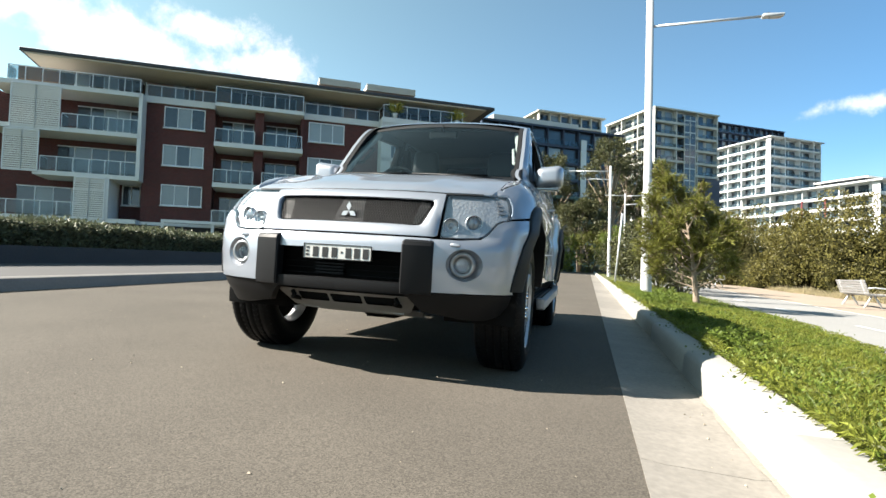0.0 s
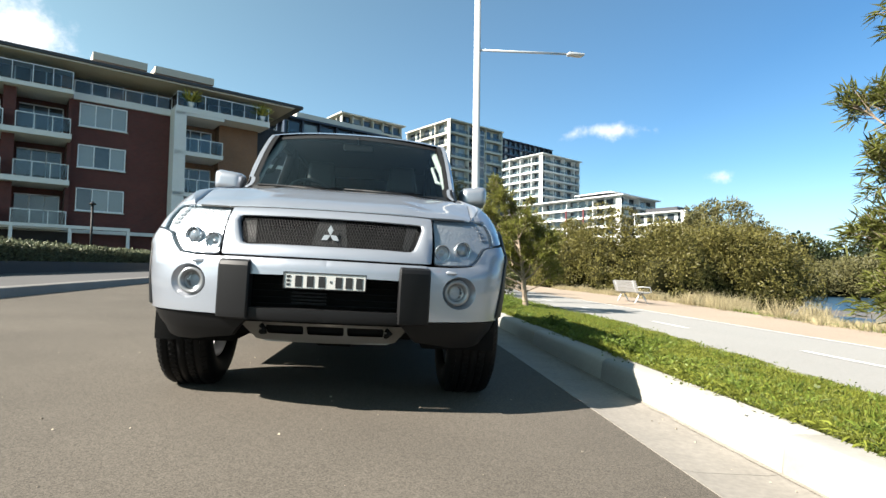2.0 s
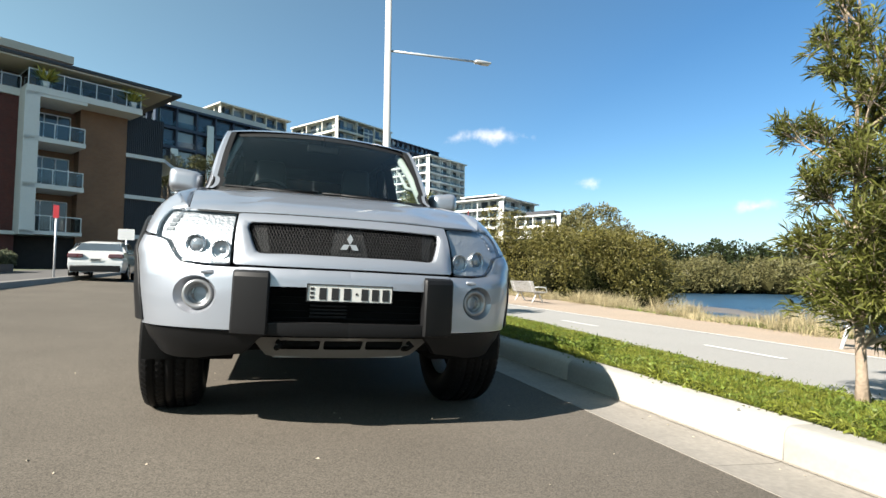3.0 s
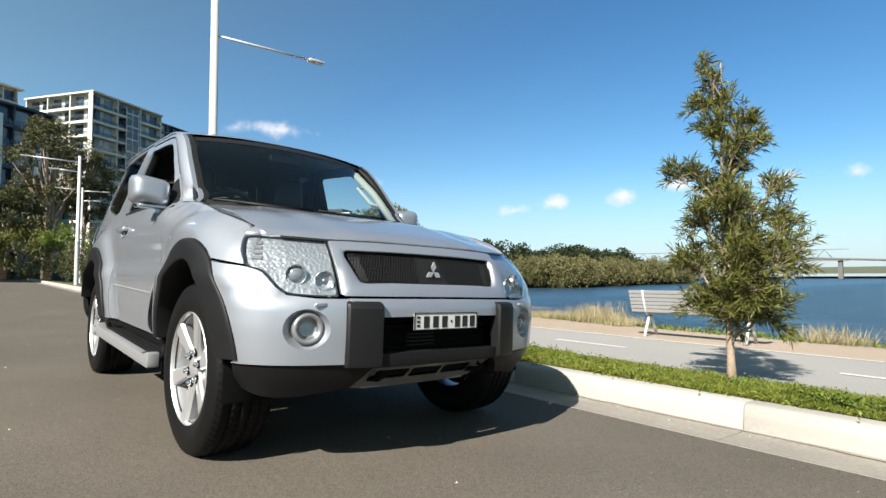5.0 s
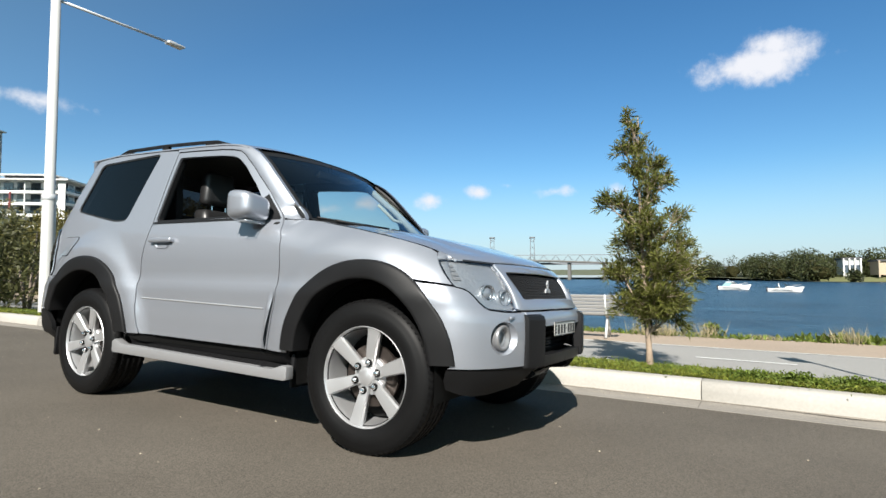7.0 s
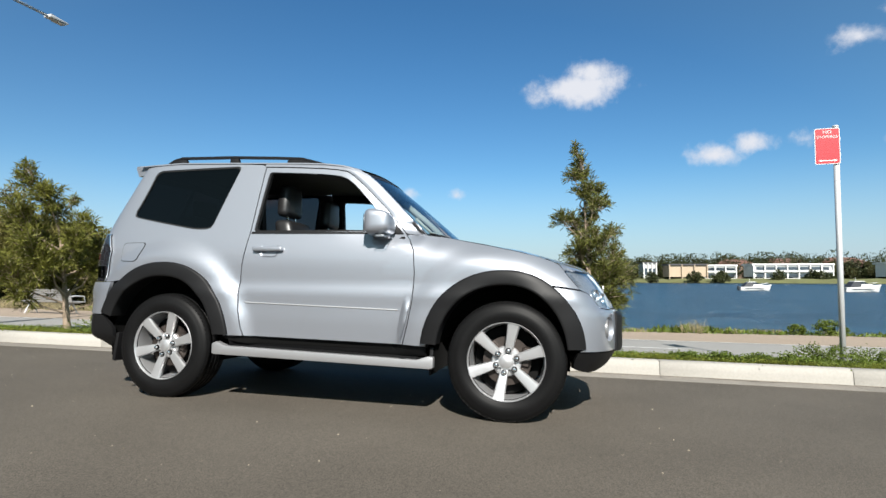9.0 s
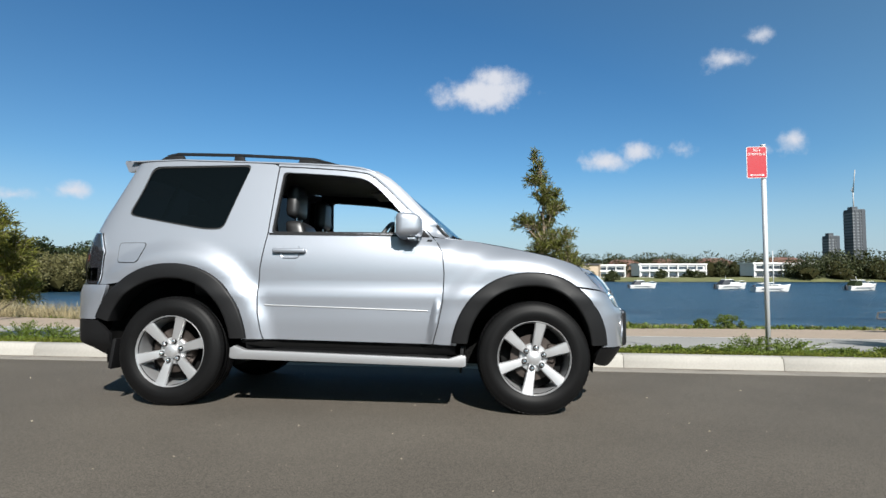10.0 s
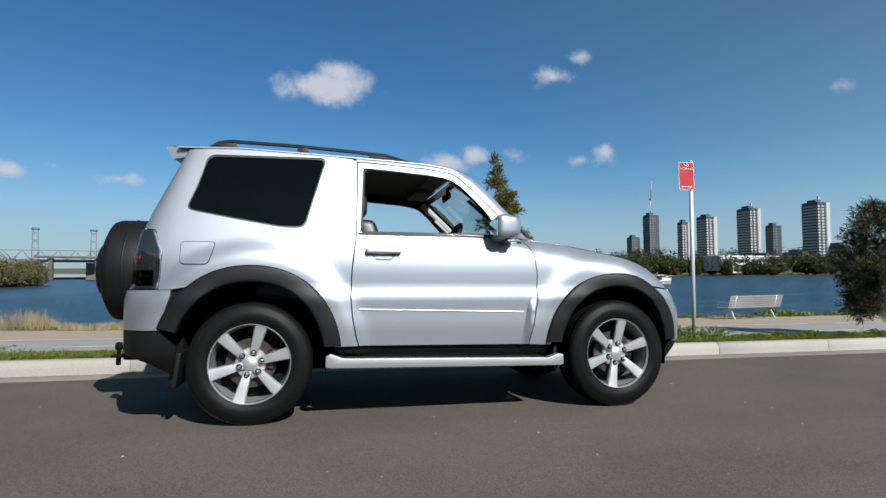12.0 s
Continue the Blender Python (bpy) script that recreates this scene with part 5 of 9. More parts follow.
    for r0, r1 in zip(rows, rows[1:]):
        for k in range(len(poly) - 1):
            bm.faces.new((r0[k], r0[k + 1], r1[k + 1], r1[k]))
    bm.faces.new(rows[0]), bm.faces.new(rows[-1])
    bmesh.ops.recalc_face_normals(bm, faces=bm.faces[:])
    part("bumper_guard", bm, plastic_black, car, "black plastic bumper guard", True, 22)
    # centre strip of the bumper, half
    part("bumper_strip", skin([(0.0, 0.648), (uf(0.40), 0.642), (uf(0.462), 0.66), (uf(0.462), 0.7185), (0.0, 0.720)], [], s, 0.02, 0.05, 0.006), paint_silver, car)
    part("cross_bar", skin([(0.0, 0.437), (uf(0.36), 0.437), (uf(0.36), 0.492), (0.0, 0.494)], [], s, 0.03, 0.06, 0.012), plastic_black, car)
# mouth of the bumper
mouth = part("bumper_mouth", boxes(((0, -1.88, 0.57), (0.72, 0.01, 0.18))), underbody_black, car, "black slatted air intake")
for k in range(5):
    part("slat", boxes(((0.0, -1.90, 0.505 + 0.03 * k), (0.70, 0.03, 0.006))), underbody_black, mouth)
for k in range(4):
    part("short_slat", boxes(((-0.08, -1.925, 0.515 + 0.016 * k), (0.16, 0.02, 0.007))), plastic_black, mouth)
# grille mesh: crossing wires before a dark screen
part("grille_screen", boxes(((0, -1.815, 0.845), (0.86, 0.006, 0.18))), underbody_black, car)


def gy(x, z):
    return body_point(uf(abs(x)), z, 1, -0.012).y


bm = bmesh.new()
zb, zt = 0.78, 0.926
for k in range(-34, 35):
    for d in (1, -1):
        x0 = k * 0.0135 - d * 0.033
        seg = [(x0 + d * 0.066 * i / 3, zb + (zt - zb) * i / 3) for i in range(4)]
        seg = [p for p in seg if abs(p[0]) < 0.432]
        if len(seg) < 2:
            continue
        va = []
        for x, z in seg:
            y = gy(x, z)
            va.append([bm.verts.new((x - 0.0016, y, z)), bm.verts.new((x + 0.0016, y, z)), bm.verts.new((x, y + 0.004, z))])
        for a, b in zip(va, va[1:]):
            for i in range(3):
                bm.faces.new((a[i], a[(i + 1) % 3], b[(i + 1) % 3], b[i]))
part("grille_mesh", bm, plastic_black, car, "black wire mesh grille")
for x in (-0.41, 0.41):
    bm = bmesh.new()
    sx = 1 if x > 0 else -1
    v = [bm.verts.new((sx * a, gy(a, z) + 0.012, z)) for a, z in ((0.345, 0.79), (0.378, 0.79), (0.42, 0.914), (0.365, 0.914))]
    bm.faces.new(v if sx > 0 else v[::-1])
    part("mesh_backing", bm, mesh_grey, car)
# badge plate and three diamonds
bm = bmesh.new()
v = [bm.verts.new((a, gy(a, z) + 0.006, z)) for a, z in ((-0.085, 0.79), (0.085, 0.79), (0.06, 0.918), (-0.06, 0.918))]
bm.faces.new(v)
badge = part("badge_plate", bm, mesh_grey, car)
for k in range(3):
    a = math.pi / 2 + 2 * math.pi * k / 3
    d, w = Vector((math.cos(a), math.sin(a))), Vector((-math.sin(a), math.cos(a)))
    q = [Vector((0, 0)), d * 0.024 + w * 0.0138, d * 0.048, d * 0.024 - w * 0.0138]
    bm = bmesh.new()
    y = gy(0, 0.846) - 0.012
    add_prism(bm, [(p.x, 0.842 + p.y) for p in q], "y", y, y - 0.008)
    part("badge_diamond", bm, alloy, badge, "polished diamond of the badge")
# number plate with plain bars for its characters
plate_y = -2.018
plate = part("number_plate", boxes(((0, plate_y, 0.624), (0.372, 0.004, 0.076)), bevel=0.0015), plate_white, car, "white number plate with plain dark bars")
part("plate_rim", boxes(((0, plate_y - 0.003, 0.660), (0.372, 0.004, 0.004)), ((0, plate_y - 0.003, 0.588), (0.372, 0.004, 0.004)), ((-0.184, plate_y - 0.003, 0.624), (0.004, 0.004, 0.076)), ((0.184, plate_y - 0.003, 0.624), (0.004, 0.004, 0.076))), ink_black, plate)
for x in (-0.118, -0.066, -0.014, 0.062, 0.108, 0.155):
    part("plate_bar", boxes(((x, plate_y - 0.003, 0.621), (0.030, 0.002, 0.050))), ink_black, plate)
part("plate_bar", boxes(((0.026, plate_y - 0.003, 0.623), (0.009, 0.002, 0.009))), ink_black, plate)
for k in range(3):
    part("plate_bar", boxes(((-0.163, plate_y - 0.003, 0.605 + 0.018 * k), (0.016, 0.002, 0.010))), ink_black, plate)
# skid plate with three openings
bm = bmesh.new()
vs, fs = sheet([(-0.335, 0.33), (-0.27, 0.315), (0.27, 0.315), (0.335, 0.33), (0.40, 0.42), (-0.40, 0.42)], [rounded([(c - 0.085, 0.36), (c + 0.085, 0.36), (c + 0.088, 0.405), (c - 0.088, 0.405)], 0.01) for c in (-0.19, 0.0, 0.19)], 0.03)
mk = [bm.verts.new((v.x, -1.93 + (0.43 - v.y) * 1.1 + 0.05 * abs(v.x), v.y)) for v in vs]
for f in fs:
    bm.faces.new([mk[i] for i in f])
bmesh.ops.solidify(bm, geom=bm.faces[:], thickness=0.012)
part("skid_plate", bm, plastic_grey, car, "grey skid plate with openings", sharp=30)
bm = bmesh.new()
add_prism(bm, [(-1.80, 0.318), (-1.45, 0.27), (-1.45, 0.30), (-1.80, 0.345)], "x", -0.30, 0.30)
part("under_guard", bm, plastic_grey, car)
for x in (-0.29, 0.29):
    part("tow_hook", tube([(x, -1.80, 0.36), (x, -1.915, 0.375), (x + 0.02, -1.935, 0.39), (x, -1.92, 0.405)], 0.012), underbody_black, car)

# ---- underside ----
bm = bmesh.new()
add_box(bm, (0, -1.66, 0.50), (1.10, 0.36, 0.26))
add_box(bm, (0, -0.9, 0.48), (0.96, 1.5, 0.30))
add_box(bm, (0, 0.0, 0.44), (1.56, 1.35, 0.10))
add_box(bm, (0, 1.25, 0.52), (0.96, 1.2, 0.30))
add_box(bm, (0, 1.80, 0.50), (1.4, 0.20, 0.24))
part("underbody", bm, underbody_black, car)
for y in (-HUB_Y, HUB_Y):
    bm = bmesh.new()
    add_tube(bm, [(-0.72, y, HUB_Z), (-0.3, y, 0.36), (0.3, y, 0.36), (0.72, y, HUB_Z)], 0.045, 8)
    add_tube(bm, [(-0.66, y + 0.05, 0.30), (-0.35, y - 0.1, 0.33)], 0.03, 8)
    add_tube(bm, [(0.66, y + 0.05, 0.30), (0.35, y - 0.1, 0.33)], 0.03, 8)
    add_box(bm, (0, y, 0.34), (0.26, 0.25, 0.2), 0.04)
    part("axle", bm, underbody_black, car)
part("exhaust", tube([(0.25, -0.6, 0.33), (0.25, 0.9, 0.33), (0.45, 1.4, 0.42), (0.50, 1.96, 0.36)], 0.032, 10), brake_steel, car)
bm = bmesh.new()
add_box(bm, (-0.05, 2.06, 0.37), (0.07, 0.36, 0.06), 0.008)
add_box(bm, (-0.05, 2.27, 0.37), (0.09, 0.10, 0.02), 0.004)
add_lathe(bm, [(0.40, 0.014), (0.44, 0.014), (0.45, 0.025), (0.475, 0.027), (0.497, 0.018), (0.50, 0.001)], 14, "z", (-0.05, 2.28, -0.03))
add_lathe(bm, [(0.33, 0.001), (0.335, 0.018), (0.385, 0.018), (0.39, 0.014)], 8, "z", (-0.05, 2.28, -0.03))
part("tow_bar", bm, underbody_black, car)
# spare wheel in its hard cover
bm = bmesh.new()
add_lathe(bm, [(1.99, 0.20), (2.03, 0.33), (2.06, 0.362), (2.10, 0.372), (2.275, 0.372), (2.31, 0.362), (2.335, 0.32), (2.355, 0.225), (2.36, 0.215), (2.385, 0.21), (2.405, 0.195), (2.412, 0.16), (2.412, 0.001)], 56, "y", (-0.01, 0, 0.998))
spare = part("spare_wheel_cover", bm, plastic_black, car, "black spare wheel cover on the tailgate")
bm = bmesh.new()
add_lathe(bm, [(2.176, 0.370), (2.180, 0.376), (2.190, 0.376), (2.194, 0.370)], 56, "y", (-0.01, 0, 0.998))
part("cover_seam", bm, plastic_black, spare)

# ---- wheels ----
def make_wheel():
    w = new("wheel")
    w.parent = car
    bm = bmesh.new()
    prof = [(-0.105, 0.235), (-0.128, 0.262), (-0.138, 0.30), (-0.134, 0.34), (-0.118, 0.368), (-0.10, 0.379)]
    for g in (-0.062, -0.022, 0.022, 0.062):
        prof += [(g - 0.006, 0.384), (g - 0.005, 0.376), (g + 0.005, 0.376), (g + 0.006, 0.384)]
    prof += [(0.10, 0.379), (0.118, 0.368), (0.130, 0.345), (0.1345, 0.325), (0.1355, 0.323), (0.138, 0.30), (0.134, 0.275), (0.130, 0.268), (0.129, 0.262), (0.118, 0.245), (0.105, 0.235)]
    add_lathe(bm, prof, 72)
    part("tyre", bm, rubber, w, "black tyre with a worn tread", sharp=30)
    bm = bmesh.new()
    for k in range(72):
        a = 2 * math.pi * k / 72
        for x in (-1, 1):
            add_box(bm, (0, 0, 0), (0.026, 0.016, 0.004), 0, Matrix.Rotation(a, 4, "X") @ Matrix.Translation((x * 0.107, 0, 0.3745)) @ Matrix.Rotation(x * 0.5, 4, "Y"))
            add_box(bm, (0, 0, 0), (0.034, 0.020, 0.003), 0, Matrix.Rotation(a + 0.04, 4, "X") @ Matrix.Translation((x * 0.042, 0, 0.3835)) @ Matrix.Rotation(x * 0.5, 4, "Z"))
    tagged(part("tread", bm, rubber, w), kind="stuff")
    bm = bmesh.new()
    add_lathe(bm, [(0.121, 0.2435), (0.127, 0.2475), (0.124, 0.250), (0.112, 0.250), (0.10, 0.242), (-0.10, 0.232)], 60)
    add_lathe(bm, [(0.121, 0.2435), (0.108, 0.238), (0.080, 0.232), (-0.10, 0.224)], 60)
    for k in range(6):
        a = 2 * math.pi * k / 6
        sp = [(0.035, 0.026, 0.090), (0.075, 0.027, 0.096), (0.11, 0.030, 0.103), (0.16, 0.034, 0.109), (0.212, 0.038, 0.114), (0.243, 0.043, 0.119)]
        rows = []
        for r, h, x in sp:
            rows.append([bm.verts.new(Matrix.Rotation(a, 4, "X") @ Vector(p)) for p in ((x - 0.045, -h * 0.75, r), (x - 0.012, -h, r), (x, -h * 0.80, r), (x + 0.002, 0, r), (x, h * 0.80, r), (x - 0.012, h, r), (x - 0.045, h * 0.75, r))])
        for r0, r1 in zip(rows, rows[1:]):
            for i in range(6):
                bm.faces.new((r0[i], r0[i + 1], r1[i + 1], r1[i]))
    add_lathe(bm, [(0.04, 0.098), (0.066, 0.096), (0.074, 0.088), (0.076, 0.055), (0.098, 0.050), (0.098, 0.045), (0.103, 0.042), (0.108, 0.030), (0.110, 0.001)], 40)
    bmesh.ops.recalc_face_normals(bm, faces=bm.faces[:])
    rim = part("rim", bm, alloy, w, "silver six-spoke alloy rim", sharp=32)
    for k in range(6):
        a = 2 * math.pi * k / 6
        put = Matrix.Rotation(a, 4, "X") @ Matrix.Translation((0, 0, 0.070))
        # black disc proud of the spoke, put there as a recess's shade
        bm = bmesh.new()
        add_lathe(bm, [(0.090, 0.0185), (0.1035, 0.0185), (0.1045, 0.0175), (0.1045, 0.001)], 18)
        bm.transform(put)
        part("nut_shade", bm, underbody_black, rim, "dark disc for the shade round a wheel nut")
        bm = bmesh.new()
        add_lathe(bm, [(0.100, 0.0125), (0.116, 0.0125), (0.122, 0.008), (0.123, 0.001)], 12)
        bm.transform(put)
        part("wheel_nut", bm, chrome, rim, "bright wheel nut")
    bm = bmesh.new()
    add_lathe(bm, [(0.03, 0.06), (0.045, 0.07), (0.045, 0.155), (0.028, 0.155), (0.028, 0.06)], 48)
    add_box(bm, (0.03, 0.115, 0.05), (0.07, 0.07, 0.13), 0.012)
    part("brake_disc", bm, brake_steel, w, "rusty brake disc")
    bm = bmesh.new()
    add_lathe(bm, [(-0.02, 0.001), (-0.02, 0.215)], 40)
    part("wheel_back", bm, underbody_black, w)
    return w


wheel = make_wheel()
first = True
for s in (-1, 1):
    for y in (-HUB_Y, HUB_Y):
        m = Matrix.Translation((s * 0.757, y, HUB_Z)) @ Matrix.Rotation(radians(1.5 if y < 0 else 0), 4, "Z") @ (Matrix.Rotation(math.pi, 4, "Z") if s < 0 else Matrix.Identity(4)) @ Matrix.Rotation(radians((9 if y < 0 else 12) * (1 if s > 0 else -1.25)), 4, "X")
        if first:
            wheel.matrix_basis, first = m, False
        else:
            copy_thing(wheel, m)

# ---- cabin ----
bm = bmesh.new()
add_box(bm, (0, 0.08, 0.62), (1.56, 1.36, 0.30))
add_box(bm, (0, 1.28, 0.68), (0.94, 1.04, 0.20))
part("cabin_floor", bm, interior_black, car)
bm = bmesh.new()
vs, fs = sheet([(-0.63, -0.13), (0.63, -0.13), (0.63, 1.66), (-0.63, 1.66)], [], 0.12)
mk = [bm.verts.new((v.x, v.y, interp(ROOF_SIDE, v.y) - 0.015 + 0.03 * (1 - (v.x / 0.63) ** 2))) for v in vs]
for f in fs:
    bm.faces.new([mk[i] for i in f])
part("headliner", bm, headliner_grey, car)
bm = bmesh.new()
rows = [[bm.verts.new((x, y, z + 0.02 * math.cos(x * 2))) for x in [-0.74 + 0.148 * k for k in range(11)]] for y, z in ((-0.74, 1.165), (-0.60, 1.175), (-0.42, 1.17), (-0.30, 1.12), (-0.27, 0.95), (-0.34, 0.75))]
for a, b in zip(rows, rows[1:]):
    for j in range(10):
        bm.faces.new((a[j], a[j + 1], b[j + 1], b[j]))
dash = part("dashboard", bm, interior_black, car)
bm = bmesh.new()
add_box(bm, (-0.37, -0.36, 1.185), (0.40, 0.20, 0.09), 0.035, seg=3)
part("gauge_hood", bm, interior_black, dash)
# steering wheel on the road side
bm = bmesh.new()
c = Vector((-0.37, -0.13, 1.19))
turn = Matrix.Translation(c) @ Matrix.Rotation(radians(-62), 4, "X")
ring = [turn @ Vector((0.19 * math.cos(2 * math.pi * k / 32), 0.19 * math.sin(2 * math.pi * k / 32), 0)) for k in range(33)]
add_tube(bm, ring, 0.016, 8, False)
add_box(bm, (0, 0, -0.01), (0.15, 0.12, 0.04), 0.02, turn, 2)
for q in ((-0.12, 0.0), (0.12, 0.0), (0.0, -0.12)):
    add_box(bm, (q[0], q[1], -0.005), (0.12 if q[0] else 0.04, 0.03 if q[0] else 0.12, 0.012), 0.004, turn)
part("steering_wheel", bm, leather_black, car)


def seat(x, y, head=True):
    st = new("front_seat")
    st.parent = car
    st.matrix_basis = pose(x, y, 0)
    bm = bmesh.new()
    add_box(bm, (0, 0.0, 0.86), (0.50, 0.50, 0.18), 0.06, seg=3)
    part("seat_cushion", bm, leather_black, st)
    bm = bmesh.new()
    add_box(bm, (0, 0.40, 1.09), (0.48, 0.15, 0.54), 0.055, seg=3)
    for v in bm.verts:
        v.co.y += (v.co.z - 0.9) * 0.30
        v.co.x *= 1 - 0.25 * soft(1.05, 1.36, v.co.z)
    part("seat_back", bm, leather_black, st)
    bm = bmesh.new()
    add_box(bm, (0, 0.565, 1.525), (0.27, 0.10, 0.26), 0.045, seg=3)
    for v in bm.verts:
        v.co.x *= 1 - 0.18 * soft(1.54, 1.67, v.co.z)
    part("headrest", bm, leather_black, st)
    part("headrest_post", boxes(((-0.06, 0.55, 1.38), (0.012, 0.012, 0.10)), ((0.06, 0.55, 1.38), (0.012, 0.012, 0.10))), chrome, st)
    return st


fs0 = seat(-0.37, 0.0)
for o in (copy_thing(fs0, pose(0.37, 0.0, 0)),):
    o.parent = car
bench = new("rear_seat")
bench.parent = car
bm = bmesh.new()
add_box(bm, (0, 1.05, 0.86), (1.16, 0.48, 0.18), 0.05, seg=2)
part("seat_cushion", bm, leather_black, bench)
bm = bmesh.new()
add_box(bm, (0, 1.36, 1.14), (1.16, 0.14, 0.52), 0.05, seg=2)
part("seat_back", bm, leather_black, bench)
for x in (-0.32, 0.32):
    bm = bmesh.new()
    add_box(bm, (x, 1.40, 1.47), (0.24, 0.09, 0.16), 0.035, seg=2)
    part("headrest", bm, leather_black, bench)
# light trim of the screen pillars with grab handles, sun visors, rear-view mirror
for s in (1, -1):
    a, b = Vector((s * 0.70, -0.60, 1.21)), Vector((s * 0.605, -0.10, 1.665))
    bm = bmesh.new()
    add_tube(bm, [a, a.lerp(b, 0.5) + Vector((s * 0.012, 0, 0.02)), b], 0.03, 8)
    part("pillar_trim", bm, trim_light, car, "pale pillar trim")
    d = (b - a).normalized()
    m = a.lerp(b, 0.5)
    inn = Vector((-s * 0.045, 0.05, 0.01))
    part("grab_handle", tube([m - d * 0.12, m - d * 0.10 + inn, m + d * 0.10 + inn, m + d * 0.12], 0.014, 8), interior_black if s < 0 else trim_light, car)
    part("sun_visor", boxes(((s * 0.32, -0.02, 1.70), (0.42, 0.17, 0.02)), bevel=0.008), headliner_grey, car)
    # centre pillar, inside
    part("pillar_cover", prism([(0.62, 1.19), (0.80, 1.19), (0.76, 1.69), (0.66, 1.69)], "x", s * 0.60, s * 0.655, 0.008), interior_black, car)
    part("door_card", boxes(((s * 0.79, 0.0, 0.94), (0.06, 1.15, 0.50)), bevel=0.015), interior_black, car)
part("rear_view_mirror", boxes(((0, -0.20, 1.64), (0.24, 0.03, 0.065)), ((0, -0.21, 1.69), (0.03, 0.03, 0.07)), bevel=0.012), interior_black, car)

# ---- buildings ----
def brick_mat(name, a, b, mortar):
    m = mat(name, a, 0.85, 0, 0.15, 0.4, 12)
    n, l = m.node_tree.nodes, m.node_tree.links
    p = n["Principled BSDF"]
    tc, mp, br = n.new("ShaderNodeTexCoord"), n.new("ShaderNodeMapping"), n.new("ShaderNodeTexBrick")
    mp.inputs["Rotation"].default_value = (math.pi / 2, 0, 0)
    l.new(tc.outputs["Object"], mp.inputs["Vector"]), l.new(mp.outputs[0], br.inputs["Vector"])
    br.inputs["Scale"].default_value = 1.0
    br.inputs["Brick Width"].default_value, br.inputs["Row Height"].default_value, br.inputs["Mortar Size"].default_value = 0.24, 0.086, 0.006
    br.inputs["Color1"].default_value, br.inputs["Color2"].default_value, br.inputs["Mortar"].default_value = (*a, 1), (*b, 1), (*mortar, 1)
    nz = n.new("ShaderNodeTexNoise")
    nz.inputs["Scale"].default_value = 0.5
    l.new(tc.outputs["Object"], nz.inputs["Vector"])
    r = n.new("ShaderNodeMapRange")
    r.inputs["To Min"].default_value, r.inputs["To Max"].default_value = 0.75, 1.25
    l.new(nz.outputs["Fac"], r.inputs["Value"])
    s = n.new("ShaderNodeVectorMath")
    s.operation = "SCALE"
    l.new(br.outputs["Color"], s.inputs[0]), l.new(r.outputs[0], s.inputs["Scale"])
    l.new(s.outputs[0], p.inputs["Base Color"])
    return m


brick_red = brick_mat("brick_red", (0.092, 0.021, 0.017), (0.062, 0.016, 0.014), (0.085, 0.052, 0.046))
brick_tan = brick_mat("brick_tan", (0.192, 0.098, 0.052), (0.162, 0.081, 0.044), (0.174, 0.116, 0.081))
render_white = mat("render_white", (0.54, 0.54, 0.53), 0.8, 0, 0.06, 0.3, 8)
render_cream = mat("render_cream", (0.454, 0.433, 0.386), 0.8, 0, 0.06, 0.3, 8)
cladding_dark = mat("cladding_dark", (0.020, 0.022, 0.028), 0.55, 0, 0.15, 0.5, 10)
cladding_blue = mat("cladding_blue", (0.018, 0.024, 0.044), 0.45, 0, 0.15, 0.5, 10)
cladding_teal = mat("cladding_teal", (0.128, 0.244, 0.244), 0.6, 0, 0.1, 0.5, 10)
roof_dark = mat("roof_dark", (0.029, 0.029, 0.032), 0.6, 0, 0.15, 0.5, 10)
soffit_cream = mat("soffit_cream", (0.42, 0.375, 0.31), 0.8, 0, 0.06, 0.5, 10)
pane_dark = mat("pane_dark", (0.028, 0.036, 0.044), 0.06, 0, 0.3, 0.6, 3, 0, 0.6, each=0.5)
pane_blind = mat("pane_blind", (0.20, 0.225, 0.23), 0.25, 0, 0.15, 0.6, 9, 0, 0.6, each=0.25)
rail_glass = glass("rail_glass", (0.66, 0.72, 0.74), 0.6)
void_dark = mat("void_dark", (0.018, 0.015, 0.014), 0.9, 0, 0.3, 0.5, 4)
alu_white = mat("alu_white", (0.60, 0.61, 0.62), 0.45, 0, 0.05, 2, 20)

flats = thing("brick_apartment_building", (-9.0, 43.1, 0.0), "dark red brick flats with glass balconies and overhanging roof", "building", turn=32.88)
L1, L2, L3, L4 = 3.60, 6.85, 10.08, 13.20


def wb(name, s0, s1, d0, d1, z0, z1, material, parent=None, label="", bevel=0.0):
    """A block of the building: s along the front from its right end, d back from the eave."""
    return part(name, boxes(((-(s0 + s1) / 2, (d0 + d1) / 2, (z0 + z1) / 2), (abs(s1 - s0), abs(d1 - d0), z1 - z0)), bevel=bevel), material, parent or flats, label)


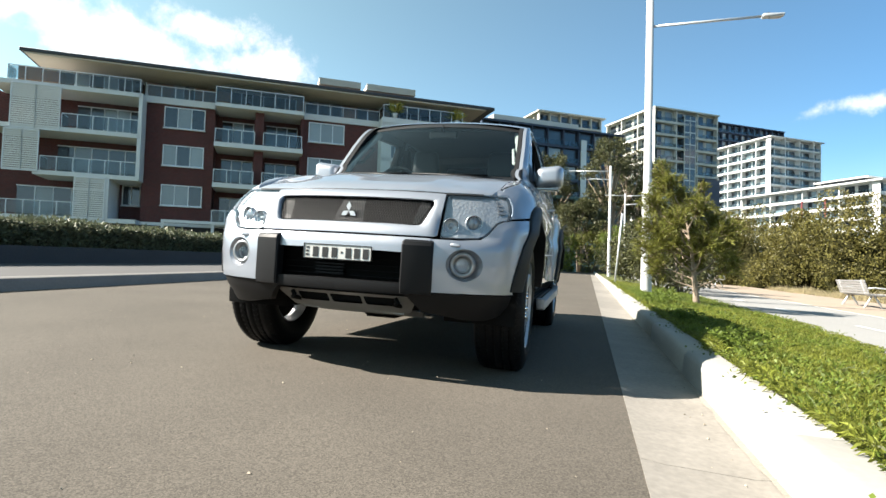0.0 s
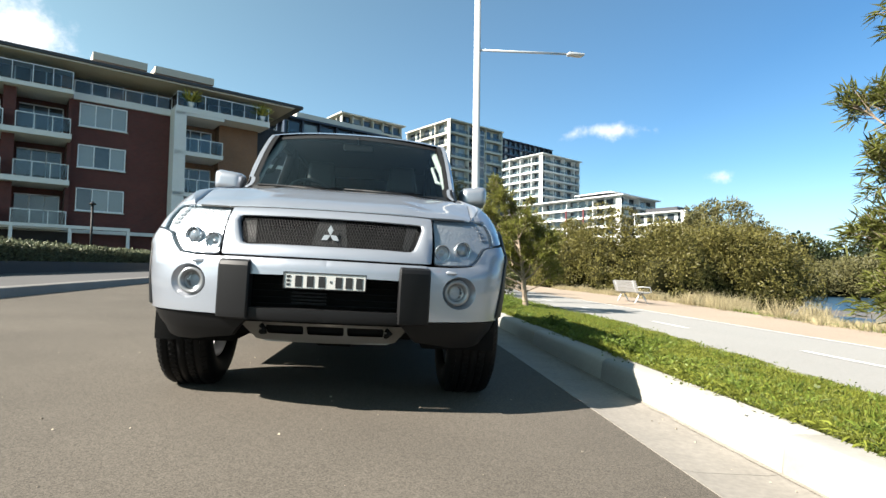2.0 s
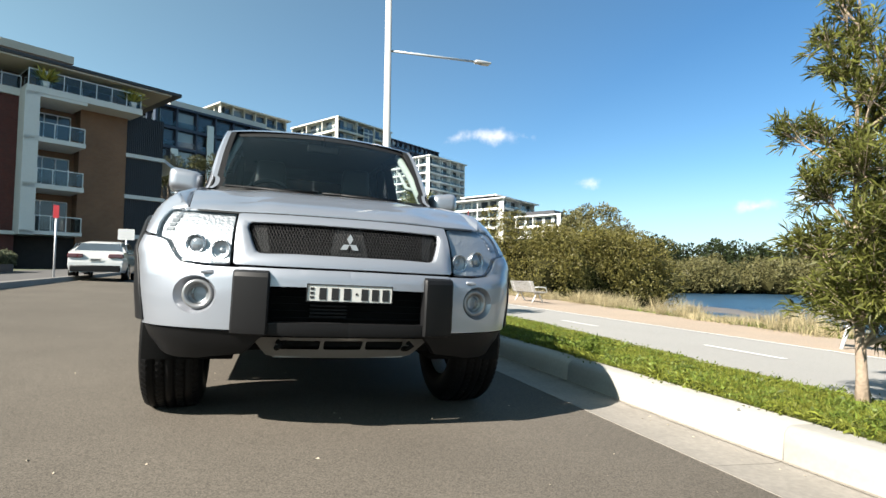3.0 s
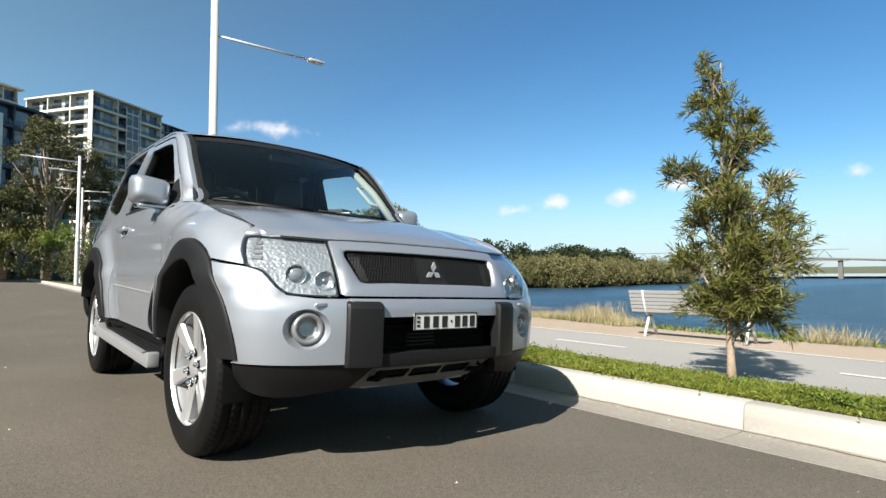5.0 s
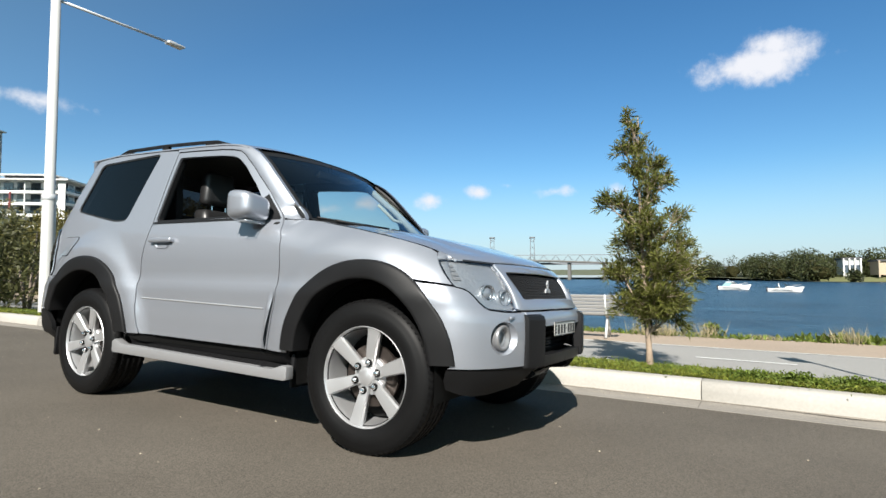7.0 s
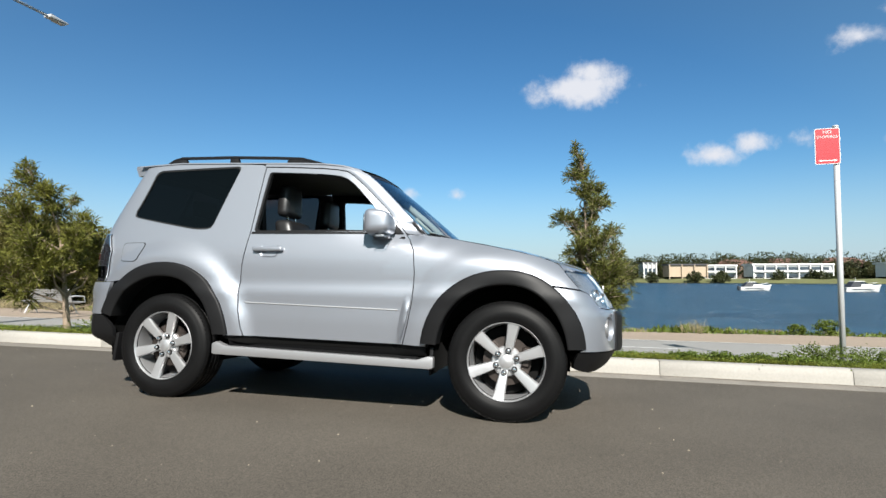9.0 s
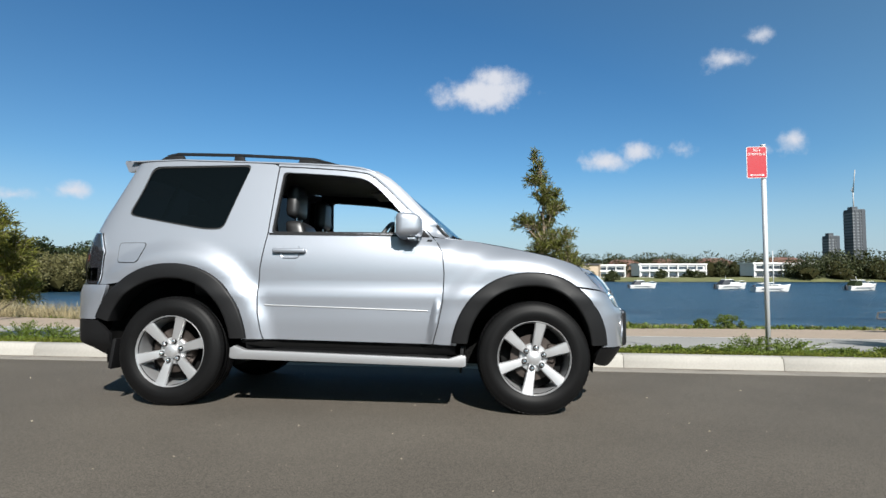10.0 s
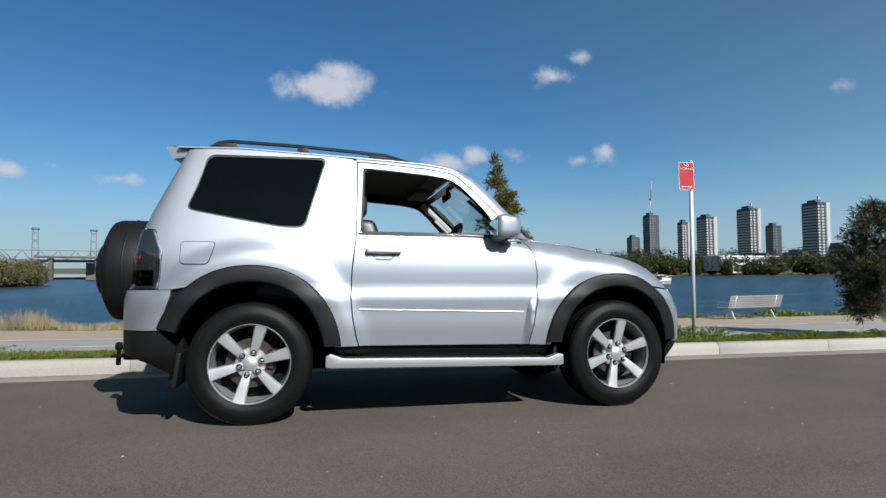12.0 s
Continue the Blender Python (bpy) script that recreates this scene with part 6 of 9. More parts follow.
def window(s0, s1, z0, z1, d, n=3, blind=()):
    """A white framed window of n lights, with a sill."""
    w = new("window")
    w.parent = flats
    fr = 0.07
    bm = bmesh.new()
    add_box(bm, (-(s0 + s1) / 2, d, z1 - fr / 2), (abs(s1 - s0), 0.14, fr))
    add_box(bm, (-(s0 + s1) / 2, d, z0 + fr / 2), (abs(s1 - s0), 0.14, fr))
    for k in range(n + 1):
        s = s0 + (s1 - s0) * k / n
        s += fr / 2 * (1 if k == 0 else -1 if k == n else 0) * (1 if s1 > s0 else -1)
        add_box(bm, (-s, d, (z0 + z1) / 2), (fr, 0.14, z1 - z0 - 2 * fr))
    part("window_frame", bm, alu_white, w)
    for k in range(n):
        a, b = s0 + (s1 - s0) * k / n, s0 + (s1 - s0) * (k + 1) / n
        part("pane", boxes(((-(a + b) / 2, d + 0.004, (z0 + z1) / 2), (abs(b - a), 0.02, z1 - z0))), pane_blind if k in blind else pane_dark, w)
    part("sill", boxes(((-(s0 + s1) / 2, d - 0.09, z0 - 0.04), (abs(s1 - s0) + 0.1, 0.18, 0.07))), render_white, w)
    return w


def balustrade(s0, s1, z, d, returns=True, h=1.05, deep=1.3):
    """Glass panels between white posts under a white rail."""
    b = new("balustrade")
    b.parent = flats
    n = max(2, round(abs(s1 - s0) / 1.05))
    part("rail", boxes(((-(s0 + s1) / 2, d, z + h), (abs(s1 - s0), 0.06, 0.05))), alu_white, b)
    for k in range(n + 1):
        s = s0 + (s1 - s0) * k / n
        part("post", boxes(((-s, d, z + h / 2), (0.05, 0.05, h))), alu_white, b)
    for k in range(n):
        s = s0 + (s1 - s0) * (k + 0.5) / n
        part("glass_panel", boxes(((-s, d, z + h / 2 + 0.03), (abs(s1 - s0) / n - 0.07, 0.012, h - 0.15))), rail_glass, b)
    if returns:
        for s in (s0, s1):
            part("return_panel", boxes(((-s, d + deep / 2, z + h / 2 + 0.03), (0.012, deep, h - 0.12))), rail_glass, b)
            part("return_rail", boxes(((-s, d + deep / 2, z + h), (0.05, deep, 0.05))), alu_white, b)
    return b


def sliding_doors(s0, s1, z, d, n=4, h=2.35, blind=()):
    w = new("sliding_door")
    w.parent = flats
    for k in range(n):
        a, b = s0 + (s1 - s0) * k / n, s0 + (s1 - s0) * (k + 1) / n
        part("pane", boxes(((-(a + b) / 2, d, z + h / 2), (abs(b - a) - 0.06, 0.03, h - 0.1))), pane_blind if k in blind else pane_dark, w)
        part("door_frame", boxes(((-a, d - 0.02, z + h / 2), (0.07, 0.08, h))), alu_white if k else alu_white, w)
    part("door_head", boxes(((-(s0 + s1) / 2, d - 0.02, z + h), (abs(s1 - s0), 0.08, 0.08))), alu_white, w)


# bodies
wb("brick_wall", 21.75, 26.8, 1.8, 12, 0.2, 13.0, brick_red)
wb("brick_wall", 8.25, 14.75, 1.8, 12, 0.2, 13.0, brick_red)
wb("recess_wall", 14.75, 21.75, 3.6, 12, 0.2, 13.0, brick_red)
wb("recess_wall", 26.8, 40.0, 3.4, 12, 0.2, 13.0, brick_red)
wb("recess_wall", 4.4, 8.25, 3.4, 12, 0.2, 13.0, brick_tan)
wb("brick_pier", 17.95, 18.65, 1.0, 3.7, 3.6, 13.2, brick_red)
wb("brick_pier", 14.75, 15.0, 1.6, 3.7, 0.2, 13.2, brick_red)
wb("tan_wall", 1.2, 4.45, 2.3, 12, 0.2, 13.3, brick_tan)
wb("top_storey_wall", 1.5, 36.0, 3.8, 12, 13.0, 15.3, brick_tan)
# near-black blocks stand in for the deep shade under the first floor
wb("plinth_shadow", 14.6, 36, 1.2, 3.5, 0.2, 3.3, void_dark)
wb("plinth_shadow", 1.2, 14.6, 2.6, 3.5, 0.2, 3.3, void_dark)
# roof
bm = bmesh.new()
add_box(bm, (-16.3, 6.5, 15.36), (34.6 + 2.0, 13.0, 0.26), 0.03)
part("roof", bm, roof_dark, flats, "dark flat roof edge")
wb("soffit", -1.2, 34.3, 0.1, 12.5, 15.12, 15.225, soffit_cream)
for s0, s1 in ((9.4, 13.3), (4.0, 8.8)):
    wb("roof_lantern", s0 + 0.3, s1 - 0.3, 6.4, 10, 15.4, 17.6, brick_tan)
    wb("lantern_roof", s0, s1, 6, 10.5, 17.6, 18.2, soffit_cream)
# floors and bands
for z in (L2, L3, L4):
    wb("balcony_slab", 14.85, 21.6, 0.3, 3.7, z - 0.36 if z < L4 else z - 0.30, z, render_white)
    wb("balcony_slab", 4.65, 8.3, 0.3, 3.4, z - 0.32, z, render_white)
wb("balcony_slab", 14.85, 21.6, 0.3, 3.7, L1 - 0.22, L1, render_white)
wb("balcony_slab", 4.65, 8.3, 0.3, 3.4, L1 - 0.25, L1, render_white)
wb("parapet_band", 21.75, 26.8, 1.6, 3.9, 12.95, 13.45, render_white)
wb("parapet_band", 8.25, 14.75, 1.6, 3.9, 12.95, 13.45, render_white)
wb("parapet_band", 0.9, 8.3, 0.25, 3.9, 13.1, 13.55, render_white)
wb("ground_beam", 8.2, 30, 1.3, 1.6, 3.30, 3.55, render_white)
for s in (21.4, 18.0, 14.7, 11.0, 25.0):
    wb("ground_post", s - 0.09, s + 0.09, 1.25, 1.45, 0.2, 3.4, render_white)
# windows in the brick
for z0, z1 in ((11.1, 12.78), (8.1, 9.75), (4.95, 6.6)):
    window(22.45, 25.43, z0, z1, 1.78, 3, (1, 2) if z0 < 6 else (0, 2) if z0 < 9 else (1,))
    window(11.33, 14.35, z0, z1, 1.78, 3, (0, 1, 2) if z0 > 10 else (0, 2) if z0 > 8 else (0, 1))
window(27.15, 28.45, 4.9, 6.5, 3.38, 2)
# middle bay
for z in (L1, L2, L3):
    balustrade(18.62, 21.55, z, 0.36)
    balustrade(14.95, 17.95, z, 0.36)
    for s0, s1 in ((18.8, 21.3), (15.2, 17.8)):
        sliding_doors(s0, s1, z, 3.58, 3, 2.4, (0, 1) if z == L1 else (1,) if z == L3 and s0 > 18 else ())
balustrade(14.92, 21.6, L4, 0.36, h=1.25)
sliding_doors(15.4, 20.8, L4, 3.78, 6, 1.95)
balustrade(21.7, 26.7, 13.4, 1.75, False, 0.95)
balustrade(8.3, 14.7, 13.4, 1.75, False, 0.95)
sliding_doors(11.4, 14.6, 13.2, 3.78, 3, 1.95)
sliding_doors(9.0, 10.0, 13.2, 3.78, 1, 1.95)
sliding_doors(23.6, 25.2, 13.2, 3.78, 2, 1.95, (1,))
# end bay
wb("white_column", 7.5, 8.35, 0.3, 3.5, 3.3, 13.3, render_white)
for z in (L1, L2, L3):
    balustrade(4.72, 7.48, z, 0.36)
    sliding_doors(4.8, 7.3, z, 3.38, 3, 2.4)
balustrade(1.0, 8.2, 13.52, 0.36, True, 1.15, 3.0)
sliding_doors(2.0, 7.0, 13.2, 3.78, 5, 1.95)
# white block with louvred screens
for z in (L1, L2, L3, L4):
    wb("balcony_slab", 26.8, 36.5 if z > L2 else 33.5 if z == L2 else 36.5, 0.3, 3.5, z - 0.32, z, render_white)
wb("party_wall", 26.7, 26.95, 0.3, 3.5, 6.6, 13.2, render_white)
wb("party_wall", 28.65, 28.9, 0.3, 3.5, 3.4, 6.6, render_white)
balustrade(26.9, 35.3, L4, 0.36)
balustrade(26.95, 31.9, L3, 0.40)
balustrade(26.95, 33.1, L2, 0.40)
balustrade(30.9, 36, L1, 0.40)
for z, s0, s1 in ((L3, 27.2, 31.8), (L2, 27.2, 33.0), (L1, 29.5, 35.5)):
    sliding_doors(s0, s1, z, 3.38, 5, 2.4, (1, 2) if z == L3 else (3,))
sliding_doors(27.2, 33.2, L4, 3.78, 6, 1.95, (2, 4))


def louvres(s0, s1, z0, z1, d):
    lv = new("louvre_screen")
    lv.parent = flats
    part("screen_frame", boxes(((-s0, d, (z0 + z1) / 2), (0.07, 0.09, z1 - z0)), ((-s1, d, (z0 + z1) / 2), (0.07, 0.09, z1 - z0)), ((-(s0 + s1) / 2, d, z0), (s1 - s0, 0.09, 0.07)), ((-(s0 + s1) / 2, d, z1), (s1 - s0, 0.09, 0.07))), alu_white, lv)
    n = int((z1 - z0) / 0.15)
    first = None
    for k in range(n):
        z = z0 + (k + 0.6) * (z1 - z0) / n
        if first is None:
            bm = bmesh.new()
            add_box(bm, (0, 0, 0), (s1 - s0 - 0.08, 0.02, 0.125), 0, Matrix.Rotation(radians(28), 4, "X"))
            first = part("slat", bm, alu_white, lv)
            first.location = (-(s0 + s1) / 2, d, z)
        else:
            again(first, lv, Matrix.Translation((-(s0 + s1) / 2, d, z)))


for s0, s1, z0, z1 in ((32.0, 33.5, L3 - 0.3, 13.0), (33.5, 35.0, L3 - 0.3, 13.0), (33.2, 34.2, L2 - 0.1, L3 - 0.4), (34.2, 35.3, L2 - 0.1, L3 - 0.4), (29.9, 30.85, L1 - 0.1, L2 - 0.3), (28.9, 29.9, L1 - 0.1, L2 - 0.3)):
    louvres(s0, s1, z0, z1, 0.25)
# dark slatted end block with curved balconies
wb("slatted_block", -1.75, 1.15, 2.6, 9.0, 0.2, 13.6, cladding_dark)
bm = bmesh.new()
for k in range(20):
    add_box(bm, (1.70 - 0.15 * k, 2.57, 8.8), (0.03, 0.05, 9.6))
part("cladding_ribs", bm, cladding_dark, flats)
for z in (L1 + 0.25, L2 + 0.2, L3 + 0.3):
    bm = bmesh.new()
    add_prism(bm, [(1.2 - 2.4, 2.3), (1.8, 2.3), (4.6, 6.0), (4.6, 10.0), (1.2 - 2.4, 10.0)], "z", z - 0.3, z)
    part("end_balcony", bm, render_white, flats)
    b = part("end_rail", boxes(((3.2, 4.15, z + 1.0), (0.05, 0.05, 0.05))), alu_white, flats)
    bm = bmesh.new()
    for k in range(14):
        p = Vector((1.8, 2.3)).lerp(Vector((4.6, 6.0)), k / 13)
        add_box(bm, (p.x, p.y, z + 0.5), (0.04, 0.04, 1.0))
    a, c = Vector((1.8, 2.3, z + 1.02)), Vector((4.6, 6.0, z + 1.02))
    add_tube(bm, [a, c], 0.03, 6)
    part("bar_rail", bm, cladding_dark, flats)
# planters on the top terrace
leaf_yellow = mat("leaf_yellow", (0.244, 0.232, 0.034), 0.6, 0, 0.3, 3, 20, island=0.4)


# white beam and posts before the ground floor
wb("ground_beam", 11.1, 25.0, -0.1, 0.15, 3.50, 3.72, render_white)
for q in (11.2, 14.7, 17.9, 21.4, 24.9):
    wb("ground_post", q - 0.1, q + 0.1, -0.08, 0.13, 0.1, 3.50, render_white)


def apartment(name, corner, w1, w2, top, storey, label, wall_m, frame_m, bays=(5, 4), base=0.0, deep=1.15, turn=34.0, glassy=0.66, rail=True, roof_over=0.5, every=1, thick=0.45):
    """A block of flats: floors, fins, panes and rails on the two faces that meet at its near corner."""
    b = thing(name, (corner[0], corner[1], 0), label, "building", turn=turn)
    n = int((top - base) / storey)
    part("wall", boxes(((w1 / 2 + deep / 2, w2 / 2 + deep / 2, (base + top) / 2), (w1 - deep, w2 - deep, top - base - 0.1))), wall_m, b)
    part("roof", boxes(((w1 / 2, w2 / 2, top + 0.15), (w1 + roof_over, w2 + roof_over, 0.35))), frame_m, b)
    slab = None
    fin_a = fin_b = pane_a = pane_b = rail_a = rail_b = None
    for k in range(n):
        z = top - storey * (k + 1)
        if slab is None:
            slab = part("floor_slab", boxes(((w1 / 2, w2 / 2, 0), (w1, w2, thick))), frame_m, b)
            slab.location.z = z
        else:
            again(slab, b, Matrix.Translation((0, 0, z)))
        for face, (w, cnt) in enumerate(((w1, bays[0]), (w2, bays[1]))):
            for j in range(cnt):
                c = w * (j + 0.5) / cnt
                at = (c, deep - 0.05, z + storey / 2) if face == 0 else (deep - 0.05, c, z + storey / 2)
                if face == 0:
                    if pane_a is None:
                        pane_a = part("window", boxes(((0, 0, 0), (w / cnt * glassy, 0.12, storey * 0.74))), pane_dark, b)
                        pane_a.location = at
                        pane_c = part("window", boxes(((0, 0, 0), (w / cnt * glassy, 0.12, storey * 0.74))), pane_blind, b)
                        pane_c.location = (at[0], at[1] + 0.02, at[2])
                    else:
                        again(pane_c if (7 * j + 5 * k + j * k) % 6 == 1 else pane_a, b, Matrix.Translation(at))
                else:
                    if pane_b is None:
                        pane_b = part("window", boxes(((0, 0, 0), (0.12, w / cnt * glassy, storey * 0.74))), pane_dark, b)
                        pane_b.location = at
                        pane_d = part("window", boxes(((0, 0, 0), (0.12, w / cnt * glassy, storey * 0.74))), pane_blind, b)
                        pane_d.location = (at[0] + 0.02, at[1], at[2])
                    else:
                        again(pane_d if (5 * j + 3 * k + j * k) % 5 == 1 else pane_b, b, Matrix.Translation(at))
            if rail:
                if face == 0:
                    if rail_a is None:
                        rail_a = part("balcony_rail", boxes(((w1 / 2, 0.08, 0.65), (w1 * 0.96, 0.03, 0.95))), rail_glass, b)
                        rail_a.location.z = z
                    else:
                        again(rail_a, b, Matrix.Translation((0, 0, z)))
                else:
                    if rail_b is None:
                        rail_b = part("balcony_rail", boxes(((0.08, w2 / 2, 0.65), (0.03, w2 * 0.96, 0.95))), rail_glass, b)
                        rail_b.location.z = z
                    else:
                        again(rail_b, b, Matrix.Translation((0, 0, z)))
    for j in sorted(set(range(0, bays[0] + 1, every)) | {bays[0]}):
        x = w1 * j / bays[0]
        if fin_a is None:
            fin_a = part("fin_wall", boxes(((0, deep / 2, (base + top) / 2), (0.26, deep, top - base))), frame_m, b)
        else:
            again(fin_a, b, Matrix.Translation((min(x, w1 - 0.16), 0, 0)))
    for j in sorted(set(range(every, bays[1] + 1, every)) | {bays[1]}):
        y = w2 * j / bays[1]
        if fin_b is None:
            fin_b = part("fin_wall", boxes(((deep / 2, 0, (base + top) / 2), (deep, 0.26, top - base))), frame_m, b)
            fin_b.location.y = y
        else:
            again(fin_b, b, Matrix.Translation((0, min(y, w2 - 0.16), 0)))
    return b


a1 = apartment("white_apartment_tower", (16.2, 134.7), 19.5, 19.5, 41.5, 3.15, "tall white rendered apartment tower with recessed balconies", render_cream, render_cream, (6, 6), every=2, thick=0.55)
part("blue_corner", boxes(((16.8, 0.6, 12.5), (4.6, 3.4, 25.0))), cladding_blue, a1)
part("glass_stripe", boxes(((10.6, 0.9, 20.5), (3.4, 1.8, 40))), pane_dark, a1)
for z in range(3, 40, 3):
    part("stripe_band", boxes(((10.6, -0.02, z + 0.4), (3.4, 0.06, 0.25))), render_white, a1)
for dx in (-1.75, 0, 1.75):
    part("stripe_mullion", boxes(((10.6 + dx, -0.03, 20.5), (0.22, 0.08, 40))), render_cream, a1)
apartment("dark_apartment_block", (49.2, 230.7), 36.8, 19.2, 62.5, 3.3, "dark clad apartment block behind white towers", cladding_dark, cladding_blue, (11, 6))
apartment("white_apartment_block", (60.9, 203.2), 24.0, 24.0, 49.6, 3.3, "white gridded apartment block with open balconies", render_white, render_white, (7, 8), every=2, thick=0.6, deep=1.8, roof_over=1.6, glassy=0.74)
a4 = apartment("low_white_flats", (72.1, 156.0), 20.5, 41.6, 26.5, 3.1, "long low white apartment building with balconies", render_white, render_white, (6, 12), every=3, thick=0.7, deep=1.8, roof_over=2.4, glassy=0.72)
part("roof_storey", boxes(((9, 13, 27.6), (8, 12, 2.0))), cladding_dark, a4)
part("penthouse_roof", boxes(((9, 13, 28.75), (10, 15, 0.3))), render_white, a4)
red_panel = mat("red_panel", (0.12, 0.012, 0.014), 0.6, 0, 0.1, 1, 9)
for y in (13.9, 20.8):
    part("red_panel", boxes(((-0.2, y, 20.8), (0.25, 0.42, 5.2))), red_panel, a4)
for x in (7.0, 15.6):
    part("dark_panel", boxes(((x, -0.25, 17.5), (1.3, 0.3, 12.0))), cladding_dark, a4)
a5 = apartment("far_white_flats", (85.0, 142.5), 10, 16, 20.4, 3.3, "white apartment building half hidden by trees", render_white, render_white, (3, 5), every=3, thick=0.75)
part("roof_storey", boxes(((5, 8, 21.3), (7, 10, 1.6))), cladding_dark, a5)
apartment("cream_apartment_block", (-12.5, 144.8), 20, 14, 44.8, 3.2, "cream apartment block with a flat white roof", render_cream, render_cream, (6, 4), glassy=0.86, roof_over=1.6)
a7 = apartment("blue_apartment_block", (-17.5, 90.0), 30, 14, 27.6, 3.2, "dark blue and white apartment block with wide windows", cladding_blue, cladding_blue, (9, 4), glassy=0.8, deep=0.8)
for k in range(5):
    part("white_panel", boxes(((3.0 + 6 * k, 0.0, 13.0 + 5 * (k % 2)), (1.1, 0.3, 16.0))), render_white, a7)
part("roof_storey", boxes(((12, 6, 28.6), (18, 8, 1.8))), render_cream, a7)
apartment("teal_office", (-6.0, 74.0), 16, 12, 11.5, 3.2, "low building with teal bands and dark glass", cladding_dark, cladding_teal, (5, 3), deep=0.6, rail=False)
apartment("side_apartment_block", (-52, 18), 10, 14, 14.5, 3.1, "dark apartment block beside the brick building", cladding_blue, cladding_dark, (4, 4))

# towers over the river
steel_grey = mat("steel_grey", (0.115, 0.125, 0.135), 0.6, 0.3, 0.1, 0.1, 1)
tower_pale = mat("tower_pale", (0.30, 0.305, 0.31), 0.7, 0, 0.08, 0.05, 1)
tower_grey = mat("tower_grey", (0.032, 0.038, 0.046), 0.6, 0, 0.15, 0.05, 1)


def tower(at, w, d, h, floors, pale, label, mast=0.0):
    t = thing("tower_block", (at[0], at[1], 0), label, "building", "towers over the river", turn=3)
    w, d = w * 0.74, d * 0.80
    part("core", boxes(((0, 0, h / 2 + 3), (w * 0.96, d * 0.96, h - 6))), tower_grey, t)
    band = None
    for k in range(floors):
        z = 6 + (h - 7) * k / floors
        if band is None:
            band = part("floor_band", boxes(((0, 0, 0), (w, d, (h - 7) / floors * 0.58))), tower_pale if pale else steel_grey, t)
            band.location.z = z
        else:
            again(band, t, Matrix.Translation((0, 0, z)))
    part("side_strip", boxes(((0, -d * 0.36, h / 2 + 2), (w * 1.03, d * 0.30, h - 4))), tower_pale if pale else tower_grey, t)
    for q in (-0.08, 0.26):
        part("balcony_strip", boxes(((-w * 0.02, d * q, h / 2 + 2), (w * 0.99, d * 0.13, h - 6))), tower_grey, t)
    part("plant_room", boxes(((0, d * 0.1, h + 1.6), (w * 0.5, d * 0.45, 3.2))), tower_grey, t)
    part("roof_cap", boxes(((0, 0, h - 1), (w * 0.9, d * 0.9, 3))), steel_grey, t)
    if mast:
        part("mast", boxes(((-w * 0.2, 0, h + mast / 2), (1.6, 1.6, mast))), tower_pale, t)
    return t


tower((588, -371.5), 14, 14, 42, 12, False, "low grey tower block far over the river")
ct = tower((577, -388.5), 18, 16, 68, 20, False, "unfinished tower with a crane on its roof", 0)
bm = bmesh.new()
add_tube(bm, [(0, 0, 66), (0, 0, 92)], 0.7, 4)
add_tube(bm, [(0, 0, 86), (-9, 4, 108)], 0.6, 4)
add_tube(bm, [(0, 0, 86), (5, -2, 90)], 0.6, 4)
part("crane", bm, tower_pale, ct)
tower((556, -418), 12, 14, 58, 17, True, "slim pale tower block over the river")
tower((541, -437), 22, 18, 63, 19, True, "white striped tower block over the river")
tower((514, -470), 26, 18, 70, 21, True, "tall pale tower block with a mast", 7)
tower((498, -487), 14, 14, 50, 15, False, "grey tower block beside a taller one")
tower((470, -514), 26, 20, 72, 21, True, "tall grey striped tower block", 7)
for at, w, h in (((482, -500), 34, 20), ((495, -470), 40, 17), ((455, -525), 30, 26), ((437, -545), 40, 24)):
    tower(at, w, 14, h, 5, True, "low pale apartment block under the towers")

# low buildings on the far shore
def shore_building(at, w, h, d, turn, wall_m, label, floors=2):
    b = thing("waterfront_building", (at[0], at[1], 0.0), label, "building", "far shore buildings", turn=turn)
    part("wall", boxes(((0, 0, h / 2 + 0.5), (d, w, h - 1))), wall_m, b)
    part("roof", boxes(((0, 0, h), (d + 1.5, w + 1.5, 0.8))), render_white if floors > 1 else roof_dark, b)
    for k in range(floors):
        z = h * (k + 0.45) / floors
        part("window_band", boxes(((-d / 2 - 0.05, 0, z), (0.3, w * 0.92, h / floors * 0.42))), pane_dark, b)
        part("balcony_band", boxes(((-d / 2 - 0.7, 0, z - h / floors * 0.42), (1.4, w, h / floors * 0.16))), render_white, b)
    m = max(3, int(w / 5))
    for k in range(m + 1 if floors else 4):
        part("pier", boxes(((-d / 2 - 0.6, -w / 2 + w * k / m, h / 2), (0.6, 0.5, h))), wall_m, b)
    return b


shore_building((300, -73), 15, 6.8, 10, 6, render_white, "low waterfront building with white bands")
shore_building((293, -103), 36, 7.0, 10, 8, render_white, "long white waterfront building with a flat roof")
hall_tan = mat("hall_tan", (0.313, 0.249, 0.180), 0.85, 0, 0.12, 0.2, 3)
shore_building((296, -57), 18, 7.2, 12, 6, hall_tan, "tan blank-walled waterfront hall on the shore", 0)
shore_building((304, -40), 6.3, 8.4, 12, 6, render_white, "white flat-roofed waterfront block on the shore", 1)
shore_building((279, -155), 40, 7.0, 10, 10, render_white, "white terraced waterfront building")
shore_building((262, -235), 50, 9.0, 10, 14, render_white, "pale low building behind trees")
shore_building((440, 40), 30, 8.0, 10, -10, render_cream, "cream buildings behind the bridge")


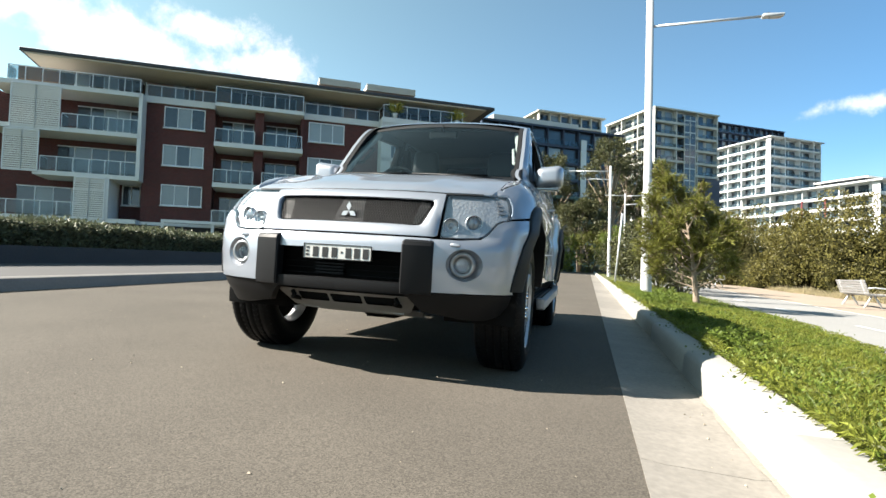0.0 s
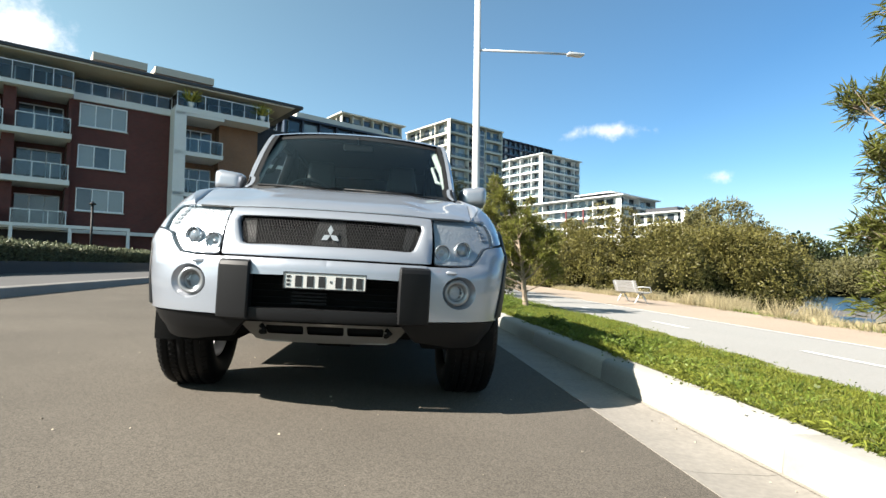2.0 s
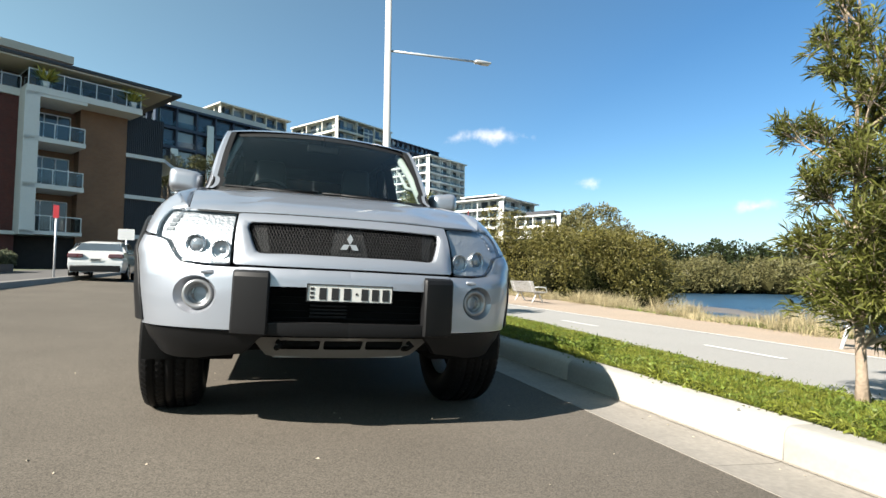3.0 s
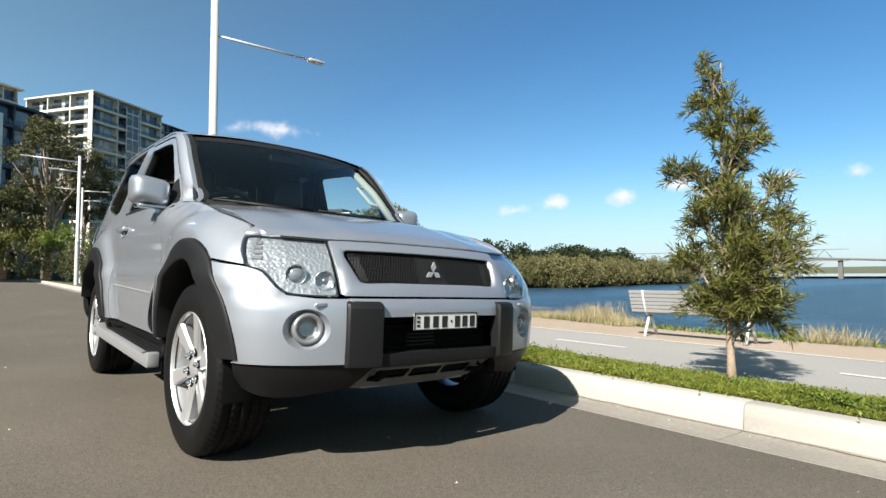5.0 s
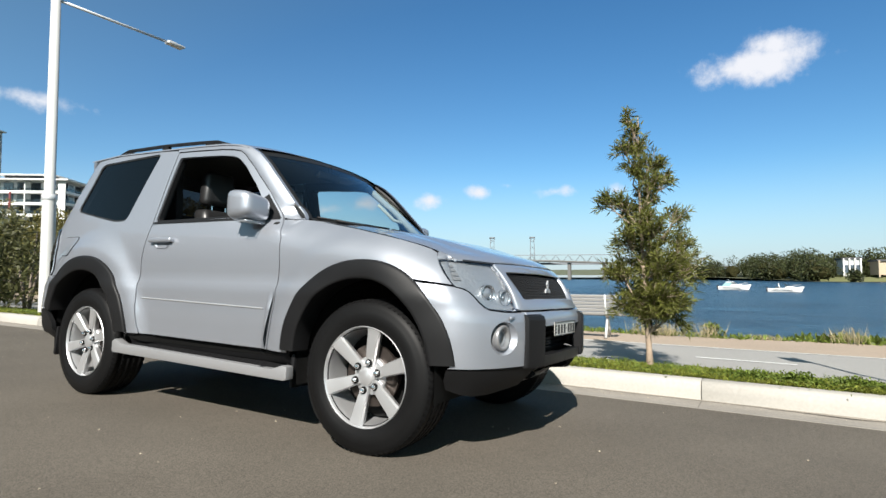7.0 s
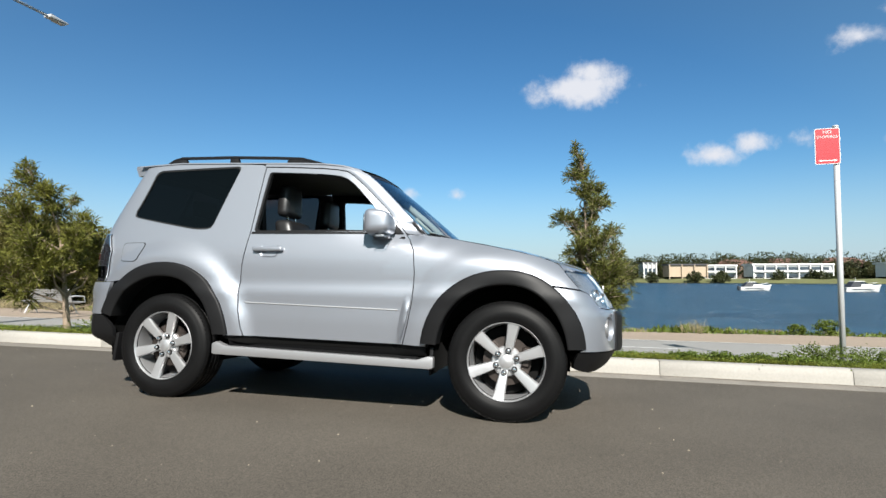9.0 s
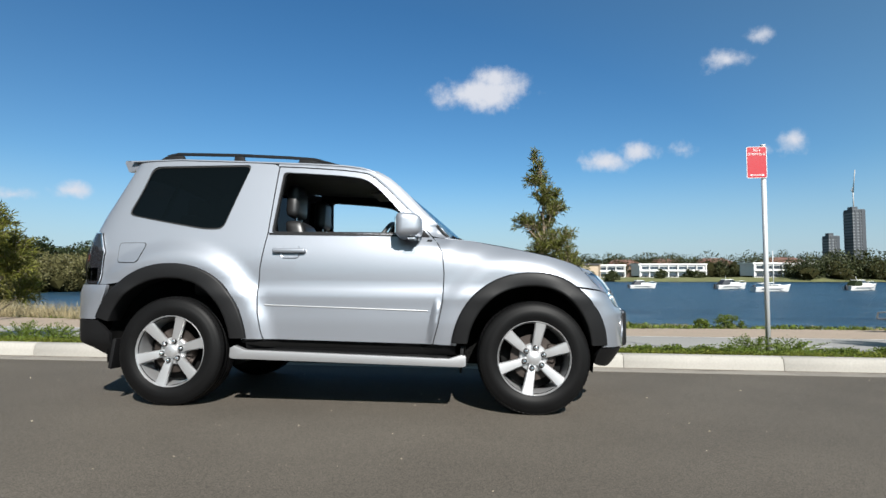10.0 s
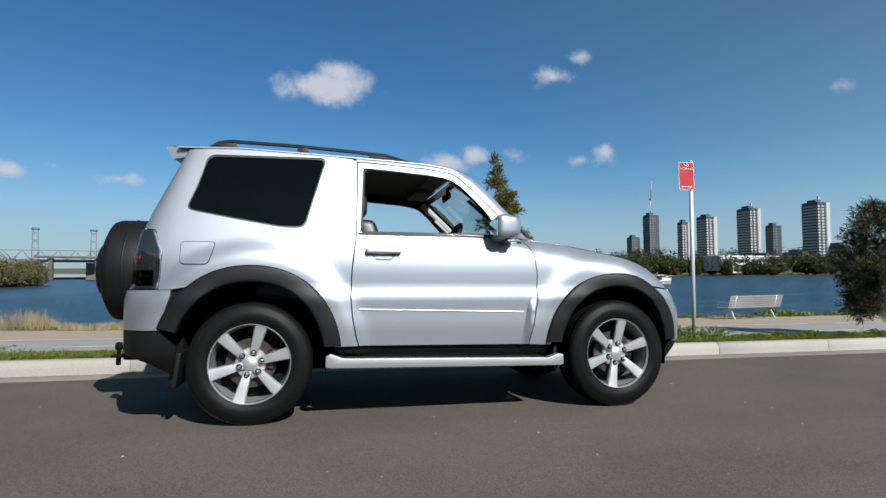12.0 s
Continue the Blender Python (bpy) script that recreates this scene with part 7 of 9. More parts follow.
# mown bank in front of the far buildings
lawn_green = mat("lawn_green", (0.087, 0.092, 0.032), 0.95, 0, 0.35, 0.15, 2)
bm = bmesh.new()
rows = []
for k in range(52):
    y = -28 - 3 * k
    x = 274.5 + (y + 64) * 0.34 if y > -121 else 255.1 + (y + 121) * 0.16
    x += 0.8 * noise.noise(Vector((0, y * 0.2, 1)))
    rise = 0.25 * noise.noise(Vector((3, y * 0.12, 1)))
    rows.append([bm.verts.new(q) for q in ((x, y, -2.1), (x + 1.2, y, -1.5 + rise * 0.4), (x + 8, y, -0.5 + rise), (x + 13.5, y, 0.2 + rise), (x + 13.6, y, -2.1))])
for a, b in zip(rows, rows[1:]):
    for k in range(4):
        bm.faces.new((a[k], b[k], b[k + 1], a[k + 1]))
bmesh.ops.recalc_face_normals(bm, faces=bm.faces[:])
tagged(part("lawn", bm, lawn_green, None), kind="structure")


# tile-roofed houses behind the waterfront
roof_tile = mat("roof_tile", (0.116, 0.060, 0.044), 0.85, 0, 0.25, 0.5, 4)
house_tan = mat("house_tan", (0.208, 0.144, 0.104), 0.9, 0, 0.2, 0.4, 5)


def shore_house(at, w, h, d, turn, wall_m):
    b = thing("waterside_house", (at[0], at[1], -0.5), "house with a brown tiled hip roof behind the far shore", "house", "far shore houses", turn=turn)
    part("wall", boxes(((0, 0, h / 2), (d, w, h))), wall_m, b)
    bm = bmesh.new()
    e = [bm.verts.new(q) for q in ((-d / 2 - 0.8, -w / 2 - 0.8, h), (d / 2 + 0.8, -w / 2 - 0.8, h), (d / 2 + 0.8, w / 2 + 0.8, h), (-d / 2 - 0.8, w / 2 + 0.8, h))]
    r = [bm.verts.new((0, q, h + 0.28 * d)) for q in (-w / 2 + d * 0.45, w / 2 - d * 0.45)]
    for f in ((e[0], e[1], r[0]), (e[1], e[2], r[1], r[0]), (e[2], e[3], r[1]), (e[3], e[0], r[0], r[1]), (e[3], e[2], e[1], e[0])):
        bm.faces.new(f)
    part("roof", bm, roof_tile, b)
    m = max(3, int(w / 4))
    for k in range(m):
        part("window", boxes(((-d / 2 - 0.05, -w / 2 + w * (k + 0.5) / m, h - 1.6), (0.2, w / m * 0.5, 1.5))), pane_dark, b)
    return b


for at, w, h, turn, wm in (((318, -86), 20, 7.6, 6, house_tan), ((322, -112), 24, 8.0, 8, render_cream), ((316, -136), 22, 8.2, 9, house_tan), ((300, -165), 26, 8.0, 10, house_tan)):
    shore_house(at, w, h, 12, turn, wm)

# bridges
pier_grey = mat("pier_grey", (0.085, 0.083, 0.078), 0.85, 0, 0.2, 0.2, 3)
br = thing("lift_bridge", (0, 0, -2.0), "steel truss bridge with two lift towers over the river", "bridge")
A, B = Vector((330, 290, 0)), Vector((409, 90, 0))
ax = (B - A).normalized()
ang = math.degrees(math.atan2(ax.y, ax.x))
length = (B - A).length
bm = bmesh.new()
m = pose(A.x, A.y, 0, 0, 0, ang)
add_box(bm, (length / 2, 0, 12.0), (length, 5, 1.6), 0, m)
add_box(bm, (length / 2, 0, 18.5), (length, 0.6, 0.5), 0, m)
part("deck", bm, steel_grey, br)
for k in range(int(length / 9)):
    bm = bmesh.new()
    add_tube(bm, [m @ Vector((9 * k, 0, 12.5)), m @ Vector((9 * k + 4.5, 0, 18.5)), m @ Vector((9 * k + 9, 0, 12.5))], 0.28, 4)
    part("truss_bay", bm, steel_grey, br)
for p in ((379.0, 172.0), (390.5, 143.8)):
    bm = bmesh.new()
    c = Vector((p[0], p[1], 0))
    for dx in (-1.9, 1.9):
        add_tube(bm, [c + ax * dx + Vector((0, 0, 0)), c + ax * dx * 0.7 + Vector((0, 0, 32))], 0.26, 4)
    for z in (16, 21, 26, 31):
        add_tube(bm, [c + ax * -1.7 + Vector((0, 0, z)), c + ax * 1.7 + Vector((0, 0, z - 3))], 0.13, 4)
        add_tube(bm, [c + ax * 1.7 + Vector((0, 0, z)), c + ax * -1.7 + Vector((0, 0, z - 3))], 0.13, 4)
    add_tube(bm, [c + ax * -2.1 + Vector((0, 0, 32)), c + ax * 2.1 + Vector((0, 0, 32))], 0.7, 5)
    part("lift_tower", bm, steel_grey, br)
    part("tower_pier", boxes(((p[0], p[1], 5.5), (4, 7, 11))), pier_grey, br)
rb = thing("road_bridge", (0, 0, -2.0), "low concrete road bridge on round piers", "bridge")
A2, B2 = Vector((372, 168, 0)), Vector((422, -20, 0))
bm = bmesh.new()
prev = None
for k in range(9):
    p = A2.lerp(B2, k / 8)
    h = 13.5 - 6.5 * soft(0, 1, k / 8)
    cur = [bm.verts.new(p + Vector((0, 0, h)) + Vector((d, 0, dz))) for d, dz in ((-3, 0.4), (-3, 1.6), (6, 1.6), (6, 0.4))]
    if prev:
        for i in range(4):
            bm.faces.new((prev[i], prev[(i + 1) % 4], cur[(i + 1) % 4], cur[i]))
    prev = cur
part("deck", bm, pier_grey, rb)
for k in range(9):
    p = A2.lerp(B2, (k + 0.3) / 8)
    h = 13.5 - 6.5 * soft(0, 1, (k + 0.3) / 8)
    part("pier", boxes(((p.x, p.y, h / 2), (2.4, 2.2, h))), pier_grey, rb)

# ---- trees, hedge, grasses ----
def leaf_mat(name, col, var=0.25, trans=0.25, gloss=0.5, island=0.55):
    m = mat(name, col, gloss, 0, var, 1.2, 25, island=island, spec=0.2)
    n, l = m.node_tree.nodes, m.node_tree.links
    p = n["Principled BSDF"]
    t, x = n.new("ShaderNodeBsdfTranslucent"), n.new("ShaderNodeMixShader")
    l.new(p.inputs["Base Color"].links[0].from_socket, t.inputs["Color"])
    x.inputs[0].default_value = trans
    l.new(p.outputs[0], x.inputs[1]), l.new(t.outputs[0], x.inputs[2])
    l.new(x.outputs[0], n["Material Output"].inputs["Surface"])
    return m


leaf_olive = leaf_mat("leaf_olive", (0.087, 0.092, 0.021), 0.3, 0.3)
leaf_mangrove = leaf_mat("leaf_mangrove", (0.090, 0.080, 0.021), 0.25, 0.2, 0.5, 0.4)
leaf_bank = leaf_mat("leaf_bank", (0.094, 0.088, 0.036), 0.25, 0.2, 0.5, 0.35)
leaf_bright = leaf_mat("leaf_bright", (0.116, 0.118, 0.024), 0.25, 0.35)
leaf_shore = leaf_mat("leaf_shore", (0.034, 0.040, 0.015))
leaf_gum = leaf_mat("leaf_gum", (0.058, 0.060, 0.024))
# leaf tone with the third street tree's own shade put into the colour
leaf_shade = leaf_mat("leaf_shade", (0.036, 0.040, 0.016))
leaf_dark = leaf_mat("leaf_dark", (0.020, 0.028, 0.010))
leaf_hedge = leaf_mat("leaf_hedge", (0.100, 0.108, 0.062))
leaf_weed = leaf_mat("leaf_weed", (0.102, 0.134, 0.024), 0.25, 0.4)
leaf_clump = leaf_mat("leaf_clump", (0.104, 0.142, 0.024), 0.3, 0.42)
# near-black core colour: painted shade for the gaps between leaf clumps
thicket_shade = mat("thicket_shade", (0.022, 0.021, 0.009), 1.0, 0, 0.5, 1.5, 9, spec=0.0)
grass_green = leaf_mat("grass_green", (0.145, 0.160, 0.026), 0.25, 0.4)
grass_dry = leaf_mat("grass_dry", (0.302, 0.255, 0.150), 0.2, 0.35, 0.7)
bark_pale = mat("bark_pale", (0.220, 0.168, 0.122), 0.9, 0, 0.35, 5, 40, 0.01)
bark_grey = mat("bark_grey", (0.128, 0.104, 0.081), 0.9, 0, 0.3, 4, 40, 0.01)
rng = np.random.default_rng(7)


def blades(name, roots, dirs, lengths, widths, material, parent=None, bend=0.0, kind="", faces=None):
    """Many leaves at once: each a long lozenge of two triangles from its root along its own direction."""
    n = len(roots)
    side = np.cross(dirs, rng.normal(size=(n, 3)) if faces is None else faces + rng.normal(size=(n, 3)) * 0.45)
    side /= np.linalg.norm(side, axis=1, keepdims=True) + 1e-9
    tip = roots + dirs * lengths[:, None]
    tip[:, 2] -= bend * lengths
    mid = roots + dirs * (lengths * 0.45)[:, None]
    a, b = mid + side * widths[:, None] / 2, mid - side * widths[:, None] / 2
    vs = np.stack([roots, a, tip, b], 1).reshape(-1, 3)
    me = bpy.data.meshes.new(name)
    me.vertices.add(4 * n)
    me.vertices.foreach_set("co", vs.astype(np.float32).ravel())
    me.loops.add(4 * n)
    me.loops.foreach_set("vertex_index", np.arange(4 * n, dtype=np.int32))
    me.polygons.add(n)
    me.polygons.foreach_set("loop_start", np.arange(0, 4 * n, 4, dtype=np.int32))
    me.update(calc_edges=True)
    me.validate()
    me.materials.append(material)
    ob = new(name, me)
    ob.parent = parent
    if kind:
        ob["kind"] = kind
    return ob


def unit(v):
    return v / (np.linalg.norm(v, axis=1, keepdims=True) + 1e-9)


def cloud_of_leaves(centres, radii, per, shell=0.55):
    """Roots and directions of leaves round many clumps, denser at their skins."""
    c = np.repeat(np.array(centres, float), per, 0)
    r = np.repeat(np.array(radii, float), per)
    d = unit(rng.normal(size=(len(c), 3)))
    k = shell + (1 - shell) * rng.random(len(c)) ** 0.6
    p = c + d * (r * k)[:, None] * np.array([1, 1, 0.85])
    return p, d


def lobed_tree(at, h, lobes, label, seed, material, leaf=0.11, dense=5200, lean=(0.0, 0.0), girth=0.05, droop=0.0, bark=None):
    """A young street tree: a trunk, a limb into each lobe (x, y, z, radius), twigs with whorls of long thin leaves."""
    g = np.random.default_rng(seed)
    t = thing("street_tree", at, label, "tree", "street trees")
    way = [Vector((lean[0] * z / h + 0.025 * math.sin(z * 2.1 + seed), lean[1] * z / h + 0.02 * math.cos(z * 1.7 + seed), z)) for z in np.linspace(-0.1, h * 0.96, 12)]
    bm = bmesh.new()
    add_tube(bm, way, [girth * (1 - i / 11) ** 1.5 + 0.006 + (0.018 if i == 0 else 0) for i in range(12)], 9)
    part("trunk", bm, bark or bark_pale, t)
    ps, ds, ls = [], [], []
    for x, y, z, r in lobes:
        c = Vector((x, y, z))
        zb = max(0.12 * h, z - 0.35 * math.hypot(x, y) - 0.5 * r - 0.12)
        q = np.interp(zb, [p.z for p in way], range(12))
        base = way[int(q)].lerp(way[min(11, int(q) + 1)], q % 1)
        bm = bmesh.new()
        mid = base.lerp(c, 0.55) + Vector((g.normal(0, 0.03), g.normal(0, 0.03), -0.12 * (c - base).length))
        add_tube(bm, [base, mid, c], [0.006 + 0.05 * r, 0.004 + 0.03 * r, 0.004], 6, False)
        twigs = 9 + int(110 * r)
        for k in range(twigs):
            d = Vector(g.normal(size=3))
            d = (d.normalized() + (c - base).normalized() * 0.5 + Vector((0, 0, 0.15))).normalized()
            end = c + d * r * (0.55 + 0.6 * g.random())
            st = mid.lerp(c, 0.4 + 0.6 * g.random())
            add_tube(bm, [st, st.lerp(end, 0.5) + Vector((0, 0, -0.06 * r)), end], [0.004, 0.003, 0.0015], 4, False)
            n = max(6, int(dense * r * r / twigs))
            f = g.random(n) ** 0.55
            v = (end - st)
            ps.append(np.array(st)[None] + f[:, None] * np.array(v)[None] + g.normal(size=(n, 3)) * 0.012)
            ds.append(np.array(v.normalized())[None] * 0.75 + g.normal(size=(n, 3)) * 0.55 + np.array([0, 0, 0.12 - droop]))
            ls.append(leaf * (0.55 + 0.75 * g.random(n)))
        part("limb", bm, bark or bark_pale, t)
    p, d, ln = np.concatenate(ps), unit(np.concatenate(ds)), np.concatenate(ls)
    blades("crown", p, d, ln, ln * (0.10 + 0.06 * g.random(len(ln))), material, t, 0.12)
    return t


def bushy_tree(name, at, h, spread, label, seed, clumps=60, per=130, leaf=0.09, width=0.35, material=None, trunks=3, low=0.2, category="tree", group="", bark=None, flat=0.75):
    """A broad crown of many leaf clumps on forked stems."""
    g = np.random.default_rng(seed)
    t = thing(name, at, label, category, group)
    bm = bmesh.new()
    cs, rs = [], []
    for k in range(clumps):
        a, f = g.random() * 6.283, g.random()
        z = h * (low + (0.93 - low) * f)
        prof = spread * math.sqrt(max(0.05, 1 - ((f - 0.42) / 0.62) ** 2))
        q = prof * (0.35 + 0.65 * g.random() ** 0.5)
        cs.append((math.cos(a) * q, math.sin(a) * q, z))
        rs.append(spread * (0.17 + 0.14 * g.random()))
    for k in range(trunks):
        c = cs[(k * 7) % clumps]
        add_tube(bm, [(0.05 * k, 0.04 * k, -0.2), (c[0] * 0.25, c[1] * 0.25, h * 0.3), (c[0] * 0.6, c[1] * 0.6, max(c[2], h * 0.6))], [0.022 * h, 0.015 * h, 0.005 * h], 7)
    part("trunk", bm, bark or bark_grey, t)
    bm = bmesh.new()
    for k in range(0, clumps, 2):
        c = Vector(cs[k])
        add_tube(bm, [(c.x * 0.2, c.y * 0.2, c.z * 0.65), c * 0.98], [0.006 * h, 0.002 * h], 5, False)
    part("limb", bm, bark or bark_grey, t)
    p, d = cloud_of_leaves(cs, rs, per, 0.45)
    dirs = unit(d * 0.7 + rng.normal(size=d.shape) * 0.7)
    ln = leaf * (0.6 + 0.8 * rng.random(len(p)))
    blades("crown", p, dirs, ln, ln * width, material or leaf_gum, t)
    return t


# crown lobes: way across and along the young tree's own crown, height, radius
SLIM = [(-0.22, 0, 0.60, 0.24), (0.26, 0, 0.60, 0.27), (0.02, 0.12, 0.56, 0.24), (-0.05, -0.2, 0.58, 0.23), (0, 0.3, 0.76, 0.28), (0.05, -0.28, 0.8, 0.27), (-0.3, 0.1, 0.98, 0.23), (0.38, -0.05, 1.03, 0.25), (0.05, 0.3, 1.12, 0.27), (0, -0.3, 1.05, 0.27),
        (0.44, 0.05, 1.32, 0.18), (-0.28, -0.05, 1.33, 0.21), (0.1, 0.22, 1.38, 0.24), (-0.05, -0.25, 1.45, 0.23), (0.38, 0, 1.63, 0.14), (-0.1, 0.05, 1.62, 0.21), (-0.5, 0.05, 1.80, 0.13), (-0.3, 0, 1.75, 0.16),
        (0.05, 0.15, 1.8, 0.17), (0.02, -0.08, 1.95, 0.18), (0.22, 0, 2.03, 0.15), (-0.15, -0.1, 2.15, 0.19), (0.10, 0.05, 2.25, 0.17), (-0.26, 0, 2.38, 0.14), (-0.03, 0.08, 2.42, 0.15), (-0.13, 0, 2.58, 0.12), (-0.19, 0, 2.72, 0.08), (-0.2, 0, 2.83, 0.055)]
ax, ay = Vector((0.56, -0.83)), Vector((0.83, 0.56))
lobed_tree((3.17, -1.95, land_z(3.17, -1.95)), 2.9, [(ax.x * (a * 0.92 + 0.06) + ay.x * b * 0.9 + 0.085 * z, ax.y * (a * 0.92 + 0.06) + ay.y * b * 0.9 + 0.035 * z, z, r) for a, b, z, r in SLIM], "slim young street tree with narrow olive leaves on the verge", 3, leaf_olive, 0.085, 21000, (0.26, 0.10), 0.030)


def random_lobes(n, h, spread, seed, low=0.2, r0=0.2, r1=0.32):
    g = np.random.default_rng(seed)
    out = []
    for k in range(n):
        f = (k + 0.5) / n
        a = 2.4 * k + g.normal(0, 0.4)
        q = spread * math.sqrt(max(0.02, 1 - ((f - 0.35) / 0.68) ** 2)) * (0.45 + 0.5 * g.random())
        out.append((math.cos(a) * q, math.sin(a) * q, h * (low + (0.92 - low) * f), r0 + (r1 - r0) * g.random()))
    return out


FORKED = [(-0.65, 0.1, 2.45, 0.22), (-0.5, -0.2, 2.2, 0.28), (-0.8, 0, 1.9, 0.28), (-0.45, 0.3, 1.7, 0.32), (-0.78, -0.3, 1.4, 0.28), (-0.9, 0.2, 1.05, 0.28), (-0.5, -0.35, 1.1, 0.33), (-0.2, 0.4, 1.4, 0.28),
          (0, -0.2, 1.75, 0.28), (0.05, 0.1, 2.2, 0.13), (0.25, 0.3, 1.5, 0.28), (0.45, -0.1, 1.35, 0.27), (0.4, 0.35, 1.0, 0.3), (0.1, -0.45, 1.05, 0.3), (-0.1, 0.2, 0.78, 0.27), (0.5, -0.3, 0.72, 0.22), (-0.7, 0, 0.7, 0.25),
          (0.15, 0.6, 1.2, 0.27), (-0.3, -0.65, 1.5, 0.26), (-0.4, 0.65, 1.2, 0.28), (-0.25, 0, 2.0, 0.22), (-0.68, 0.05, 2.65, 0.12)]
lobed_tree((3.22, 6.65, land_z(3.22, 6.65)), 2.5, [(0.97 * a + 0.24 * b, -0.24 * a + 0.97 * b, z, r * 1.08) for a, b, z, r in FORKED], "low forked street tree with yellow olive leaves on the verge", 12, leaf_bright, 0.11, 14500, (-0.35, 0.05), 0.06)
lobed_tree((3.35, -9.25, land_z(3.3, -9)), 2.6, random_lobes(30, 2.5, 0.85, 17, 0.16, 0.24, 0.38), "dense dark young street tree on the verge", 5, leaf_shade, 0.10, 11000, (0.0, 0.0), 0.05)
# shrubs behind the second lamp, along the verge
for k, (x, y, h, r, m) in enumerate(((3.9, 13.5, 2.4, 1.3, leaf_gum), (4.3, 17.5, 3.0, 1.6, leaf_gum), (3.6, 22, 2.8, 1.5, leaf_gum), (4.6, 27, 3.4, 1.9, leaf_gum), (4.0, 34, 3.6, 2.0, leaf_gum), (5.5, 41, 4.2, 2.4, leaf_gum))):
    bushy_tree("shrub", (x, y, land_z(3.4, y) - 0.05), h, r, "leafy olive shrub beside the footpath", 20 + k, 36, 110, 0.16, 0.3, m, 3, 0.12, "shrub", "shrubs along the path")
# gum trees and bushes at the end of the street
for k, (x, y, h, r) in enumerate(((3.9, 70.4, 19.0, 4.2), (7.2, 73, 17.5, 3.6), (-4.4, 75, 18.2, 3.8), (-7.6, 70, 16.0, 3.2), (0.0, 64, 9.5, 3.4), (-13, 72, 16.0, 4.4))):
    bushy_tree("gum_tree", (x, y, 0.5), h, r, "tall gum tree with pale stems and dull green leaves", 40 + k, 46, 210, 0.36, 0.3, leaf_gum, 4, 0.42, group="gum trees", bark=bark_pale)
for k, (x, y, h, r) in enumerate(((-2.5, 58, 4.0, 2.6), (1.5, 60, 4.6, 2.8), (-8, 60, 3.4, 3.0), (-12, 57, 3.6, 3.2), (4.6, 55, 5.0, 2.4), (-5.5, 54, 2.2, 2.2))):
    bushy_tree("bush", (x, y, 0.7), h, r, "yellow green bush at the end of the street", 60 + k, 30, 130, 0.3, 0.3, leaf_olive if k % 2 else leaf_weed, 3, 0.1, "bush", "bushes at the street's end")


def leaf_mass(name, spots, label, category, material, per_clump, leaf, seed, clumps=18, solid=0.62):
    """A thicket: over each spot (x, y, base, height, radius) a lumpy core in a shade colour and clumps of leaves on its
    dome.
    """
    g = np.random.default_rng(seed)
    cs, rs, bm = [], [], bmesh.new()
    for x, y, z, h, r in spots:
        for k in range(clumps):
            a, f = g.random() * 6.283, (k + g.random()) / clumps
            el = math.asin(min(1.0, -0.15 + 1.17 * f))
            q = 0.76 + 0.20 * g.random()
            cs.append((x + math.cos(a) * math.cos(el) * r * q, y + math.sin(a) * math.cos(el) * r * q, z + h * (0.25 + 0.62 * math.sin(el) * (0.86 + 0.2 * g.random()))))
            rs.append(r * (0.28 + 0.20 * g.random()))
        for k in range(2):
            cs.append((x, y, z + h * (0.30 + 0.06 * k)))
            rs.append(r * (0.62 + 0.06 * k))
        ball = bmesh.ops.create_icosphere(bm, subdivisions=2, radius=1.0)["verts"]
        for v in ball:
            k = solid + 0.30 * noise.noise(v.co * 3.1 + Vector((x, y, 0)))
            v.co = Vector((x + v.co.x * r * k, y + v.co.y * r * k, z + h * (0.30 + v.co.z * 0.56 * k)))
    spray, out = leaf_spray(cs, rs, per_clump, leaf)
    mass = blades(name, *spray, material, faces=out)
    part("shade_core", bm, thicket_shade, mass)
    return tagged(mass, label, category, "", "stuff")


def leaf_spray(cs, rs, per, leaf):
    p, d = cloud_of_leaves(cs, rs, per, 0.88)
    dirs = unit(np.cross(d, unit(rng.normal(size=d.shape))) + d * 0.45 + np.array([0, 0, 0.2]))
    ln = leaf * (0.6 + 0.8 * rng.random(len(p)))
    return (p, dirs, ln, ln * 0.45), d


g = np.random.default_rng(5)
near = []
for k in range(46):
    u, v = g.random(), g.random()
    x = 11.5 + 14 * u
    y = 27.5 + 3.0 * (1 - u) + 22 * v ** 1.3 - 1.5 * u + (6 * (1 - soft(0, 0.25, u)))
    near.append((x, y, -1.3 - 0.3 * u, 5.2 + 1.6 * g.random(), 1.9 + 0.7 * g.random()))
for k in range(14):
    u = k / 13
    near.append((10.8 + 13.6 * u, 29.0 - 2.8 * soft(0, 0.4, u) + 9 * (1 - soft(0, 0.3, u)) + g.normal(0, 0.3), -1.5, 5.1 + 1.2 * g.random(), 1.8 + 0.5 * g.random()))
for k in range(6):
    near.append((20.0 + 3.7 * k / 5, 28.5 + 1.5 * g.random(), -1.6, 5.7 + 0.7 * g.random(), 2.2 + 0.4 * g.random()))
near = [(x, y, z, h + 1.4 * (1 - soft(13.5, 20.0, x)), r) for x, y, z, h, r in near]
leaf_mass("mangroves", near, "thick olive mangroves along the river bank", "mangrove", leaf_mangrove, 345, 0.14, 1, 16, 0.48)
far = []
bankline = [(38, 66), (52, 88), (70, 86), (84, 82), (97, 74), (106, 70), (120, 74), (140, 76), (160, 80), (180, 78)]
for k in range(90):
    q = g.random() * (len(bankline) - 1)
    a, b = Vector(bankline[int(q)]), Vector(bankline[int(q) + 1])
    p = a.lerp(b, q % 1)
    far.append((p.x + g.normal(0, 1) + 2, p.y + abs(g.normal(0, 5)) + 2, -2.0, 5.8 + 2.2 * g.random(), 3.6 + 1.6 * g.random()))
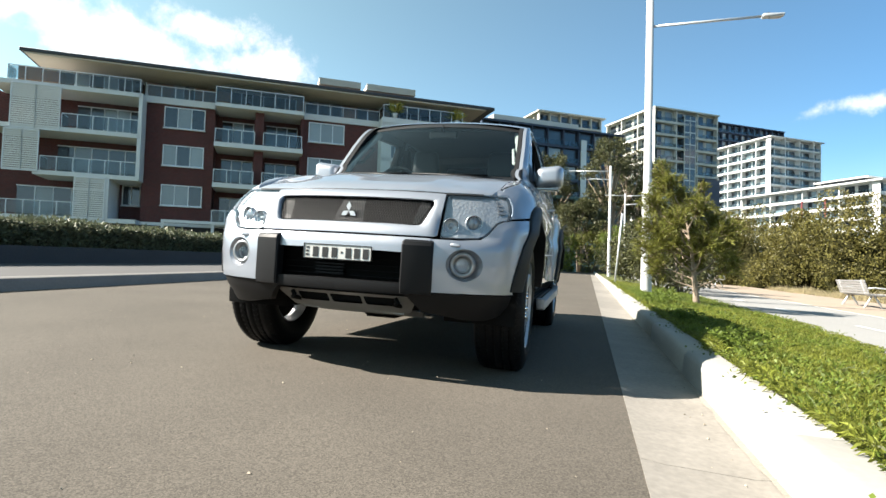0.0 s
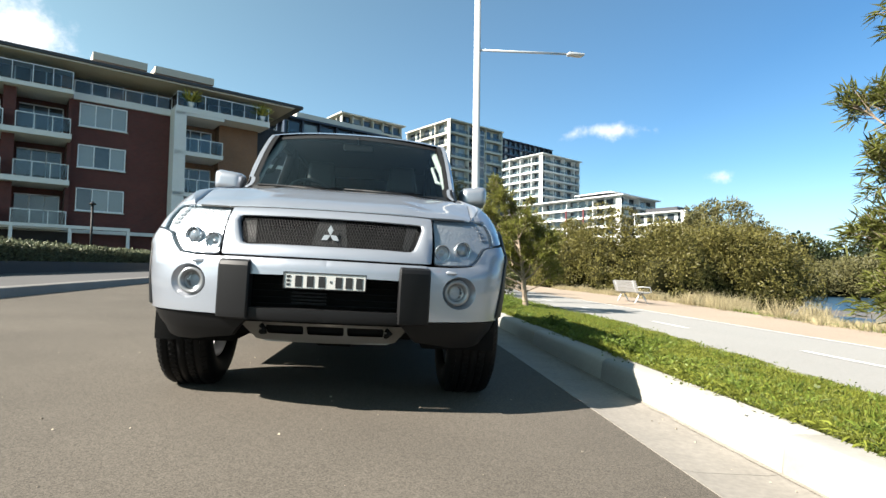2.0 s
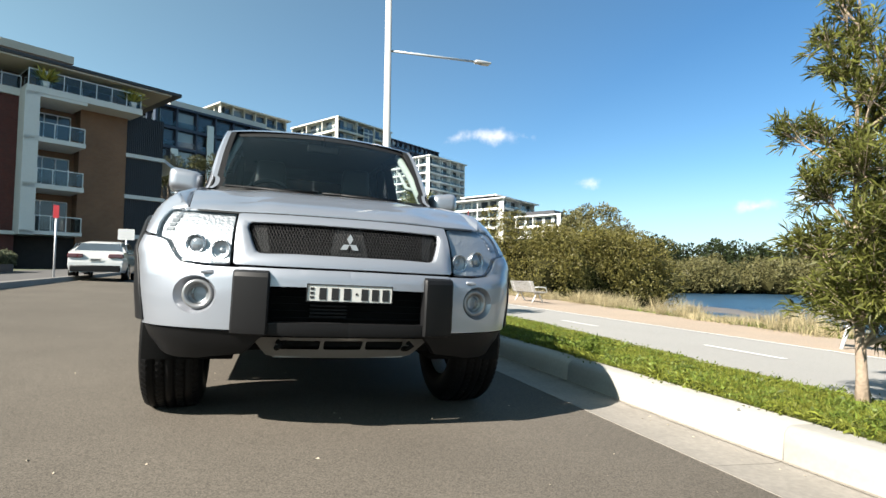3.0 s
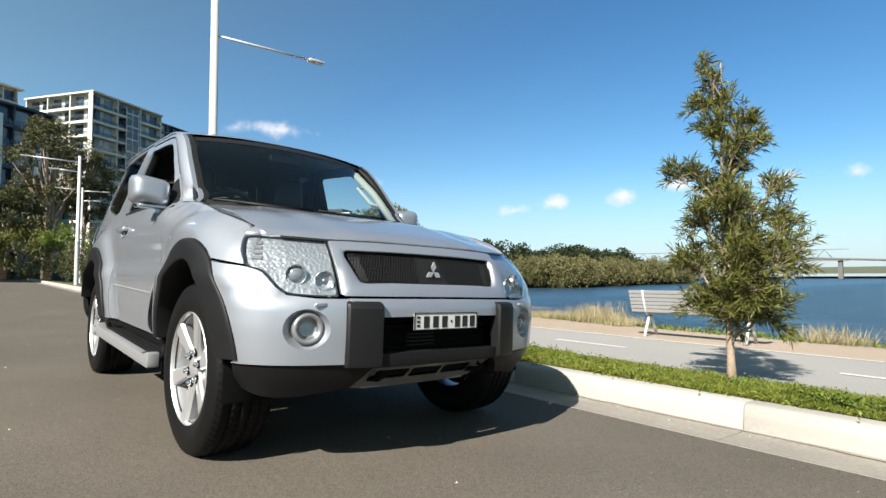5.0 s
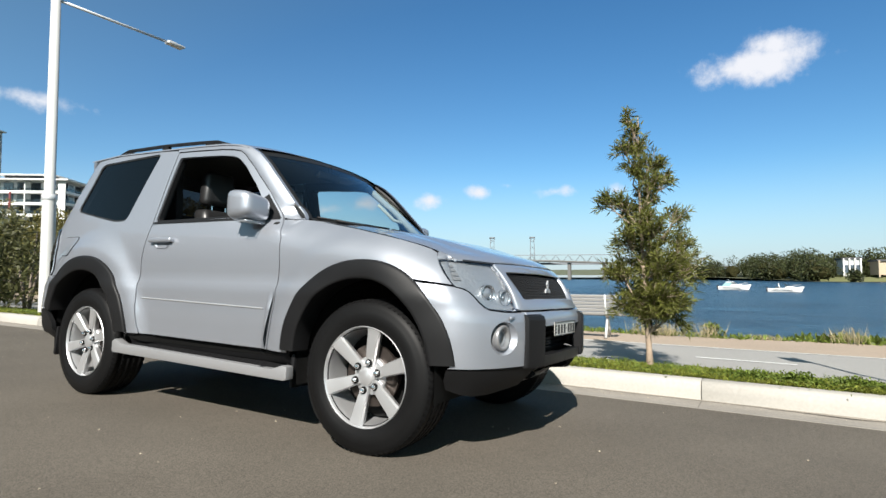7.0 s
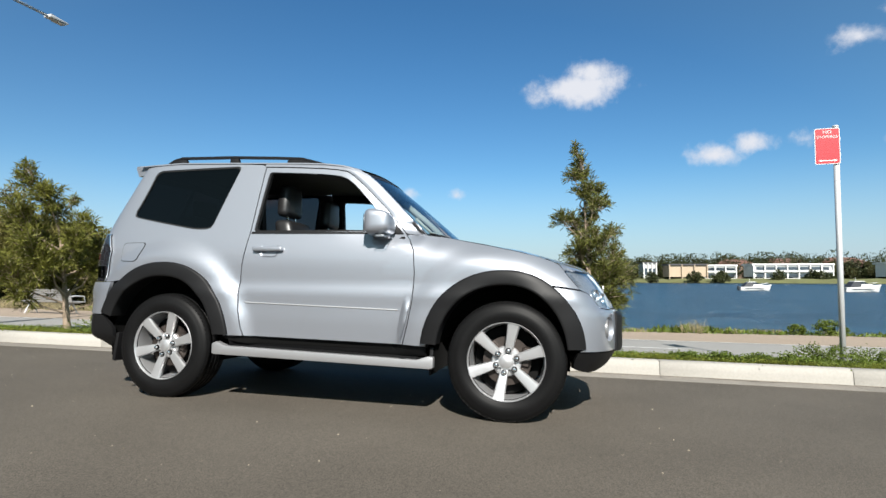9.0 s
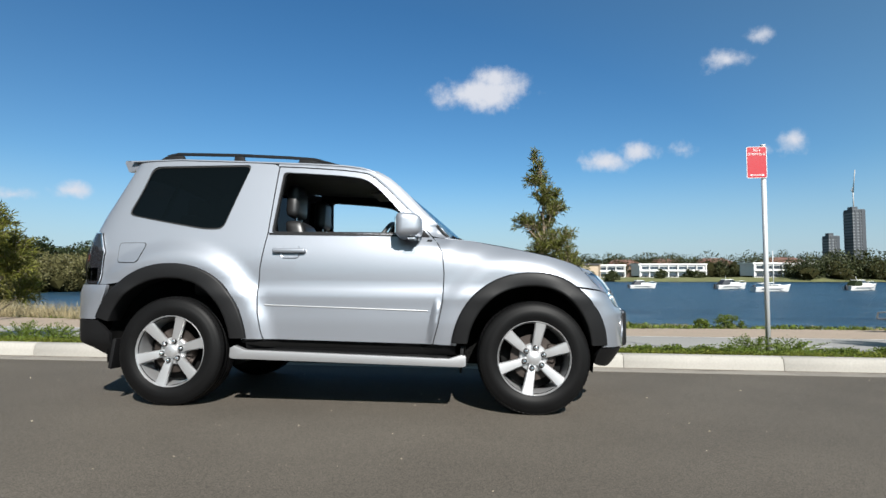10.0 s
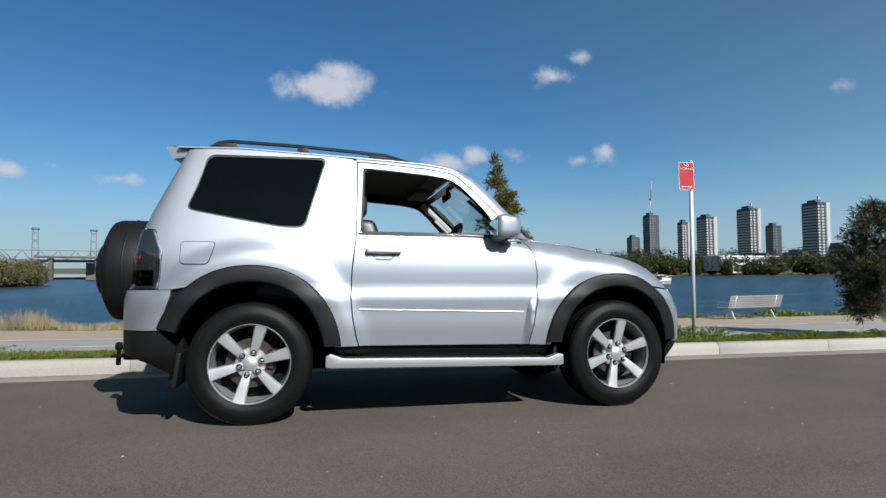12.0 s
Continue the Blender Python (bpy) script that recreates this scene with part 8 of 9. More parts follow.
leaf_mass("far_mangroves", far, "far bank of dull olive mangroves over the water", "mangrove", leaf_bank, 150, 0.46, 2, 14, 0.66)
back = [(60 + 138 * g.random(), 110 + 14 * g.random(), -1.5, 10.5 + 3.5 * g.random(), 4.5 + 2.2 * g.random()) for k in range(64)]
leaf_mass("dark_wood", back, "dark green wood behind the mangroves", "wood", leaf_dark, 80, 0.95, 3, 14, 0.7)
bushy_tree("broad_tree", (44.5, 63.5, -1.5), 13.0, 5.0, "broad spreading tree above the mangroves", 90, 60, 170, 0.45, 0.35, leaf_bank, 4, 0.42)
shore = []
line = [(436, 62), (338, -6), (285, -29), (270, -80), (255, -121), (246, -180), (236, -250), (195, -330), (110, -430)]
for k in range(230):
    q = 0.4 + g.random() ** 0.8 * (len(line) - 1.41)
    a, b = Vector(line[int(q)]), Vector(line[int(q) + 1])
    p = a.lerp(b, q % 1)
    back = 6 + 70 * g.random() ** 1.5
    if -140 < p.y < -30 and back < 42:
        back += 40
    shore.append((p.x + back, p.y + 0.1 * back, -1.6 + 0.03 * back, 8 + 7 * g.random(), 5.5 + 3 * g.random()))
for k in range(10):
    y = -35 - 110 * g.random()
    shore.append((272 + 6 * g.random(), y, -1.7, 3 + 3.5 * g.random(), 2.4 + g.random()))
leaf_mass("far_trees", shore, "dark trees along the far shore of the river", "wood", leaf_shore, 52, 1.0, 4, 12, 0.56)

# clipped hedge on the low wall
hg = thing("hedge", label="clipped grey green hedge behind a low dark wall", category="hedge")
n = 60000
y = -13 + 34.0 * rng.random(n)
face = rng.random(n)
lx = np.array([left_kerb(v) for v in y]) - 2.62
depth = 1.3 * rng.random(n)
hz = 0.38 + 0.42 * rng.random(n)
top = face < 0.45
px = np.where(top, lx - depth, lx - 0.06 * rng.random(n))
pz = np.where(top, 0.80 + 0.04 * rng.normal(size=n) + 0.04 * np.sin(y * 2.3), hz)
rz = np.array([road_z(a, b) for a, b in zip(px, y)])
pts = np.stack([px, y, rz + pz], 1)
dirs = unit(np.where(top[:, None], np.array([0.1, 0, 1.0]), np.array([1.0, 0, 0.35])) + 0.75 * rng.normal(size=(n, 3)))
ln = 0.05 + 0.06 * rng.random(n)
blades("hedge_leaves", pts, dirs, ln, ln * 0.5, leaf_hedge, hg, kind="stuff")
# solid hedge core, its dark colour painted shade behind the leaves
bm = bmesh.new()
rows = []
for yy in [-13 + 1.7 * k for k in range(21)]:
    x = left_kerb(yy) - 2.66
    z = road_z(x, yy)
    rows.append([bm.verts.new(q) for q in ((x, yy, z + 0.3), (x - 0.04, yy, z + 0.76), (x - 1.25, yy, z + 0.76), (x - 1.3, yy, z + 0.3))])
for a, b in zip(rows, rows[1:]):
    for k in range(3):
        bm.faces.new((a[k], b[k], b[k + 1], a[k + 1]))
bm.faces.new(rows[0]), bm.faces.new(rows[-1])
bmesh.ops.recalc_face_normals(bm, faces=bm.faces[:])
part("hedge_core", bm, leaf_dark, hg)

# verge grass: short blades, clover tufts, stray long weeds
def scatter(n, x0, x1, y0, y1, power=1.0):
    x, y = x0 + (x1 - x0) * rng.random(n), y0 + (y1 - y0) * rng.random(n) ** power
    x = x0 + (x - x0) * np.array([1 + (verge_edge(v) - 3.42) / 1.45 * min(1.0, (x1 - x0) / 1.4) for v in y])
    return np.stack([x, y, [land_z(a, b) for a, b in zip(x, y)]], 1)


parts = [scatter(330000, 1.95, 3.5, -7, 6), scatter(50000, 1.95, 3.5, 6, 20), scatter(12000, 1.95, 3.5, -18, -7), scatter(9000, 1.95, 3.5, 20, 50)]
roots = np.concatenate(parts)
thick = np.array([(0.4 + 1.25 * (0.5 + 0.5 * noise.noise(Vector((p[0] * 1.7, p[1] * 1.3, 0))))) * (0.8 + 1.0 * noise.noise(Vector((p[0] * 7, p[1] * 6, 4)))) for p in roots])
thick = np.maximum(thick, 0.22)
edge = 1 - 0.5 * np.clip((roots[:, 0] - np.array([verge_edge(v) for v in roots[:, 1]]) + 0.3) / 0.4, 0, 1)
ln = (0.022 + 0.045 * rng.random(len(roots))) * thick * edge
dirs = unit(rng.normal(size=(len(roots), 3)) * np.array([0.6, 0.6, 0.15]) + np.array([0, 0, 0.75]))
tagged(blades("verge_grass", roots, dirs, ln, 0.002 + 0.0035 * rng.random(len(roots)), grass_green, None, 0.15), "bright green grass growing over the kerb", "grass", "", "stuff")
# taller tufts standing out of the grass
c = np.concatenate([scatter(420, 2.0, 3.4, -7, 9), scatter(260, 1.98, 2.35, -8, 9)])
per = 30
cc = np.repeat(c, per, 0)
tall = np.repeat(0.5 + 0.9 * rng.random(len(c)) ** 2, per)
cc[:, :2] += rng.normal(size=(len(cc), 2)) * 0.028 * tall[:, None]
dirs = unit(rng.normal(size=cc.shape) * np.array([0.55, 0.55, 0.1]) + np.array([0, 0, 0.8]))
ln = (0.05 + 0.075 * rng.random(len(cc))) * tall
tagged(blades("verge_tufts", cc, dirs, ln, 0.004 + 0.004 * rng.random(len(cc)), leaf_clump, None, 0.25), "taller green tufts in the verge grass", "grass", "", "stuff")
# broad-leaved weeds
c = np.concatenate([scatter(650, 1.98, 3.4, -8, 12), scatter(300, 1.98, 2.5, -14, 10), scatter(200, 2.0, 3.4, 8, 14), scatter(60, 2.2, 3.2, -5.5, -3.6)])
per = 30
cc = np.repeat(c, per, 0)
sz = np.repeat(0.5 + 0.8 * rng.random(len(c)), per)
off = rng.normal(size=cc.shape) * np.array([0.075, 0.075, 0.0]) * sz[:, None]
off[:, 2] = (0.008 + 0.034 * rng.random(len(cc))) * sz
dirs = unit(rng.normal(size=cc.shape) + np.array([0, 0, 0.5]))
ln = (0.010 + 0.014 * rng.random(len(cc))) * (0.8 + 0.4 * sz)
tagged(blades("verge_weeds", cc + off, dirs, ln, ln * 0.6, leaf_weed, None, 0.1), "leafy green weeds in the verge", "weeds", "", "stuff")
# weeds hanging over the back of the kerb
c = scatter(26000, 1.90, 2.06, -9, 12)
reach = np.array([0.5 + noise.noise(Vector((2.0, v * 2.1, 5))) + 0.6 * noise.noise(Vector((2.0, v * 7.0, 8))) for v in c[:, 1]])
c, reach = c[reach > 0.25], reach[reach > 0.25]
c[:, 0] -= 0.05 * np.clip(reach - 0.3, 0, 1)
c[:, 2] += 0.012 + 0.04 * np.clip(reach, 0, 1.2) * rng.random(len(c))
dirs = unit(rng.normal(size=c.shape) * 0.6 + np.array([-0.45, 0, 0.45]))
ln = (0.02 + 0.045 * rng.random(len(c))) * np.clip(0.5 + reach, 0.5, 1.4)
tagged(blades("kerb_weeds", c, dirs, ln, ln * 0.14, grass_green, None, 0.35), "grass hanging over the back of the kerb", "grass", "", "stuff")
# leafy weeds with several stems on the verge and round the sign post
for k, (at, stems, h) in enumerate((((2.18, -0.55), 12, 0.18), ((2.6, -4.42), 22, 0.24), ((2.5, -4.85), 20, 0.21), ((2.15, -5.25), 18, 0.15), ((2.2, -5.75), 20, 0.17), ((2.15, -6.2), 20, 0.17), ((2.15, -6.8), 16, 0.15), ((2.2, -7.5), 20, 0.17), ((2.3, -8.2), 20, 0.18), ((2.2, 1.6), 12, 0.14), ((2.2, -3.95), 20, 0.15), ((2.15, -3.6), 20, 0.15), ((2.15, -3.25), 20, 0.15), ((2.2, -2.9), 18, 0.14), ((2.25, 4.6), 16, 0.24), ((2.5, 5.3), 18, 0.26))):
    h = h * (0.68 if at[1] < -2.5 and at[0] < 2.4 else 1.0)
    t = thing("weed_plant", (at[0], at[1], land_z(*at)), "low leafy green weed with thin stems on the verge", "weeds", "weed plants")
    g = np.random.default_rng(300 + k)
    bm = bmesh.new()
    ps, ds = [], []
    for q in range(int(stems * 1.7)):
        a, out = g.random() * 6.283, 0.2 + 1.15 * g.random()
        up = h * (1.05 - 0.5 * out + 0.3 * (g.random() - 0.5))
        end = Vector((math.cos(a) * out * h * 1.2, math.sin(a) * out * h * 2.0, max(0.03, up)))
        mid = end * 0.5 + Vector((0, 0, 0.12 * h))
        add_tube(bm, [(0.01 * math.cos(a), 0.01 * math.sin(a), -0.01), mid, end], [0.004, 0.003, 0.0015], 4, False)
        for f in np.linspace(0.2, 1.0, 30):
            p = (mid * (f / 0.5) if f < 0.5 else mid.lerp(end, (f - 0.5) / 0.5))
            ps.append((p.x + g.normal(0, 0.014), p.y + g.normal(0, 0.014), max(0.008, p.z + g.normal(0, 0.010))))
            ds.append((g.normal(), g.normal(), 0.35 + 0.6 * g.random()))
    part("stem", bm, leaf_clump, t)
    ps = np.array(ps)
    blades("leaves", ps, unit(np.array(ds)), 0.018 + 0.020 * g.random(len(ps)), 0.011 + 0.009 * g.random(len(ps)), leaf_clump, t, 0.15)
# dry grass on the bank
tuss = []
for k in range(260):
    y = 2.5 + 27 * rng.random()
    tuss.append((bank_edge(y) - 0.5 + 1.4 * rng.random(), y, (0.2 + 0.26 * rng.random()) * (0.55 + 0.9 * soft(-0.25, 0.35, noise.noise(Vector((0.7, y * 0.6, 3)))))))
for k in range(26):
    y = -26 + 28 * rng.random()
    tuss.append((bank_edge(y) - 0.1 + 0.8 * rng.random(), y, 0.12 + 0.16 * rng.random() ** 2))
for y in (-0.9, -1.1, -1.3, -1.5, -2.1, -4.4, -4.6):
    tuss.append((bank_edge(y) - 0.1, y, 0.42))
per = 95
cc = np.repeat(np.array([(x, y, road_z(x, y) - 0.03) for x, y, _ in tuss]), per, 0)
hh = np.repeat(np.array([h for _, _, h in tuss]), per)
cc[:, :2] += rng.normal(size=(len(cc), 2)) * 0.13
dirs = unit(rng.normal(size=cc.shape) * np.array([0.32, 0.32, 0.1]) + np.array([0, 0, 1]))
tagged(blades("dry_grass", cc, dirs, hh * (0.5 + 0.7 * rng.random(len(cc))), 0.005 + 0.006 * rng.random(len(cc)), grass_dry, None, 0.12), "tall dry straw grass on the river bank", "grass", "", "stuff")
c = []
for k in range(9500):
    y = -30 + 45 * rng.random()
    c.append((bank_edge(y) - 0.25 + 1.0 * rng.random(), y, 0))
c = np.array(c)
c[:, 2] = [road_z(a, b) - 0.02 for a, b in c[:, :2]]
hump = np.array([0.75 + max(0.0, noise.noise(Vector((0.3, p[1] * 0.45, 2)))) * 2.2 for p in c])
dirs = unit(rng.normal(size=c.shape) * 0.6 + np.array([0, 0, 0.8]))
ln = (0.08 + 0.14 * rng.random(len(c))) * hump
tagged(blades("bank_weeds", c, dirs, ln, ln * 0.25, leaf_weed, None, 0.2), "low green weeds on the river bank", "weeds", "", "stuff")
for k, (x, y, h) in enumerate(((10.6, -7.0, 0.32), (10.7, -7.6, 0.42), (10.65, -7.85, 0.38), (9.4, -2.2, 0.35))):
    bushy_tree("bank_shrub", (x, y, road_z(x, y) - 0.05), h, h * 0.55, "small green shrub on the river bank", 70 + k, 14, 50, 0.06, 0.4, leaf_weed, 2, 0.15, "shrub", "bank shrubs")
# terrace plants
for s, z in ((7.2, 13.55), (1.5, 13.55)):
    q = flats.matrix_basis @ Vector((-s, 0.55, z))
    pt = thing("potted_plant", q, "yellow green potted plant on the roof terrace", "plant", "terrace plants")
    bm = bmesh.new()
    add_lathe(bm, [(0.0, 0.001), (0.0, 0.22), (0.45, 0.30), (0.45, 0.25), (0.40, 0.001)], 14, "z")
    part("pot", bm, render_white, pt)
    n = 160
    r0 = np.tile(np.array([[0, 0, 0.4]]), (n, 1)) + rng.normal(size=(n, 3)) * np.array([0.08, 0.08, 0.02])
    dirs = unit(rng.normal(size=(n, 3)) * np.array([0.6, 0.6, 0.2]) + np.array([0, 0, 0.9]))
    blades("leaves", r0, dirs, 0.7 + 0.9 * rng.random(n), np.full(n, 0.12), leaf_yellow, pt, 0.15)

# ---- street furniture ----
galv = mat("galv", (0.462, 0.470, 0.479), 0.45, 0.35, 0.1, 2, 60)
pole_white = mat("pole_white", (0.395, 0.395, 0.386), 0.5, 0.1, 0.06, 1.2, 40)
sign_red = mat("sign_red", (0.302, 0.010, 0.017), 0.4, 0, 0.05, 3, 40)
sign_white = mat("sign_white", (0.470, 0.470, 0.470), 0.45, 0, 0.05, 3, 40)
bench_grey = mat("bench_grey", (0.215, 0.212, 0.206), 0.55, 0.15, 0.1, 2, 80)


def street_lamp(at, h, arms, label, r=0.095, arm_z=6.55):
    """A tall pole with a thicker foot and thin arms that carry flat heads."""
    t = thing("street_lamp", at, label, "street lamp", "street lamps")
    bm = bmesh.new()
    add_lathe(bm, [(-0.3, r * 1.38), (2.35, r * 1.30), (2.42, r * 1.34), (2.47, r * 1.05), (h, r * 0.85), (h, 0.001)], 20, "z")
    part("pole", bm, pole_white, t)
    bm = bmesh.new()
    add_lathe(bm, [(2.33, r * 1.33), (2.34, r * 1.45), (2.44, r * 1.45), (2.45, r * 1.2)], 20, "z")
    part("collar", bm, galv, t)
    for dx, dy, z in arms:
        d = Vector((dx, dy, 0))
        u = d.normalized()
        part("arm", tube([u * 0.08 + Vector((0, 0, z)), d * 0.9 + Vector((0, 0, z + 0.05))], 0.032, 8), galv, t)
        m = Matrix.Translation(d + Vector((0, 0, z + 0.05))) @ Matrix.Rotation(math.atan2(dy, dx), 4, "Z")
        bm = bmesh.new()
        add_box(bm, (-0.02, 0, 0.0), (0.46, 0.20, 0.075), 0.025, m, 2)
        for v in bm.verts:
            q = m.inverted() @ v.co
            if q.x > 0.1:
                q.z *= 0.6
                q.y *= 0.9
            v.co = m @ q
        head = part("lamp_head", bm, galv, t)
        part("lens", boxes(((0.03, 0, -0.043), (0.26, 0.15, 0.012))), sign_white, head).matrix_basis = m
        part("sensor", boxes(((-0.12, 0, 0.055), (0.05, 0.05, 0.04))), plastic_black, head).matrix_basis = m
    return t


street_lamp((2.58, 9.55, land_z(2.58, 9.55)), 9.6, ((2.75, 0.05, 6.56),), "tall white street lamp with one thin arm on the verge")
street_lamp((2.5, 32.4, 0.45), 7.2, ((-2.45, 0, 6.85), (-1.2, 0, 6.3)), "white street lamp further along the verge", 0.085)
street_lamp((4.2, 45.4, 0.6), 7.1, ((-1.5, 0, 6.9), (1.6, 0, 6.85), (1.0, 0, 6.1)), "white street lamp behind shrubs", 0.07)
street_lamp((27.5, 75.0, -1.0), 8.5, ((2.5, 0, 8.0),), "white street lamp far off among trees", 0.09)
t = thing("leaning_post", (2.2, 17.4, 0.3), "thin grey post leaning on the verge", "post")
part("post", tube([(0, 0, -0.2), (0.24, 0, 2.6)], 0.035, 8), galv, t)


def text_mesh(words, size, material, parent, m, name="lettering"):
    cu = bpy.data.curves.new(name, "FONT")
    cu.body, cu.size, cu.extrude, cu.align_x, cu.align_y = words, size, 0.0006, "CENTER", "CENTER"
    ob = new(name + "_curve", cu)
    dg = bpy.context.evaluated_depsgraph_get()
    me = bpy.data.meshes.new_from_object(ob.evaluated_get(dg))
    bpy.data.objects.remove(ob)
    me.materials.clear()
    me.materials.append(material)
    o = new(name, me)
    o.parent = parent
    o.matrix_basis = m
    return o


sg = thing("parking_sign", (2.65, -4.62, land_z(2.65, -4.62)), "red no stopping sign on a thin galvanised post", "sign")
g0 = 2.64 - land_z(2.65, -4.62)
part("post", tube([(0, 0, -0.3), (-0.02, 0, g0)], 0.03, 12), galv, sg)
part("post_cap", tube([(-0.02, 0, g0 - 0.01), (-0.02, 0, g0 + 0.012)], 0.033, 12), galv, sg)
turn = Matrix.Translation((-0.055, 0.10, g0 - 0.225)) @ Matrix.Rotation(radians(-92), 4, "Z") @ Matrix.Rotation(radians(90), 4, "X")
bm = bmesh.new()
add_prism(bm, rounded([(-0.125, -0.205), (0.125, -0.205), (0.125, 0.205), (-0.125, 0.205)], 0.02), "z", -0.002, 0.0)
plate_b = part("sign_plate", bm, sign_white, sg)
plate_b.matrix_basis = turn
bm = bmesh.new()
add_prism(bm, rounded([(-0.118, -0.198), (0.118, -0.198), (0.118, 0.198), (-0.118, 0.198)], 0.016), "z", 0.0005, 0.0015)
part("sign_face", bm, sign_red, plate_b)
text_mesh("NO", 0.055, sign_white, plate_b, Matrix.Translation((0, 0.160, 0.0025)))
text_mesh("STOPPING", 0.044, sign_white, plate_b, Matrix.Translation((0, 0.105, 0.0025)))
bm = bmesh.new()
add_box(bm, (0, -0.165, 0.0025), (0.13, 0.010, 0.001))
for s in (1, -1):
    add_prism(bm, [(s * 0.06, -0.180), (s * 0.095, -0.165), (s * 0.06, -0.150)], "z", 0.002, 0.003)
part("arrow", bm, sign_white, plate_b)
for z in (0.08, -0.1):
    part("bracket", boxes(((-0.03, 0, g0 - 0.225 + z), (0.03, 0.07, 0.025))), galv, sg)

# signs by the far kerb
s2 = thing("red_street_sign", (-6.62, 15.4, 0.35), "small red sign on a grey post by the far kerb", "sign")
part("post", tube([(0, 0, -0.2), (0, 0, 2.45)], 0.03, 8), galv, s2)
part("sign_plate", boxes(((0, -0.04, 2.25), (0.16, 0.006, 0.40)), bevel=0.002), sign_red, s2)
s3 = thing("red_street_sign", (-8.45, 40.0, 0.6), "small red sign on a post near the corner", "sign")
part("post", tube([(0, 0, -0.2), (0, 0, 2.9)], 0.035, 8), galv, s3)
part("sign_plate", boxes(((0, -0.04, 2.85), (0.45, 0.006, 0.55)), bevel=0.002), sign_red, s3)
s4 = thing("white_street_sign", (-7.2, 27.0, 0.5), "white street sign board on a post", "sign")
part("post", tube([(0, 0, -0.2), (0, 0, 2.5)], 0.04, 8), galv, s4)
part("sign_plate", boxes(((0, -0.04, 2.2), (0.75, 0.01, 0.55)), bevel=0.003), sign_white, s4)
for k in range(3):
    part("sign_bar", boxes(((0, -0.047, 2.05 + 0.15 * k), (0.55, 0.004, 0.05))), galv, s4)
# thin garden lamps before the flats
for x, y in ((-12.5, 20.5),):
    gl = thing("garden_lamp", (x, y, 0.3), "thin black garden lamp in front of the flats", "street lamp", "garden lamps")
    part("pole", tube([(0, 0, 0), (0, 0, 3.2)], 0.05, 8), plastic_black, gl)
    bm = bmesh.new()
    add_lathe(bm, [(3.2, 0.05), (3.2, 0.13), (3.26, 0.13), (3.3, 0.05), (3.36, 0.001)], 14, "z")
    part("hood", bm, plastic_black, gl)
# timber fence at the corner
wood_yellow = mat("wood_yellow", (0.244, 0.186, 0.058), 0.8, 0, 0.2, 2, 30)
fence = thing("paling_fence", (0, 0, 0), "short yellow timber fence at the building's corner", "fence")
for k in range(16):
    p = Vector((-9.5, 46.0)).lerp(Vector((-5.6, 47.5)), k / 15)
    part("paling", boxes(((p.x, p.y, 1.35), (0.18, 0.04, 1.3))), wood_yellow, fence)
part("fence_rail", tube([(-9.5, 46.05, 1.7), (-5.6, 47.55, 1.7)], 0.05, 5), wood_yellow, fence)


def bench(at, turn, label):
    """A slatted bench: seat and back of long slats on two bent legs, with arms."""
    b = thing("park_bench", at, label, "bench", "park benches", turn=turn)
    for k in range(5):
        part("seat_slat", boxes(((0.06 + 0.08 * k, 0, 0.41 + 0.004 * abs(k - 2)), (0.066, 2.1, 0.03)), bevel=0.004), bench_grey, b)
    for k in range(6):
        m = Matrix.Translation((-0.005 - 0.02 * k, 0, 0.45 + 0.064 * k)) @ Matrix.Rotation(radians(-17), 4, "Y")
        bm = bmesh.new()
        add_box(bm, (0, 0, 0), (0.026, 2.1, 0.055), 0.004, m)
        part("back_slat", bm, bench_grey, b)
    for y in (-0.80, 0.80):
        bm = bmesh.new()
        add_tube(bm, [(-0.06, y, 0.0), (0.14, y, 0.38)], 0.026, 8)
        add_tube(bm, [(0.40, y, 0.0), (0.20, y, 0.38)], 0.026, 8)
        add_tube(bm, [(0.42, y, 0.39), (0.05, y, 0.39), (0.0, y, 0.44), (-0.11, y, 0.80)], 0.022, 8)
        part("leg", bm, galv, b)
    for y in (-1.02, 1.02):
        part("arm_rest", tube([(-0.05, y, 0.58), (0.12, y, 0.60), (0.38, y, 0.58), (0.42, y, 0.42)], 0.02, 8), galv, b)
    return b


bench((7.25, 0.25, road_z(7.25, 0.25)), 3, "pale grey slatted bench on the sand facing the river")
bench((8.45, 13.3, road_z(8.45, 13.3) - 0.07), -4, "pale grey slatted bench before the mangroves")
bench((9.75, -12.2, road_z(9.75, -12.2) - 0.07), 6, "pale grey slatted bench on the river bank")
bench((7.3, 26.0, road_z(7.3, 26)), 0, "pale grey slatted bench far along the path")

# ---- parked sedan ----
car_white = mat("car_white", (0.437, 0.437, 0.428), 0.3, 0.05, 0.02, 1.5, 100, 0, 0.8)
sd = thing("white_sedan", (-5.95, 17.1, road_z(-5.95, 18.5)), "white four-door sedan parked along the far kerb", "car", turn=5.5)
SP = [(0.0, 0.30, 0.62), (0.05, 0.30, 0.80), (0.12, 0.28, 0.98), (0.55, 0.28, 1.05), (0.95, 0.28, 1.30), (1.25, 0.28, 1.40), (1.9, 0.28, 1.45), (2.5, 0.28, 1.41), (3.05, 0.28, 1.15), (3.35, 0.28, 0.99), (4.1, 0.28, 0.86), (4.42, 0.30, 0.70), (4.5, 0.34, 0.56)]
bm = bmesh.new()
rows = []
